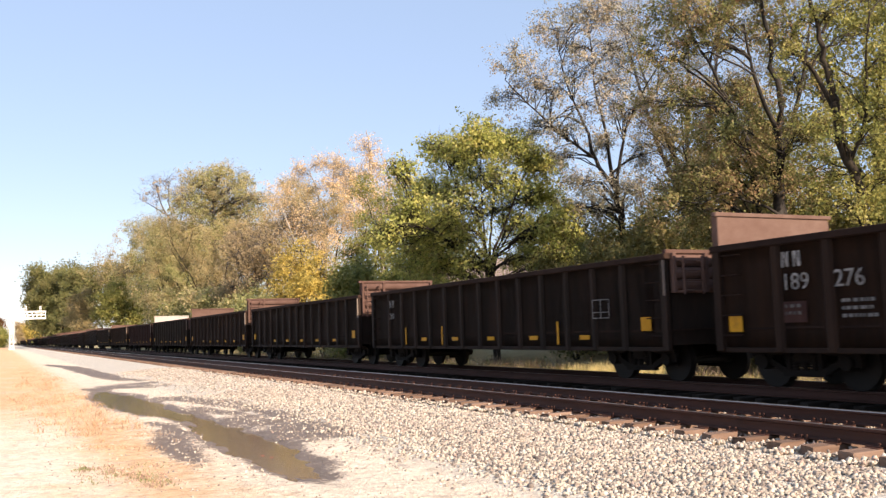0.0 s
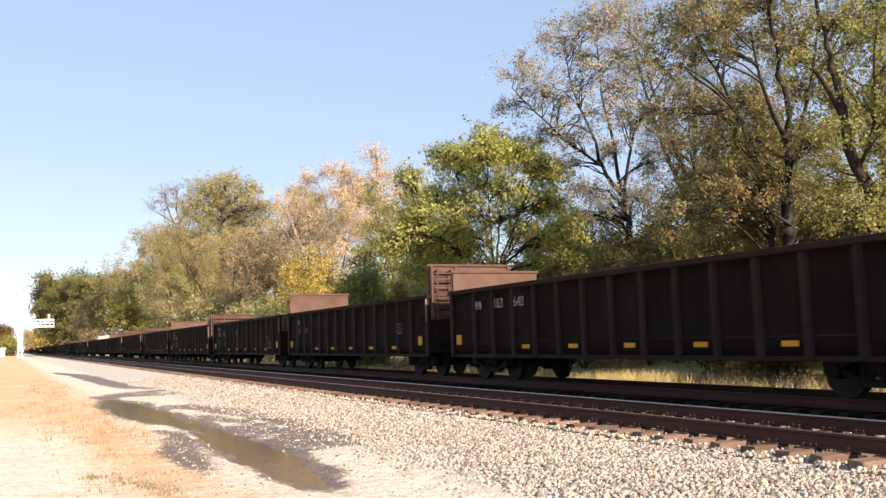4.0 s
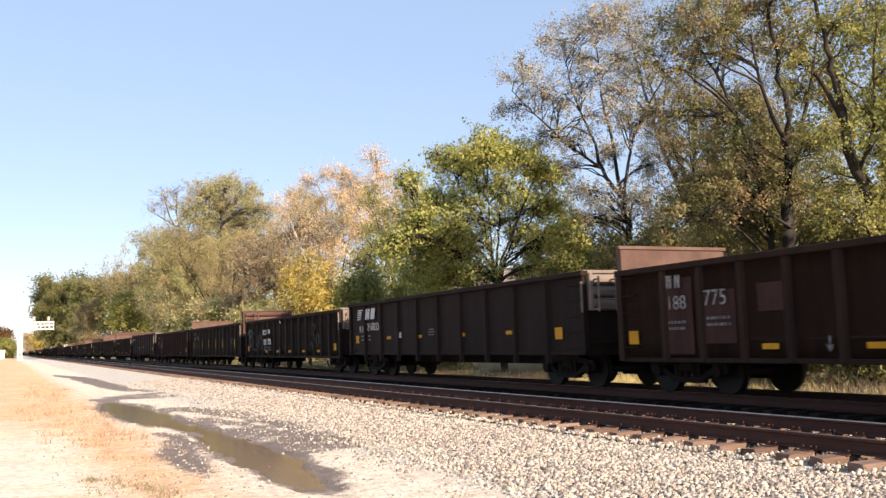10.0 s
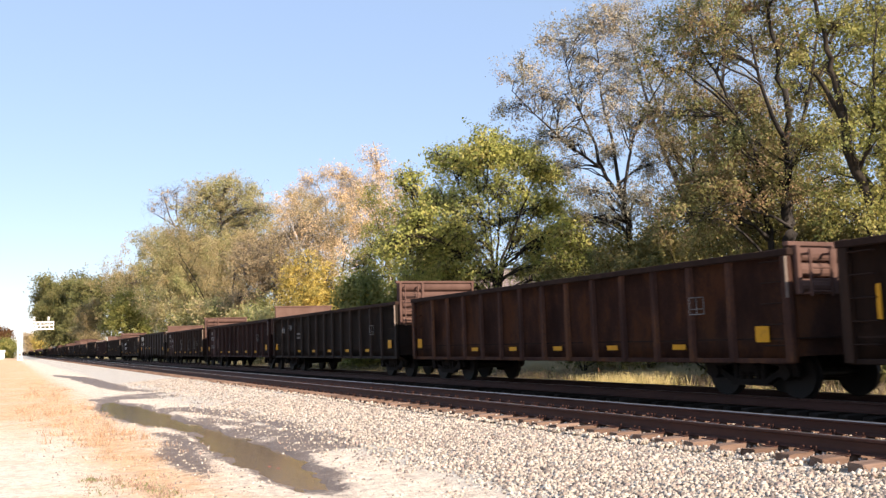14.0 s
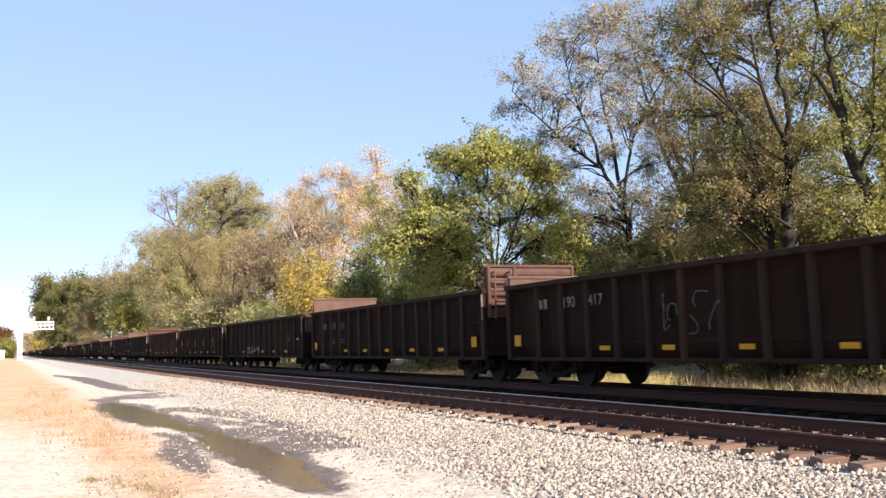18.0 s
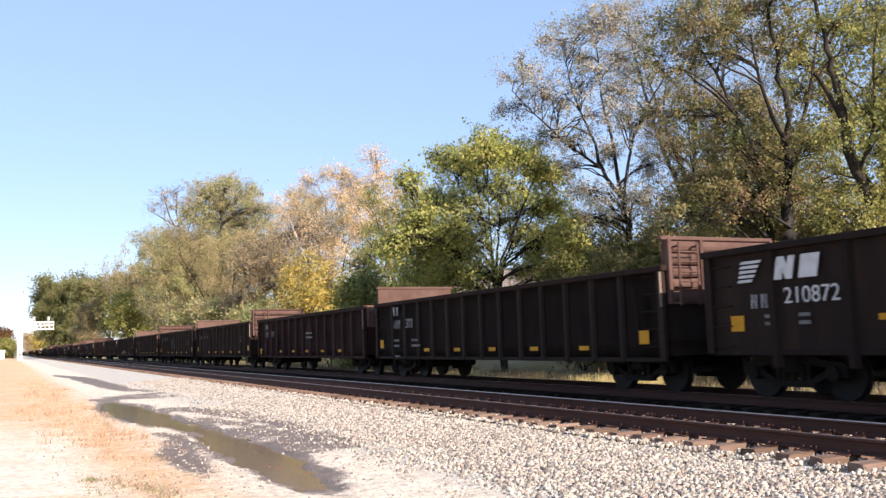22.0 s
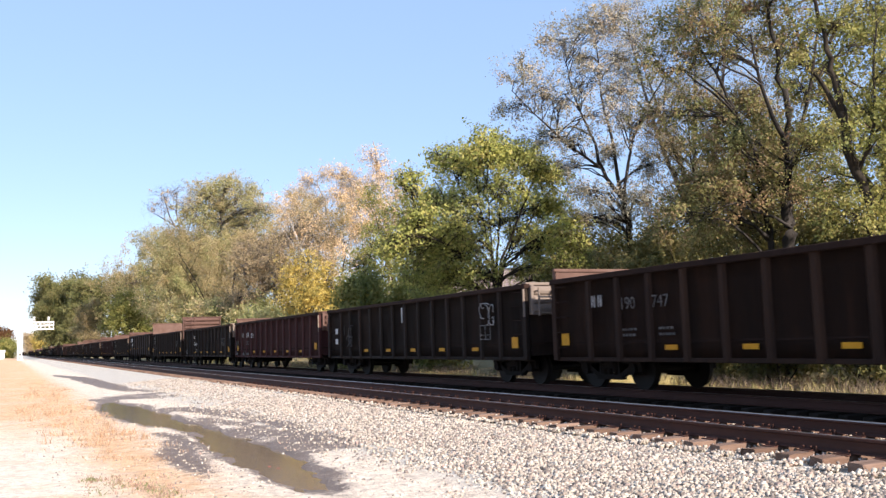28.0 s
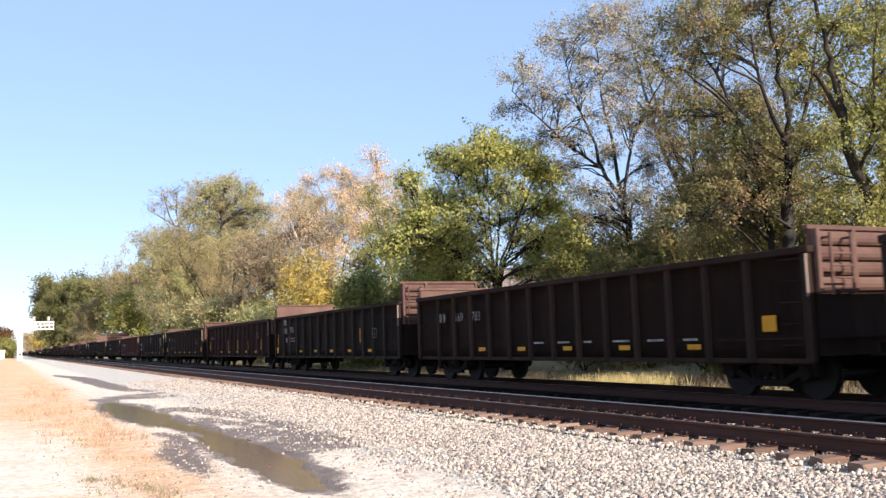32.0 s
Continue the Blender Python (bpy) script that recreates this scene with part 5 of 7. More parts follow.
def lobed_tree(name, label, x, y, seed, stems, lobes, foliage, size, bark, limbs=3, shell=0.6, per=100, twigs=1.0):
    """A tree from its main stems (radius at foot and tip, way) and the masses of its crown (centre, radius, density)."""
    rnd, rg = random.Random(seed), np.random.default_rng(seed)
    V, F, joints = [], [], []
    sides = 8 if y < 60 else 5
    fine = min(2.5, max(1.0, y / 50))          # far twigs are grown as thicker bundles
    for ra, rb, way in stems:
        P = [Vector(p) for p in way]
        if P[0].z < 5.2:
            P.insert(0, Vector((P[0].x * 0.7, P[0].y * 0.7, -0.25)))
        Q = []
        for i in range(len(P) - 1):
            p0, p1, p2, p3 = P[max(i - 1, 0)], P[i], P[i + 1], P[min(i + 2, len(P) - 1)]
            for k in range(4):
                t = k / 4
                q = 0.5 * (2 * p1 + (p2 - p0) * t + (2 * p0 - 5 * p1 + 4 * p2 - p3) * t * t + (3 * p1 - 3 * p2 + p3 - p0) * t ** 3)
                Q.append(q + Vector((rnd.gauss(0, 0.25), rnd.gauss(0, 0.25), 0)) * min(ra, 0.2))
        Q.append(P[-1])
        radii = [ra + (rb - ra) * (i / (len(Q) - 1)) ** 0.8 for i in range(len(Q))]
        tube(V, F, Q, radii, sides)
        joints += [(q, r) for q, r in zip(Q[2:], radii[2:])]
    places, out = [], []
    for cx, cy, cz, r, dens in lobes:
        C, tips = Vector((cx, cy, cz)), []
        for k in range(limbs):
            goal = C + Vector((rnd.uniform(-1, 1), rnd.uniform(-1, 1), rnd.uniform(-0.5, 0.6))) * r * 0.5
            p0, r0 = min(joints, key=lambda j: (j[0] - goal).length * rnd.uniform(0.85, 1.15) + 2.0 * max(0, j[0].z - goal.z + 0.3 * r))
            d = (goal - p0).length
            bend = p0 + ((goal - p0).normalized() + Vector((0, 0, 0.55))) * d * 0.5
            limb = []
            for i in range(7):
                t = i / 6
                limb.append(p0.lerp(bend, t).lerp(bend.lerp(goal, t), t) + Vector((rnd.gauss(0, 1), rnd.gauss(0, 1), rnd.gauss(0, 1))) * 0.02 * d)
            lr = min(r0 * 0.75, 0.014 * fine + 0.010 * d)
            tube(V, F, limb, [lr * (1 - i / 8) for i in range(7)], 5 if y < 60 else 4)
            for j in range(int(twigs * (6 + 3 * min(r, 3)))):
                p2, d2 = along(limb, rnd.uniform(0.35, 0.99))
                way = Vector((rnd.gauss(0, 1), rnd.gauss(0, 1), rnd.gauss(0.25, 0.8))).normalized()
                end = C + Vector((way.x, way.y, way.z * 0.85)) * r * (shell + (1.05 - shell) * rnd.random() ** 0.6)
                mid = p2.lerp(end, 0.5) + Vector((rnd.gauss(0, 0.12), rnd.gauss(0, 0.12), 0.12)) * r
                sub = [p2, p2.lerp(mid, 0.6), mid.lerp(end, 0.4), end]
                sr = min(lr * 0.5, 0.011 * fine)
                tube(V, F, sub, [sr, sr * 0.8, sr * 0.6, sr * 0.4], 3)
                tips += [end, mid.lerp(end, 0.4), end.lerp(mid, 0.25)]
                for q in range(3):
                    base = sub[2].lerp(end, rnd.random())
                    tw = base + (way + Vector((rnd.gauss(0, 0.8), rnd.gauss(0, 0.8), rnd.gauss(0.2, 0.7)))) * min(0.5, r * 0.3)
                    tube(V, F, [base, base.lerp(tw, 0.5) + Vector((0, 0, 0.03)), tw], [sr * 0.5, sr * 0.4, sr * 0.25], 3)
                    tips.append(tw)
        n = int(per * dens * r * r) + 2
        T = np.array([t[:] for t in tips])[rg.integers(0, len(tips), n)]
        T = np.repeat(T + rg.normal(0, (0.09 if shell < 0.8 else 0.05) * r, (n, 3)), 9, 0)
        L = T + rg.normal(0, size * 0.95, (len(T), 3)) * (1, 1, 0.85)
        w = L - (cx, cy, cz)
        places.append(L)
        out.append(w / (np.linalg.norm(w, axis=1)[:, None] + 1e-6))
    t = thing(name, label, "tree", pose(x, y, ground_z(x, y)), group="trees beside the line")
    shared("trunk", raw("trunk", V, F, bark, True), t)
    me = leaf_mesh(rg, np.concatenate(places), np.concatenate(out), size, y > 55)
    me.materials.append(foliage)
    shared("crown", me, t)
    return t


def tree(name, label, category, x, y, seed, height, radius, foliage, count, size, scatter=0.0, bark=None, clump=1.2, **how):
    V, F, tips = grow(seed, height, radius, fine=y < 55 and category == "tree", **how)
    t = thing(name, label, category, pose(x, y, ground_z(x, y)), group="trees beside the line")
    shared("trunk", raw("trunk", V, F, bark or M_BARK, True), t)
    far = y > 55
    if far:
        count, size, clump = int(count * 1.6), size * 0.8, clump * 0.45
    if category == "bush":
        far, count, size = True, int(count * 1.3), size * 1.15
    me = leaves(seed, tips, count, size, scatter or max(0.16, size * 1.3), clump, max(1.6, radius * 0.45), far)
    me.materials.append(foliage)
    shared("crown", me, t)
    return t


def make_trees():
    T = "tree"
    # the wood's edge beside the train, from the near end to the far end
    lobed_tree("tree", "tall half-bare tree with many rising limbs and thin leaves", 27.5, 37, 4,
        [(0.2, 0.15, [(0.4, -0.6, 4.8), (0.2, -0.7, 6.8), (-0.1, -0.7, 8.2)]), (0.13, 0.02, [(-0.1, -0.7, 8.2), (-1, -0.4, 9.6), (-1.5, -0.4, 11.3), (-2.2, -0.2, 13), (-2.7, -0.2, 15)]), (0.12, 0.02, [(0.5, 0.1, 8.3), (0.1, 0, 10.9), (-0.5, -0, 13.5), (-0.9, -0.2, 16.7)]), (0.11, 0.02, [(-0.6, -1.5, 7.5), (-0.4, -1.8, 9.7), (0.1, -2.3, 11.8), (0.5, -3.9, 13.7)]), (0.08, 0.015, [(-1.1, -0.4, 9.7), (-3.2, -0.6, 10.8), (-5.1, -0.9, 12), (-6.1, -0.6, 13.1)]), (0.09, 0.02, [(0.9, 0.9, 9.1), (2.5, 1.2, 10.1), (4.8, 1.1, 10.8)])],
        [(-5.7, -1, 13.7, 1.1, 0.8), (-5.1, 1.5, 12.6, 0.8, 0.7), (-2.3, 1.2, 16.4, 1.2, 0.9), (-3.1, -3.2, 15.7, 1.1, 0.9), (-2.6, 2.7, 11.6, 1.1, 0.8), (-3.4, -0.5, 12.8, 1.2, 0.6), (-2.3, -1.6, 13.8, 1.3, 0.5), (1.6, 0.5, 15.7, 1.4, 0.8), (-0.8, -3.6, 11.4, 1.3, 0.7), (-0, 0.4, 10.5, 0.8, 1.6), (-2.3, 1, 9.8, 0.8, 0.9), (-3.1, -1.9, 8, 1, 1), (2.9, 0.7, 10.3, 1.1, 0.9), (-1.5, -2.8, 16.3, 1.1, 1), (-4.1, 0.3, 13.4, 1, 0.7), (-1.1, 1.2, 15.6, 1.1, 0.7), (-2.4, -3.1, 11.7, 1.2, 0.6), (0.1, 1.5, 7.3, 1.1, 1.3), (-2.5, 0.3, 7, 0.8, 1.1), (-0.4, -2.4, 7.4, 1.3, 1.3), (1.5, 0.9, 14.2, 1.2, 0.6), (-3.6, -1.9, 10.6, 1, 0.7)],
        L_THIN, 0.11, M_DARKBARK, limbs=6, shell=0.35, per=150, twigs=0.8)
    lobed_tree("maple_tree", "bushy many-stemmed tree with yellow-green leaves", 24, 41.6, 5,
        [(0.12, 0.02, [(-0.9, 0.1, 4.6), (-1.3, 0.1, 6.7), (-1.7, 0.1, 8.5), (-2, -0, 10.6)]), (0.11, 0.02, [(-0.6, 0.5, 4.7), (-0.6, 0.3, 6.8), (-0.3, 0.4, 8.9), (-0.5, 0.3, 11)]), (0.11, 0.02, [(-1, -0.4, 4.6), (-0.6, -0.8, 6.6), (-0.2, -1.8, 8.3), (0.4, -2.2, 10)]), (0.1, 0.02, [(-0.4, 1, 4.7), (-1.4, 1.2, 6.5), (-2.4, 2.1, 8.5), (-3.1, 2.7, 10.4)]), (0.1, 0.02, [(-1.2, -0.9, 4.6), (-0.6, -1.9, 5.9), (0.4, -3, 7), (0.9, -3.9, 8)]), (0.09, 0.02, [(-1.5, -0.7, 4.6), (-3.1, -1.2, 5.7), (-4.9, -1.5, 6.5), (-5.9, -1.2, 7.3)]), (0.08, 0.02, [(-0.4, 1, 4.7), (-0.5, 1.8, 7.2), (-1.2, 3, 9.6), (-1.8, 3.1, 11.2)]), (0.07, 0.015, [(0.2, 1.8, 4.7), (1, 1.7, 6.9), (1.1, 2, 9.2), (1.5, 1.6, 11.1)]), (0.07, 0.015, [(-1.6, -1.2, 4.5), (-2.1, -1.7, 6.2), (-2.5, -2.3, 7.9), (-2.8, -2.8, 9.2)]), (0.06, 0.015, [(-0.7, 0, 4.6), (-0.3, -0.9, 6.3), (0.2, -1.9, 7.7), (0.7, -2.3, 9)])],
        [(-3.1, -3.4, 10.6, 1.2, 1.25), (-0.7, 2.9, 11.5, 0.9, 1.1), (-1.2, -1.9, 10.9, 1, 1.1), (-4.1, -0.5, 10.8, 0.8, 0.8), (-1.3, 3.2, 10.8, 1.1, 1.1), (-6.6, -1.6, 9.4, 0.7, 0.9), (1.5, 0.3, 11.3, 0.8, 1), (1.9, -1.1, 10, 1, 1.2), (-0.6, -3.9, 9.9, 0.7, 1), (-2.5, 4.4, 9.3, 1, 1.1), (-5.7, -0.6, 7.4, 1.1, 1.1), (-2.7, 0.4, 8.7, 0.9, 1), (3.3, 0.4, 8.6, 1, 1.2), (0.4, -4.8, 6.3, 1.1, 1.2), (-2.6, 3.8, 7.1, 1.3, 1), (-5.4, 1.4, 6.3, 1, 0.9), (-2.9, -1.4, 6.2, 1.1, 0.5), (2.3, 2.2, 7.2, 1.2, 0.6), (-2, -3.4, 8.7, 1, 0.7), (-0.9, 0.9, 9.7, 1, 0.6), (-0.2, 1, 7.8, 1.2, 0.3), (-3.8, -2.5, 7.2, 1.1, 0.55), (2.3, 1.9, 8.8, 1.1, 0.6), (-3.8, -0.6, 5.9, 1.2, 0.9), (0.8, -1.8, 6.1, 1.1, 0.8), (4.6, 0.6, 6.2, 0.8, 1), (-7.4, -1, 6.2, 0.8, 0.8), (-3.8, 4, 5.2, 1.2, 1), (-3.1, 1.4, 4.7, 1.2, 0.9), (-2.9, -1.9, 4.8, 1, 0.5), (2.5, 2.5, 5.1, 1.1, 0.6), (0.6, -3.7, 4.6, 1.1, 0.9)],
        L_MAPLE, 0.16, M_BARK, limbs=7, shell=0.65, per=190, twigs=1.6)
    lobed_tree("tree", "large broadleaf tree with two dark trunks and green and brown leaves", 26, 24.5, 2,
        [(0.3, 0.2, [(-0.2, -0.2, 3.8), (-0.3, -0.3, 5.3), (-0.4, -0.4, 6.7)]), (0.2, 0.04, [(-0.4, -0.4, 6.7), (-0.3, -0.6, 8.4), (-0.5, -0.7, 10.2), (-0.9, -0.8, 12.3), (-1.1, -0.9, 14)]), (0.16, 0.03, [(-0.4, 0.5, 3.9), (-0.6, 0.4, 5.6), (-1, 0.3, 7.7), (-1.5, 0.7, 9.7), (-2.3, 1.1, 11.7), (-3, 1.3, 13)]), (0.12, 0.03, [(-0.4, -0.5, 7.4), (0.9, -0.2, 9.2), (1.7, -0.2, 11.5), (2.2, -0.2, 13.8)]), (0.1, 0.03, [(-0.8, -0.9, 8.1), (-2, -1.1, 10.2), (-2.5, -1.3, 11.9)])],
        [(-3, 2.2, 13.3, 1.1, 1), (-4.4, -1.3, 12.1, 1, 1.1), (-0.9, 0.2, 13.3, 1.2, 1.2), (-0, -0.7, 12, 1, 1.1), (-4.3, -0.9, 11.1, 0.8, 0.8), (-0.3, 1.2, 12.4, 0.9, 0.9), (-5.4, 0.1, 10.8, 0.9, 0.9), (-4.4, 1.1, 9.3, 1, 0.8), (-1.9, 1.6, 9.6, 1, 1.2), (-4, -1, 7.7, 1, 1.4), (-0.4, 1, 9.8, 1.1, 1), (-1.7, -0, 6.7, 1.2, 1.5), (-4, 0.1, 6.4, 1.1, 1.4), (1.7, 0.4, 10.7, 1, 1.1), (-0.9, -2.2, 7.8, 1.2, 1.2), (0.8, -0.3, 6.4, 1.2, 1.3), (-1.8, 1.4, 5.5, 1.2, 1.3), (-5.2, -0, 5.4, 0.9, 1.1), (0.7, 1, 8.6, 1, 1.2), (-1.1, -1.9, 13.6, 1.2, 1.1), (-3.1, -0.5, 14, 1.2, 1.1), (-0, 1.5, 5.3, 0.9, 1)],
        L_MIXED, 0.105, M_DARKBARK, limbs=4, shell=0.6, per=210)
    lobed_tree("tree", "tall leaning tree with a forked pale-patched trunk and green leaves", 24, 18.6, 1,
        [(0.17, 0.13, [(-0.6, 0.1, 3.5), (-0.8, 0, 4.7), (-1, 0, 5.7), (-1.5, 0.1, 7), (-1.6, 0.1, 8.1)]), (0.13, 0.05, [(-1.6, 0.1, 8.1), (-1.9, 0.1, 9.1), (-2.1, 0.1, 10.3), (-2.5, 0.1, 11.6)]), (0.09, 0.03, [(-1.4, 0.3, 8), (-1.8, 0.6, 9.1), (-2.1, 0.9, 9.7), (-2.4, 1.4, 9.9)]), (0.07, 0.02, [(-1.2, 0.1, 6.2), (-1.2, -0.6, 7.6), (-1.5, -1, 9.1), (-1.6, -1.3, 10.4)])],
        [(-0.1, 0.3, 10.3, 0.7, 1), (-2.1, -0.3, 10.5, 0.7, 0.9), (-1.4, -0.7, 7.9, 0.8, 1), (0.4, 0.6, 6.9, 0.8, 1.1), (-2.8, -0.6, 7, 0.7, 1), (-0.5, -0.2, 11.4, 0.8, 1), (-2.3, 0.6, 10.6, 0.6, 0.7), (-2.4, -0.5, 4.7, 0.8, 1.2), (-0.9, 1.4, 6.1, 0.7, 1.1), (-0.8, -1.3, 9.1, 0.8, 1), (-0.1, -0.6, 5.8, 1, 1.1), (-1.7, 0.8, 12.2, 0.8, 0.9), (-1, -1.6, 7.4, 0.8, 1), (1.1, -0.6, 11.3, 1, 1), (-2.9, 0.5, 9.4, 0.5, 0.8)],
        L_GREEN, 0.10, M_BARK, limbs=3, shell=0.6, per=190)
    lobed_tree("tree", "tall olive-green tree thinning for autumn", 30, 135, 10,
        [(0.4, 0.1, [(-1.5, 0.6, 2.5), (-1.6, -0.5, 12.5), (-2.1, -1, 19.1), (-1.4, -2.1, 25.8)])],
        [(-4.9, -2.8, 23.4, 2.5, 1), (-1.6, -2.6, 24.1, 2.8, 1.1), (2.5, 0.1, 24.2, 2.3, 0.9), (-6.3, -3.9, 19.5, 2.8, 0.9), (-1.1, 1.8, 19.9, 3.9, 1), (2.1, -3, 19, 3.5, 0.9), (-3, -3.3, 14.3, 4.6, 1), (3.6, 1.7, 14.4, 4.2, 0.8), (-6.8, -2.3, 15.6, 3, 0.9), (-4.8, 2.2, 10.1, 3.7, 1), (0.1, 1.7, 8.4, 3.7, 1), (2.9, -8.2, 20, 2, 0.7), (-2.5, 3.2, 22.3, 3, 0.8), (-0.2, -3.9, 21.5, 3.2, 0.8), (3.2, -5.1, 16.7, 3.3, 0.8), (-6.3, 5.1, 22.4, 1.8, 0.5)],
        L_OLIVE, 0.24, M_GREYBARK, limbs=4, shell=0.6, per=46)
    lobed_tree("tree", "brown half-bare autumn tree", 24, 93.8, 9,
        [(0.2, 0.05, [(0.1, -0.1, 2.4), (0, -0.6, 7.1), (-0.5, -0.8, 11.2)]), (0.15, 0.04, [(0.7, -0.4, 2.4), (1.1, -1.3, 8.3), (1.6, -1.9, 12.3)])],
        [(-0.5, 0.5, 12, 2.4, 0.8), (0.3, -4.2, 10.3, 2.4, 0.9), (3.4, 0.3, 13.2, 2, 0.7), (-2.4, -1.3, 9.4, 2.4, 0.9), (-0.2, -1.4, 7.7, 2.6, 1), (-2, 3.3, 6.2, 2.1, 1), (1.3, -4.8, 8.6, 1.8, 0.8), (5.3, -1.7, 12.4, 2.4, 0.6), (3.7, -2.9, 14.1, 2, 0.5)],
        L_BROWN, 0.17, M_GREYBARK, limbs=5, shell=0.3, per=80, twigs=1.5)
    lobed_tree("tree", "tall olive-green tree thinning for autumn", 26, 180, 11,
        [(0.35, 0.08, [(-0.9, 0.3, 2.5), (-1, -0.7, 12.1), (-2.1, -1.2, 21.8)])],
        [(-4.1, -4.1, 22, 1.9, 0.9), (-0.8, 1.1, 19.9, 3.2, 1), (1.2, -3.1, 20.6, 3.5, 1), (-2.8, -2.6, 16.3, 3.2, 1), (1.9, 1.4, 14.4, 3.9, 1.1), (-1.9, -3.4, 10.9, 3.7, 1.1), (3.9, -2.7, 17.4, 3.7, 1), (2.7, -0.4, 9.4, 3.9, 1), (-4.9, -2.6, 13.6, 2.8, 0.9)],
        L_OLIVE, 0.32, M_GREYBARK, limbs=3, shell=0.7, per=26)
    lobed_tree("tree", "tall bare tree with dark limbs", 25, 158, 22,
        [(0.3, 0.2, [(2.3, -1.7, 7), (1.7, -2.6, 17.4), (0.8, -2.5, 20.8)]), (0.2, 0.04, [(0.8, -2.5, 20.8), (-1, -2, 23.7), (-1.9, -2, 27.5)]), (0.17, 0.04, [(0.8, -2.5, 20.8), (0, -2.6, 25.1), (0.3, -3.1, 28.1)]), (0.14, 0.03, [(0.2, -2.4, 22), (-2.3, -1.4, 23.7), (-4.3, -0.6, 25)]), (0.14, 0.03, [(1.3, -2.6, 19.3), (2.3, -3.5, 23.1), (2.8, -4.2, 27.3)])],
        [(-2.3, -1.8, 27, 2.5, 0.1), (-0.3, -4.7, 27.1, 2.5, 0.1), (-3.4, 1.9, 25.4, 2.1, 0.1), (-1.3, -4.3, 24.8, 2.7, 0.1), (2.5, -3.3, 25.5, 2.5, 0.3)],
        L_BROWN, 0.3, M_GREYBARK, limbs=4, shell=0.5, per=14, twigs=0.6)
    lobed_tree("tree", "dense dark green tree beside the line", 20, 186, 23,
        [(0.25, 0.06, [(0.6, -0.3, 2.5), (0.5, -1, 8.5)])],
        [(-0.7, -2.8, 9, 3.1, 1.2), (2, -1.2, 10.1, 2.9, 1.2), (-1.3, 1.4, 6.4, 2.6, 1.2), (1.2, -3.7, 6.3, 3.3, 1.2), (0.7, 1.1, 11.9, 2.4, 1.1), (4, -3.7, 6.7, 2.9, 1.1)],
        L_GREEN, 0.4, M_BARK, limbs=3, shell=0.8, per=30)
    lobed_tree("tree", "grey-brown leafless thicket tree", 19, 245, 24,
        [(0.2, 0.05, [(-0.9, 0.3, 3), (-1, -0.5, 10.8)]), (0.18, 0.04, [(0.7, -0.4, 3), (2.5, -2.2, 10.7), (3.7, -3.5, 17.7)])],
        [(-1.6, -2.9, 10.8, 3.4, 0.8), (-1.8, 3, 7.4, 3.7, 0.8), (0.7, -2.6, 8.6, 3.4, 0.8), (1.7, -2.8, 13.5, 3.1, 0.7), (3.9, -1.2, 17.2, 2.8, 0.7), (-0.2, -3.1, 5.1, 3.4, 0.9)],
        L_TAN, 0.36, M_GREYBARK, limbs=5, shell=0.4, per=30, twigs=1.5)
    lobed_tree("tree", "dense dark green tree with a domed crown", 19, 275, 25,
        [(0.4, 0.1, [(-3.5, 1.5, 3.3), (-2.9, 0.3, 12)])],
        [(-4.4, -0.1, 16.8, 5.1, 1.3), (-7.8, 5.9, 14.7, 4.5, 1.3), (-0.4, -6.2, 18, 4.8, 1.3), (-10.3, 7, 12.4, 3.2, 1.3), (-5.8, 1.5, 11.3, 5.7, 1.3), (-1.6, -3.3, 11.9, 5.7, 1.3), (-7.7, 7.6, 8.3, 4.5, 1.3), (-3.7, -2.6, 7.2, 5.4, 1.3)],
        L_DOME, 0.5, M_BARK, limbs=2, shell=0.9, per=18)
    lobed_tree("tree", "olive tree beyond the dark one", 22, 234, 26,
        [(0.35, 0.1, [(0, -0.1, 2.7), (-0.1, -1, 11.6)])],
        [(-0.5, 1.6, 16.5, 3.8, 1.2), (2.2, -3.3, 17.6, 3.3, 1.1), (-4.1, -2, 16.3, 3.6, 1.2), (0.9, 2.4, 11.7, 4.4, 1.1), (4.4, -7.3, 18, 3, 1)],
        L_DOME, 0.45, M_BARK, limbs=2, shell=0.8, per=18)
    lobed_tree("tree", "small bright yellow autumn tree", 22, 71.4, 8,
        [(0.12, 0.03, [(-0, -0.2, 4.1), (-0.1, -0.5, 6.9), (-0.2, -0.7, 8.7)]), (0.09, 0.02, [(-0.1, -0.2, 4.1), (-1, 0, 6), (-1.4, 0.1, 7.4)]), (0.09, 0.02, [(0.1, -0.3, 4.1), (0.9, -0.9, 5.9), (1.3, -1.2, 6.8)])],
        [(0.3, 1, 8.6, 1.2, 1), (-1.2, -1.6, 7.2, 1.3, 1.1), (0.8, -0.5, 7.3, 1.2, 1), (-1.2, 1, 6.3, 1.3, 1.1), (-0.5, -2.1, 5.8, 1.4, 1.2), (2, 0.3, 6.2, 1.1, 1), (-2.2, -0.1, 5.1, 1.1, 1), (1.9, -2, 5.4, 0.9, 0.9), (0.1, 1.3, 4.9, 1.4, 1)],
        L_YELLOW, 0.20, M_BARK, limbs=3, shell=0.7, per=60)
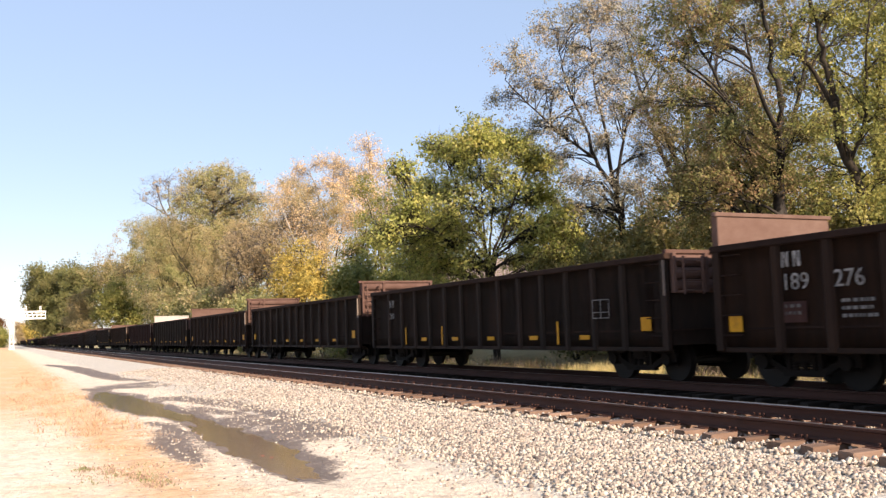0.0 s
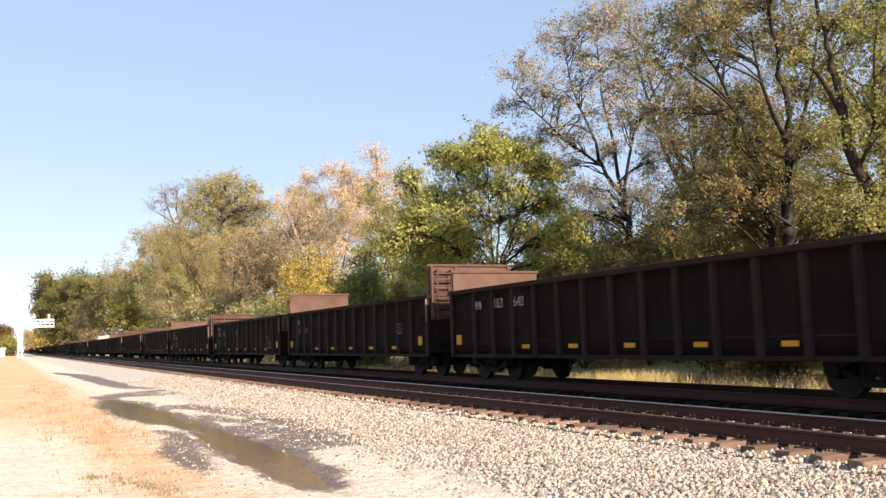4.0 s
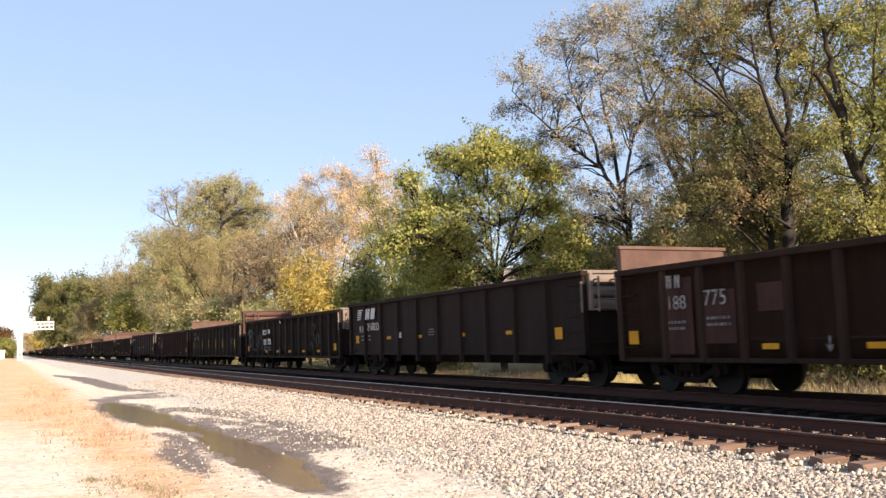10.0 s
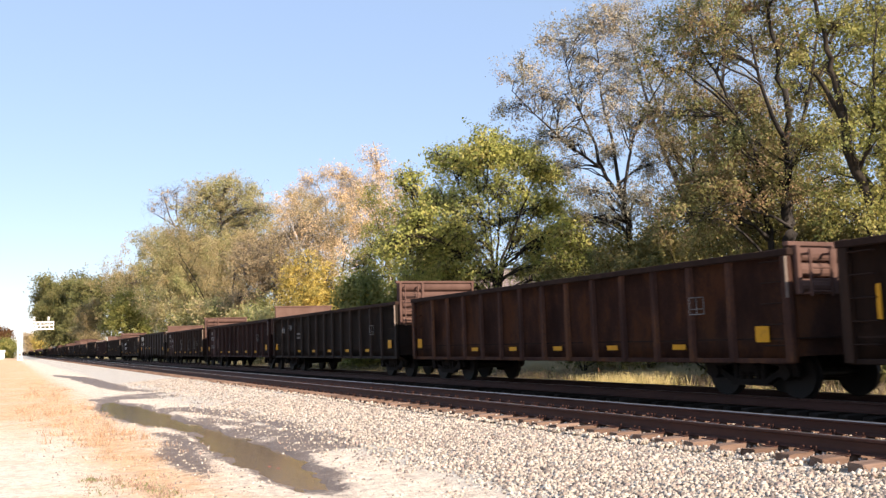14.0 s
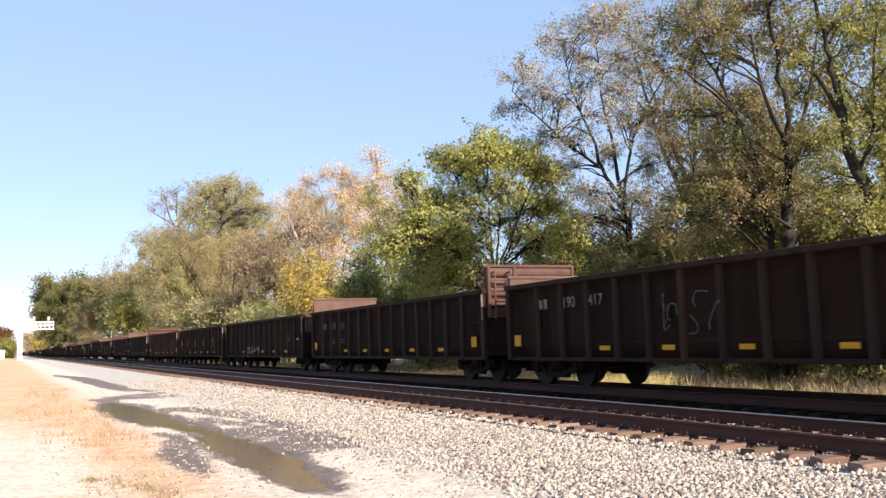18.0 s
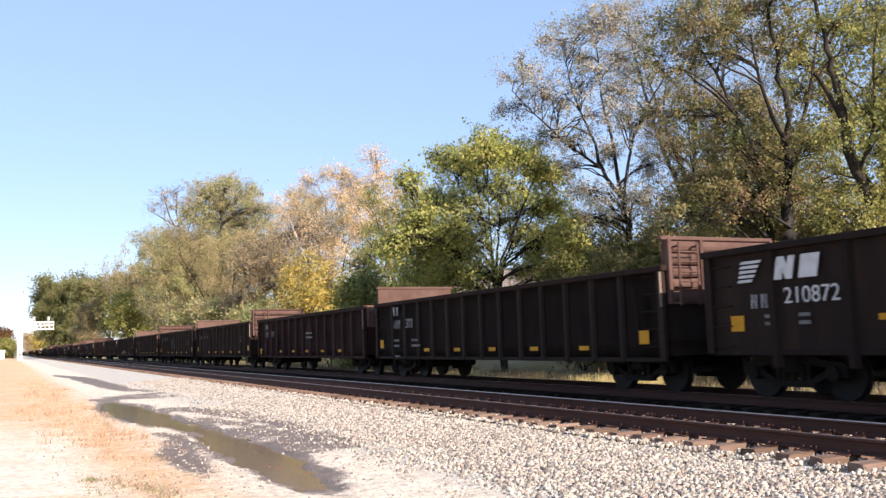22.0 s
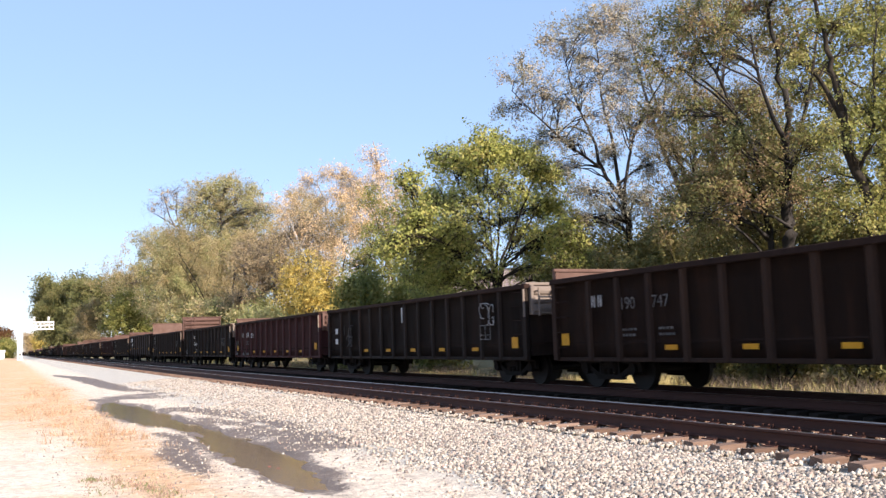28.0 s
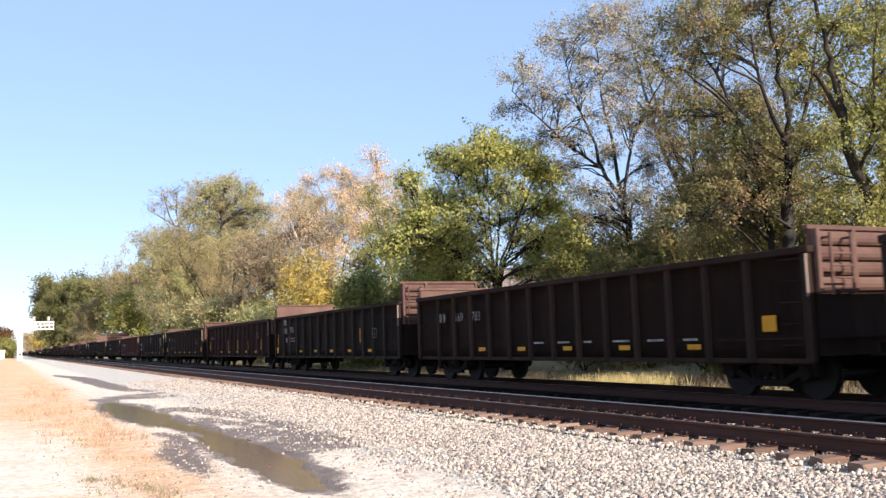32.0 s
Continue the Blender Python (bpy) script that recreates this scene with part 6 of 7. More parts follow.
    lobed_tree("tree", "green tree between the yellow and the bushy ones", 27, 65.7, 20,
        [(0.14, 0.03, [(-1.8, 0.7, 3.5), (-1.9, 0.3, 6.6), (-1.5, -0.2, 9.6)]), (0.1, 0.03, [(-1.7, 0.6, 3.5), (-0.7, -0.3, 7), (-0.5, -0.6, 9.6)])],
        [(-1.9, 1.6, 7.1, 1.4, 1), (-1.2, -0.8, 9.1, 1.3, 0.9), (-2, 0.1, 5.4, 1.3, 1.2), (0.1, 0.6, 7, 1.3, 1), (-2, -1.2, 8, 1.1, 0.9), (-0.1, 0, 8.8, 1.1, 0.8), (-2.8, 1.1, 5.3, 1.1, 1.1), (-0.3, -1.4, 5.1, 1.3, 1)],
        L_GREEN, 0.20, M_BARK, limbs=3, shell=0.7, per=60)
    lobed_tree("tree", "tall autumn tree with orange-tan leaves and pale trunk", 34, 86, 6,
        [(0.34, 0.2, [(0.8, -0.7, 3.7), (0.6, -1.3, 10.5), (0.3, -1.5, 12.8)]), (0.2, 0.04, [(0.3, -1.5, 12.8), (-0.3, -1.5, 16.2), (-0.7, -1.7, 19.7), (-1, -1.8, 21.4)]), (0.13, 0.03, [(0.5, -1.4, 11.7), (1.1, -2.1, 14.5), (1.4, -2.5, 17.3)]), (0.12, 0.03, [(0.2, -1.4, 12.2), (-2, -0.6, 15.2), (-3, -0.4, 17.5)])],
        [(-1.1, -2.2, 19.3, 1.5, 0.8), (0.7, -0.2, 17.7, 1.5, 0.7), (-1.9, -3.1, 16.5, 1.5, 0.7), (1.6, -1.1, 15.8, 1.7, 0.7), (-1.9, -0.4, 15.2, 1.7, 0.6), (-0.7, -2.8, 14, 2, 0.7), (-2.6, 1.7, 17.3, 1.5, 0.6), (1.1, -3.5, 12.6, 1.7, 0.7), (-1.4, -0.5, 12.3, 2, 0.7)],
        L_ORANGE, 0.17, M_PALEBARK, limbs=4, shell=0.3, per=52, twigs=1.6)
    lobed_tree("tree", "tall autumn tree with orange-tan leaves and pale trunk", 36, 112, 7,
        [(0.34, 0.2, [(1.4, -1.1, 4.6), (1.2, -1.9, 13.2), (0.9, -2.1, 15.4)]), (0.2, 0.04, [(0.9, -2.1, 15.4), (0.2, -2.1, 19), (-0.8, -2, 21.9)]), (0.18, 0.04, [(0.9, -2, 14.7), (1.9, -2.8, 18.3), (2.1, -3.4, 22.6)]), (0.12, 0.03, [(0.8, -1.8, 14), (-2, -0.9, 17.7), (-3.4, -0.6, 20.6)])],
        [(-0.9, 0.6, 22, 1.6, 0.7), (0.8, -2.7, 22.6, 1.6, 0.7), (1.7, -5.8, 21.8, 1.6, 0.7), (0.3, 1.7, 19.6, 2, 0.7), (1, -5.5, 19.3, 2, 0.7), (-2.9, -0.1, 20, 1.9, 0.6), (4.8, -2.3, 20.3, 1.9, 0.7), (-4.9, -3.2, 16.9, 1.9, 0.7), (0.2, 1.6, 16.6, 2.2, 0.5), (2.8, -4.3, 16.6, 2.2, 0.6), (0.8, -3.4, 13.8, 2.2, 0.6)],
        L_ORANGE, 0.2, M_PALEBARK, limbs=4, shell=0.3, per=44, twigs=1.6)
    tree(T, "brownish broadleaf tree behind the wood's edge", T, 31, 32.5, 3, 13.5, 5.0, L_TAN, 28000, 0.095, clump=1.6, fork=0.12, stems=4, spread=0.3, clear=0.08, trunk_r=0.22, limbs=28)
    tree(T, "tall green and tan tree behind the wood's edge", T, 35, 26.5, 13, 20, 6.0, L_MIXED, 26000, 0.11, clump=1.6, fork=0.3, stems=3, clear=0.05, trunk_r=0.25, limbs=26)
    tree(T, "tall thin tree with grey-green leaves behind the wood's edge", T, 31, 35.5, 32, 20, 5.5, L_THIN, 22000, 0.09, clump=1.7, bark=M_GREYBARK, fork=0.3, stems=4, spread=0.25, clear=0.05, trunk_r=0.24, limbs=32, up=0.9)
    tree(T, "dense green tree filling the wood behind", T, 38, 37, 14, 12, 6.5, L_GREEN, 24000, 0.18, fork=0.1, stems=4, clear=0.03, trunk_r=0.22, limbs=30)
    tree(T, "dense green tree filling the wood behind", T, 33, 22, 15, 13, 6.0, L_GREEN, 22000, 0.16, fork=0.1, stems=4, clear=0.03, trunk_r=0.22, limbs=28)
    tree(T, "yellow-green tree behind the bushy one", T, 29, 65.5, 16, 13.5, 4.5, L_GREEN, 14000, 0.2, clear=0.1, stems=3, trunk_r=0.2, limbs=24)
    tree(T, "tan half-bare autumn tree", T, 30, 85, 17, 16.5, 5.5, L_ORANGE, 7000, 0.2, stems=3, clear=0.15, trunk_r=0.25, limbs=26, bark=M_PALEBARK, up=0.8)
    tree(T, "small bright yellow autumn tree", T, 22.5, 67.5, 18, 6.2, 2.4, L_YELLOW, 6000, 0.26, clear=0.05, stems=3, trunk_r=0.1, limbs=18)
    tree("bush", "green rounded bush beside the line", "bush", 21, 55.2, 19, 6.2, 2.1, L_GREEN, 12000, 0.26, clear=0.03, stems=4, trunk_r=0.09, limbs=22)
    tree(T, "brown half-bare autumn tree", T, 25, 112, 12, 17, 8, L_TAN, 42000, 0.19, clear=0.05, stems=5, spread=0.45, trunk_r=0.22, limbs=60, up=0.6)
    tree(T, "olive-green tree at the wood's edge", T, 23, 134, 21, 17.5, 7, L_OLIVE, 44000, 0.24, clear=0.04, stems=5, top_round=0.6, trunk_r=0.25, limbs=50)
    tree(T, "dense dark green tree with a domed crown", T, 19, 345, 27, 25.5, 15, L_DOME, 30000, 1.0, clump=0.4, clear=0.02, stems=6, spread=0.5, top_round=0.6, trunk_r=0.5, limbs=72, up=0.3)
    tree(T, "far yellow-green tree beside the line", T, 16, 518, 28, 12, 7, L_YELLOW, 7000, 0.9, clear=0.03, stems=4, trunk_r=0.3, limbs=26)
    tree(T, "far brown tree beside the line", T, 14, 700, 29, 14, 8, L_BROWN, 7000, 1.0, clear=0.03, stems=4, trunk_r=0.3, limbs=26)
    tree(T, "far orange-brown tree past the end of the path", T, -3.6, 440, 30, 13, 5, L_RUSSET, 7000, 0.8, clear=0.03, stems=4, trunk_r=0.3, limbs=26)
    tree("bush", "far green bush past the end of the path", "bush", -1.0, 400, 31, 6, 3.5, L_GREEN, 5000, 0.7, clear=0.03, stems=4, trunk_r=0.2, limbs=22)
    tree(T, "olive-green tree in the middle of the wood", T, 29, 150, 33, 20, 8, L_OLIVE, 48000, 0.24, clear=0.03, stems=6, spread=0.45, trunk_r=0.3, limbs=60, top_round=0.6)
    tree(T, "tan thinning tree in the middle of the wood", T, 25, 205, 34, 19.5, 8.5, L_TAN, 24000, 0.34, clear=0.03, stems=6, spread=0.45, trunk_r=0.3, limbs=60, top_round=0.6)
    tree(T, "tan thinning tree in the middle of the wood", T, 32, 100, 35, 17, 7, L_TAN, 32000, 0.20, clear=0.03, stems=5, spread=0.45, trunk_r=0.3, limbs=50, top_round=0.6)
    # undergrowth between the trunks
    for x, y, s, h, r, f in ((24.5, 36.0, 40, 5.0, 2.4, L_DARK), (29, 41.5, 68, 6.4, 2.6, L_OLIVE), (33, 46, 69, 7.0, 3.0, L_DARK), (36, 42, 70, 9.0, 4.0, L_OLIVE), (26, 33.0, 41, 6.4, 2.8, L_DARK), (27, 30, 42, 6.0, 3.0, L_DARK), (30, 38.5, 64, 7.5, 3.2, L_DARK), (32, 35, 65, 8.0, 3.6, L_DARK), (29, 25.5, 66, 7, 3.2, L_DARK), (28.5, 20.5, 67, 7, 3.2, L_GREEN), (23, 25.5, 43, 4.2, 2.2, L_DARK), (22, 21.5, 44, 3.6, 2.0, L_DARK), (22, 18.2, 45, 3.6, 2.0, L_DARK),
                             (28, 22, 46, 5.5, 2.8, L_DARK), (30, 27, 47, 6.0, 3.0, L_DARK), (30, 34, 48, 6.5, 3.0, L_DARK), (33, 40, 49, 6.0, 3.0, L_DARK), (23, 49, 51, 4.0, 2.2, L_GREEN), (26, 56, 52, 6.5, 3.0, L_GREEN), (22, 62, 53, 3.6, 2.0, L_OLIVE),
                             (22, 80, 54, 5.0, 3.0, L_OLIVE), (22, 88, 55, 6.0, 3.2, L_OLIVE), (21, 100, 56, 7.0, 3.5, L_OLIVE), (21, 115, 57, 8.0, 4.0, L_OLIVE), (20.5, 128, 58, 8, 4.0, L_OLIVE), (27, 16.5, 63, 6, 3, L_GREEN)):
        tree("bush", {"dark_green_leaves": "dark green bush in the undergrowth", "green_leaves": "green bush in the undergrowth", "dull_green_leaves": "dull green bush at the wood's edge", "olive_leaves": "olive-green bush in the undergrowth", "yellow_green_leaves": "yellow-green bush in the undergrowth"}[f.name], "bush", x, y, s, h, r, f, 8000 if y < 60 else 4500, 0.15 if y < 45 else 0.2 + y * 0.0012, clear=0.02, stems=5, spread=0.55, trunk_r=0.07, limbs=24, subs=5, twigs=3)


make_trees()


# ---- crushed stone, grass and weeds ----
STONE, _n, _l, _b = mat("crushed_ballast_stone", 0.85, 0, 0.3)
_g = _n.new("ShaderNodeNewGeometry")
_tc = _n.new("ShaderNodeTexCoord")
_c = ramp(_n, _l, _g.outputs["Random Per Island"], [(0.0, (0.085, 0.068, 0.058)), (0.18, (0.21, 0.172, 0.145)), (0.4, (0.40, 0.345, 0.275)), (0.62, (0.50, 0.44, 0.36)), (0.82, (0.62, 0.565, 0.48)), (1.0, (0.36, 0.235, 0.19))])
_l.new(mixed(_n, _l, calc(_n, _l, "MULTIPLY", noise_of(_n, _l, _tc.outputs["Object"], 60, 3), 0.5), _c, (0.30, 0.26, 0.24)), _b.inputs["Base Color"])


def stones(name, label, seed, spots, size):
    """Angular stones, each a bent block of its own, joined into one heap."""
    rg = np.random.default_rng(seed)
    k = len(spots)
    cube = np.array([(x, y, z) for x in (-1, 1) for y in (-1, 1) for z in (-1, 1)], float)
    V = cube[None] * rg.uniform(0.28, 0.62, (k, 1, 3)) + rg.normal(0, 0.13, (k, 8, 3))
    q = rg.normal(0, 1, (k, 4))
    q /= np.linalg.norm(q, axis=1)[:, None]
    w, x, y, z = q.T
    Rm = np.stack([1 - 2 * (y * y + z * z), 2 * (x * y - z * w), 2 * (x * z + y * w), 2 * (x * y + z * w), 1 - 2 * (x * x + z * z), 2 * (y * z - x * w), 2 * (x * z - y * w), 2 * (y * z + x * w), 1 - 2 * (x * x + y * y)], 1).reshape(k, 3, 3)
    V = np.einsum("kij,knj->kni", Rm, V) * (size * rg.uniform(0.65, 1.45, k))[:, None, None] + np.asarray(spots)[:, None, :]
    quads = np.array([(0, 1, 3, 2), (4, 6, 7, 5), (0, 4, 5, 1), (2, 3, 7, 6), (0, 2, 6, 4), (1, 5, 7, 3)])
    idx = (np.arange(k)[:, None, None] * 8 + quads[None]).reshape(-1)
    me = bpy.data.meshes.new(name)
    me.vertices.add(8 * k)
    me.vertices.foreach_set("co", V.ravel())
    me.loops.add(24 * k)
    me.loops.foreach_set("vertex_index", idx)
    me.polygons.add(6 * k)
    me.polygons.foreach_set("loop_start", np.arange(6 * k) * 4)
    me.polygons.foreach_set("loop_total", np.full(6 * k, 4))
    me.update()
    me.materials.append(STONE)
    tagged(new(name, me), label, "ballast", kind="stuff")


def make_stones():
    rg = np.random.default_rng(9)
    spots = []
    for x0, x1, y0, y1, per in ((4.2, 7.95, 5.5, 15, 1000), (4.2, 7.95, 15, 26, 440), (4.2, 7.95, 26, 48, 120), (8.0, 10.6, 5.0, 30, 260)):
        k = int((x1 - x0) * (y1 - y0) * per)
        for x, y in zip(rg.uniform(x0, x1, k), rg.uniform(y0, y1, k)):
            edge = smooth(4.5, 6.2, x + 0.7 * noise.noise((x * 0.8, y * 0.5, 2)))
            if x < 5.6 and pool_depth(x, y, WET, 4.0) > -0.08 and rg.random() < 0.55:
                continue
            if rg.random() < 0.03 + edge:
                lift = 0.0
                if x > 7.7:      # between the ties, filled to just under their tops
                    ph = ((y - TIE_FIRST) / TIE_STEP + 0.5) % 1 - 0.5
                    if abs(ph) < 0.27 and x < 10.6:
                        continue
                    spots.append((x, y, TIE_TOP - (0.06 if x < 8.4 else 0.045) + rg.normal(0, 0.010)))
                    continue
                spots.append((x, y, ground_z(x, y) + rg.uniform(-0.012, 0.012)))
    stones("ballast_stones", "heap of pale pinkish crushed ballast stones beside the ties", 2, spots, 0.031)
    spots = [(x, y, ground_z(x, y) + 0.002) for x, y in zip(rg.uniform(0.5, 5.2, 2200), 5.5 + 26 * rg.random(2200) ** 1.3) if pool_depth(x, y, WET + PUDDLE, 4.0) < -0.12]
    stones("path_pebbles", "loose small pebbles strewn over the gravel path", 3, spots, 0.016)
    spots = [(x, y, ground_z(x, y) + 0.004) for x, y in zip(rg.uniform(2.1, 5.6, 1900), 10.5 + 18 * rg.random(1900) ** 1.2) if pool_depth(x, y, WET, 4.0) > -0.25 or -0.3 < pool_depth(x, y, PUDDLE) < -0.02]
    stones("wet_gravel", "pale pebbles scattered over the damp mud by the puddle", 5, spots, 0.02)
    spots = [(x, y, ground_z(x, y) + 0.02) for x, y in zip(rg.uniform(16.0, 19.0, 2600), rg.uniform(9, 70, 2600)) if noise.noise((x / 2.0, y / 4.0, 17)) > 0.1]
    stones("rubble", "pale broken rubble in the weeds behind the train", 4, spots, 0.13)


make_stones()


def blades(name, label, category, seed, spots, height, width, material, lean=0.5):
    """Bent grass blades, two faces each, joined."""
    rg = np.random.default_rng(seed)
    k = len(spots)
    P = np.asarray(spots, float)
    h = height * rg.uniform(0.45, 1.2, k)
    a = rg.uniform(0, 6.28, k)
    side = np.stack([np.cos(a), np.sin(a), 0 * a], 1) * (width * rg.uniform(0.6, 1.3, k))[:, None]
    b = rg.uniform(0, 6.28, k)
    bend = np.stack([np.cos(b), np.sin(b), 0 * b], 1) * (h * rg.uniform(0.1, lean, k))[:, None]
    up = np.stack([0 * h, 0 * h, h], 1)
    V = np.stack([P - side, P + side, P + side * 0.7 + up * 0.55 + bend * 0.35, P - side * 0.7 + up * 0.55 + bend * 0.35, P + side * 0.08 + up + bend, P - side * 0.08 + up + bend], 1)
    quads = np.array([(0, 1, 2, 3), (3, 2, 4, 5)])
    idx = (np.arange(k)[:, None, None] * 6 + quads[None]).reshape(-1)
    me = bpy.data.meshes.new(name)
    me.vertices.add(6 * k)
    me.vertices.foreach_set("co", V.ravel())
    me.loops.add(8 * k)
    me.loops.foreach_set("vertex_index", idx)
    me.polygons.add(2 * k)
    me.polygons.foreach_set("loop_start", np.arange(2 * k) * 4)
    me.polygons.foreach_set("loop_total", np.full(2 * k, 4))
    me.update()
    me.materials.append(material)
    tagged(new(name, me), label, category, kind="stuff")


def tufts(seed, count, x0, x1, y0, y1, per, spread, power=1.0):
    rg = np.random.default_rng(seed)
    out = []
    for i in range(count):
        cx, cy = rg.uniform(x0, x1), y0 + (y1 - y0) * rg.random() ** power
        for x, y in zip(rg.normal(cx, spread, per), rg.normal(cy, spread, per)):
            out.append((x, y, ground_z(x, y) - 0.01))
    return out


def patchy(spots, wave, level, off):
    return [s for s in spots if noise.noise((s[0] / wave + off, s[1] / wave, off)) > level]


blades("dry_grass", "tall pale dry grass behind the train", "grass", 5, patchy(tufts(6, 900, 16.4, 21.5, 8, 75, 22, 0.16, 1.5), 2.6, 0.08, 3), 0.46, 0.010, L_DRY)
blades("tall_dry_grass", "thick stand of tall straw-coloured grass behind the train", "grass", 25, tufts(26, 130, 16.8, 18.6, 21.5, 26.0, 26, 0.18), 0.62, 0.011, L_DRY)
blades("green_weeds", "low green weeds among the dry grass", "grass", 7, patchy(tufts(8, 800, 16.3, 23, 8, 75, 18, 0.2, 1.5), 3.2, -0.05, 9), 0.40, 0.016, L_FRESH)
blades("verge_grass", "sparse green and reddish grass on the dirt verge", "grass", 9, tufts(10, 7, 0.92, 1.1, 12.2, 12.8, 16, 0.07) + tufts(11, 9, 1.12, 1.4, 11.5, 12.2, 18, 0.08) + tufts(17, 14, 1.4, 1.75, 10.6, 11.5, 22, 0.09) + tufts(22, 26, 0.85, 1.95, 11.0, 12.6, 16, 0.08), 0.045, 0.007, L_VERGE, 1.6)
blades("verge_dead_grass", "matted orange dead grass along the dirt verge", "grass", 12, patchy(tufts(13, 240, 0.7, 2.3, 15, 60, 24, 0.22, 1.4) + tufts(16, 60, 1.4, 2.3, 14, 21, 26, 0.2) + tufts(19, 60, 0.5, 1.5, 18, 32, 26, 0.25), 0.8, 0.05, 5), 0.075, 0.005, L_SCRUB, 1.6)
blades("brown_tufts", "small brown tufts and stalks scattered on the orange verge", "grass", 23, tufts(24, 70, 0.3, 2.4, 17, 46, 16, 0.12, 1.3), 0.16, 0.007, L_SCRUB, 1.3)
leaf = bmesh.new()
prism(leaf, [(0, 0), (0.02, 0.022), (0.05, 0.02), (0.04, 0.0), (0.05, -0.02), (0.02, -0.022)], -0.001, 0.001)
M_REDLEAF = surface("red_leaf", [(0.3, (0.30, 0.06, 0.04)), (0.7, (0.45, 0.11, 0.07))], 40, 6, 0.7)
for x, y in ((3.42, 12.6), (3.36, 12.85)):
    lf = tagged(part("fallen_leaf", leaf.copy(), M_REDLEAF, None), "small red fallen leaf floating in the puddle", "leaf", "fallen leaves")
    lf.matrix_basis = pose(x, y, PATH_Z - 0.055, 0, 80, 40 * x)
leaf.free()
M_BRAMBLE = leaf_mat('bramble_stems', [(0.07, 0.045, 0.035), (0.13, 0.09, 0.06), (0.20, 0.15, 0.11), (0.05, 0.045, 0.03)], 0.1)
blades('brambles', 'tangled brown bramble stems behind the train', 'brush', 14, tufts(15, 520, 16.6, 22, 8, 75, 24, 0.3, 1.5), 0.62, 0.008, M_BRAMBLE, 1.4)


# ---- house, signal and shed ----
M_SHINGLE = surface("faded_pink_shingles", [(0.3, (0.26, 0.19, 0.165)), (0.55, (0.40, 0.31, 0.275)), (0.75, (0.52, 0.42, 0.38))], 9, 1.2, 0.9, 0, 0.5, 0.02)
M_SIDING = surface("grey_blue_siding", [(0.3, (0.20, 0.23, 0.27)), (0.7, (0.34, 0.37, 0.41))], 6, 1, 0.8, 0, 0.2, 0.01)
M_BRICK = surface("brick_chimney", [(0.3, (0.24, 0.12, 0.09)), (0.7, (0.38, 0.20, 0.15))], 8, 2, 0.9, 0, 0.4, 0.02)
M_GLASS, _n, _l, _b = mat("dark_window_glass", 0.08, 0, 0.5)
_b.inputs["Base Color"].default_value = (0.03, 0.035, 0.04, 1)


def house():
    hz = ground_z(40, 68) + 0.5
    h = thing("house", "low house with faded pinkish shingle roof behind the trees", "house", pose(40, 68.5, hz, 0, 0, 24))
    part("wall", boxes((-4.5, 4.5, -7, 7, -0.2, 4.1)), M_SIDING, h)
    roof = new("roof")
    roof.parent = h
    rnd = random.Random(3)
    for s in (-1, 1):
        bm = bmesh.new()
        for r in range(13):
            f0, f1 = r / 13, (r + 1) / 13 + 0.02
            x0, x1 = s * 5.1 * (1 - f0), s * 5.1 * (1 - f1)
            z0, z1 = 3.9 + 2.7 * f0 + 0.05, 3.9 + 2.7 * f1
            for k in range(24):
                y0, y1 = -7.5 + 15 * k / 24 + 0.01, -7.5 + 15 * (k + 1) / 24 - 0.01
                dz = rnd.uniform(0, 0.03)
                v = [bm.verts.new(c) for c in ((x0, y0, z0 + dz), (x0, y1, z0 + dz), (x1, y1, z1 + dz), (x1, y0, z1 + dz), (x0, y0, z0 - 0.06), (x0, y1, z0 - 0.06))]
                bm.faces.new(v[:4]), bm.faces.new((v[0], v[4], v[5], v[1]))
        part("shingles", bm, M_SHINGLE, roof)
    bm = bmesh.new()
    for s in (-1, 1):
        v = [bm.verts.new(c) for c in ((-4.5, s * 7, 4.1), (4.5, s * 7, 4.1), (0, s * 7, 6.5))]
        bm.faces.new(v)
    bm2 = bmesh.ops.solidify(bm, geom=bm.faces[:], thickness=0.1)
    part("gable", bm, M_SIDING, h)
    part("chimney", boxes((-0.9, -0.2, -5.2, -4.4, 4.5, 7.3), (-0.95, -0.15, -5.25, -4.35, 7.1, 7.22), bevel=0.02), M_BRICK, h)
    for y in (-4.5, 0.5, 4.5):
        w = part("window", boxes((-4.56, -4.52, y - 0.55, y + 0.55, 1.5, 2.9)), M_GLASS, h)
        part("window_frame", boxes((-4.6, -4.54, y - 0.65, y - 0.55, 1.4, 3.0), (-4.6, -4.54, y + 0.55, y + 0.65, 1.4, 3.0), (-4.6, -4.54, y - 0.55, y + 0.55, 2.9, 3.0), (-4.6, -4.54, y - 0.55, y + 0.55, 1.4, 1.5)), M_WHITE, w)


house()

M_SIGNAL = surface("silver_signal_paint", [(0.3, (0.62, 0.63, 0.64)), (0.7, (0.82, 0.82, 0.82))], 12, 1, 0.45, 0.3, 0.05, 0.004)


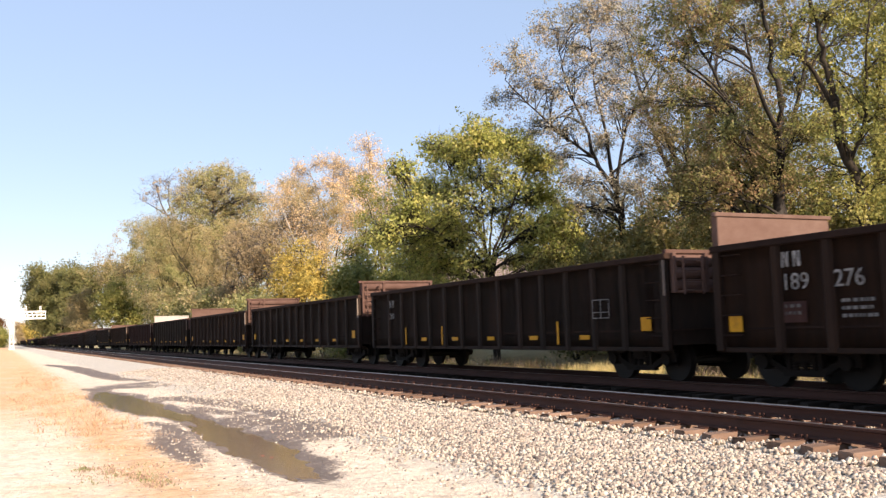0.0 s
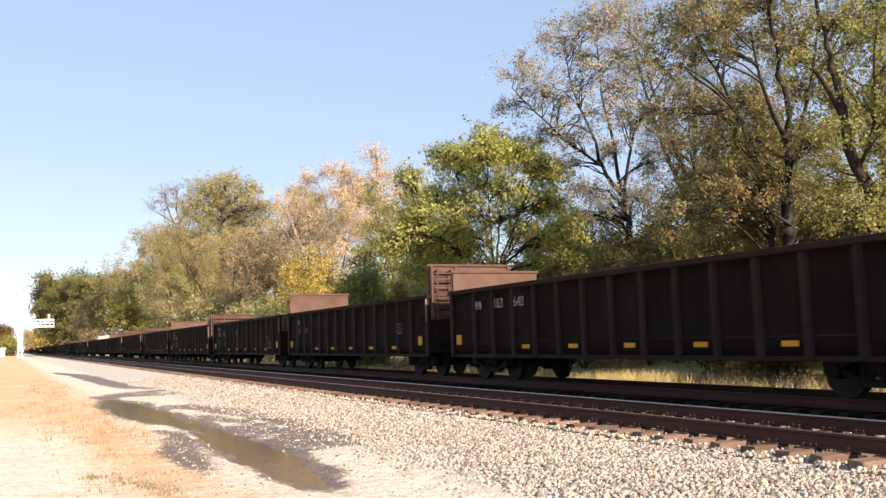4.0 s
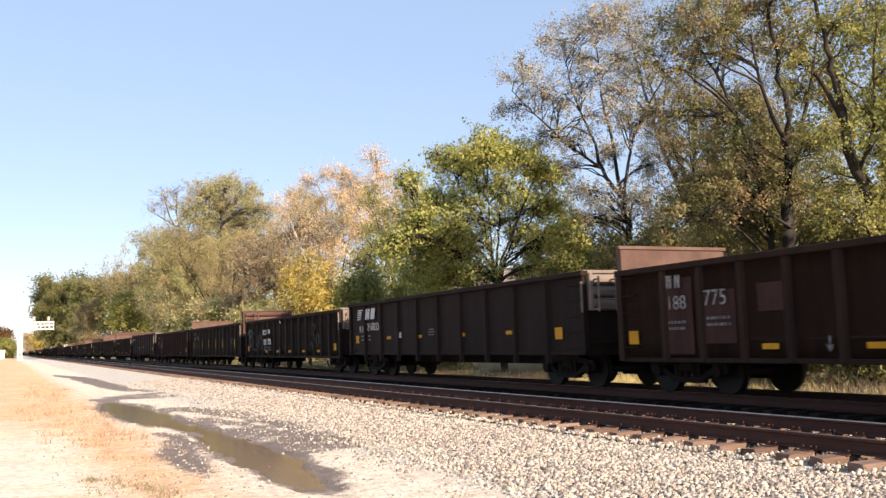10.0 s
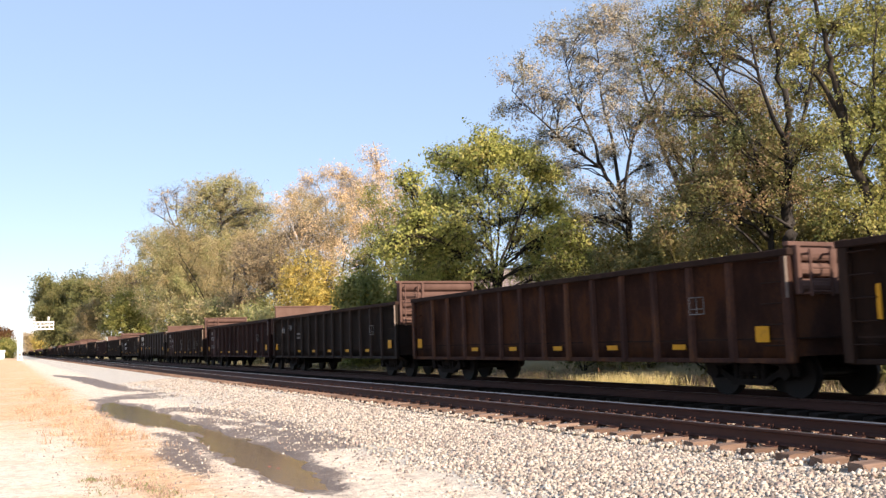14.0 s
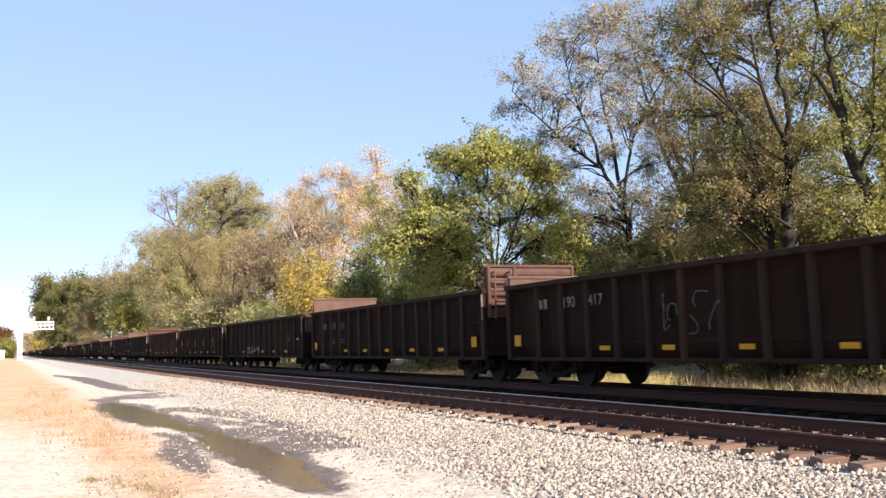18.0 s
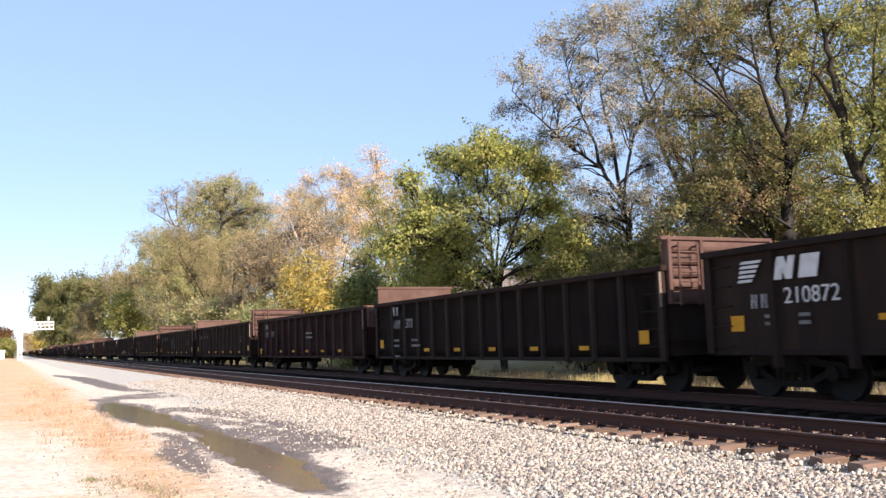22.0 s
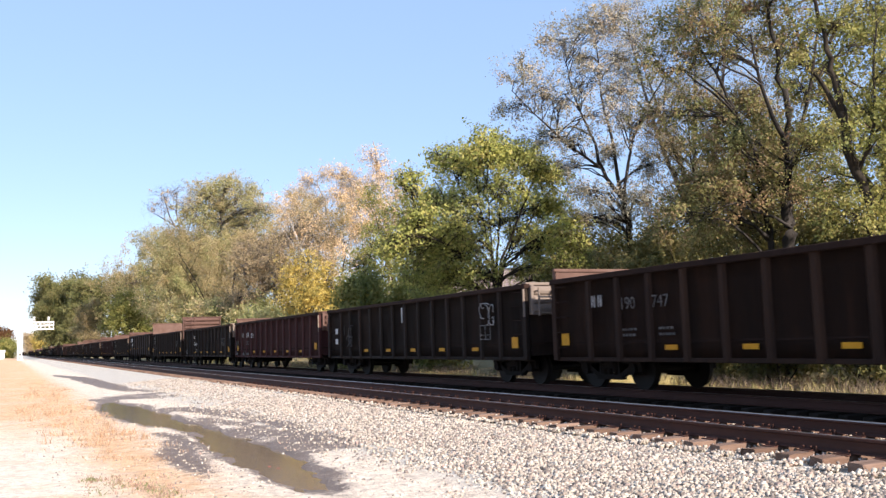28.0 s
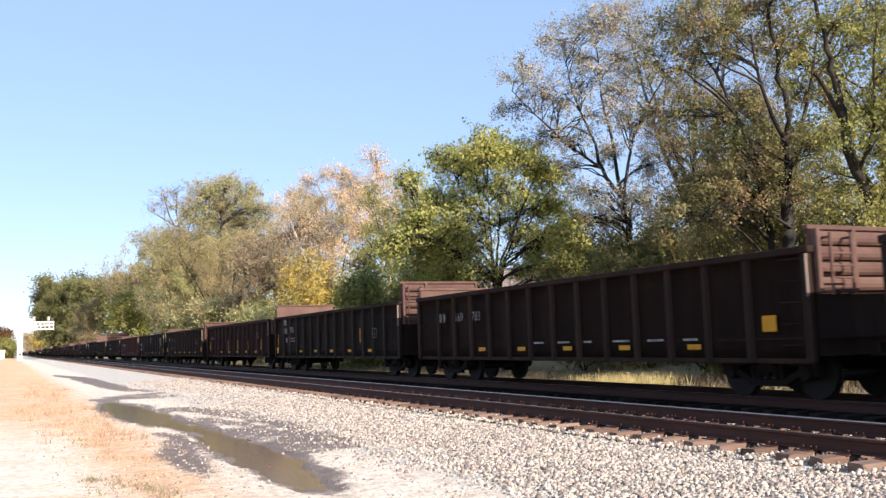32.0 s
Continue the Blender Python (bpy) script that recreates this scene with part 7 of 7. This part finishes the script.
def signal():
    """A lattice mast beside the path with a railed arm out over both tracks."""
    s = thing("signal_gantry", "silver cantilever signal gantry over the far tracks", "signal", pose(2.35, 255, PATH_Z))
    part("footing", boxes((-0.7, 0.7, -0.7, 0.7, -0.3, 0.25), bevel=0.04), M_SIGNAL, s)
    for x in (-0.45, 0.45):
        for y in (-0.4, 0.4):
            part("leg", rod(bmesh.new(), (x, y, 0.2), (x, y, 9.9), 0.14, 8), M_SIGNAL, s)
    for k in range(9):
        part("brace", rod(bmesh.new(), (-0.45, -0.4, 0.4 + 1.05 * k), (0.45, -0.4, 1.4 + 1.05 * k), 0.07, 5), M_SIGNAL, s)
        part("brace", rod(bmesh.new(), (0.45, 0.4, 0.4 + 1.05 * k), (-0.45, 0.4, 1.4 + 1.05 * k), 0.07, 5), M_SIGNAL, s)
    for z in (7.9, 9.6):
        for y in (-0.4, 0.4):
            part("arm_chord", rod(bmesh.new(), (-0.6, y, z), (7.8, y, z), 0.12, 8), M_SIGNAL, s)
    for k in range(8):
        part("brace", rod(bmesh.new(), (k * 0.95, -0.4, 7.9), (k * 0.95 + 0.95, -0.4, 9.6), 0.06, 5), M_SIGNAL, s)
    part("walkway", boxes((-0.4, 7.9, -0.55, 0.55, 7.6, 7.95)), M_SIGNAL, s)
    for z in (8.6, 9.35):
        part("handrail", boxes((2.6, 7.9, -0.60, -0.50, z, z + 0.26)), M_SIGNAL, s)
    for k in range(6):
        part("handrail_post", boxes((2.6 + 1.03 * k, 2.75 + 1.03 * k, -0.50, -0.42, 7.95, 9.7)), M_SIGNAL, s)
    for x in (3.2, 6.6):
        head = part("signal_head", boxes((x - 0.25, x + 0.25, -0.8, -0.6, 9.7, 10.9), bevel=0.04), M_SIGNAL, s)
        for k in range(2):
            part("lens_hood", rod(bmesh.new(), (x, -0.8, 10.0 + 0.55 * k), (x, -1.0, 10.0 + 0.55 * k), 0.15, 10), M_TRUCK, head)


signal()

shed = thing("shed", "small white shed at the far end of the path", "shed", pose(-3.6, 330, ground_z(-3.6, 330)))
part("wall", boxes((-2.2, 2.2, -1.5, 1.5, -0.1, 2.3), bevel=0.02), M_WHITE, shed)
bm = bmesh.new()
prism(bm, [(-1.8, 2.25), (0, 2.9), (1.8, 2.25), (1.8, 2.33), (0, 3.0), (-1.8, 2.33)], -2.4, 2.4)
part("roof", bm, M_SIGNAL, shed)
part("door", boxes((-0.5, 0.5, -1.56, -1.5, 0, 2.0), bevel=0.01), M_SIDING, shed)


def run(t):
    """How far the train has run at t seconds: it slows a little."""
    return 16.019 * t - 0.01669 * t * t


def motions():
    for car, y0 in TRAIN:
        walk(car, [(float(t), pose(TRACK_B, y0 - HALF_L + run(t), 0)) for t in range(0, 33, 2)])


motions()
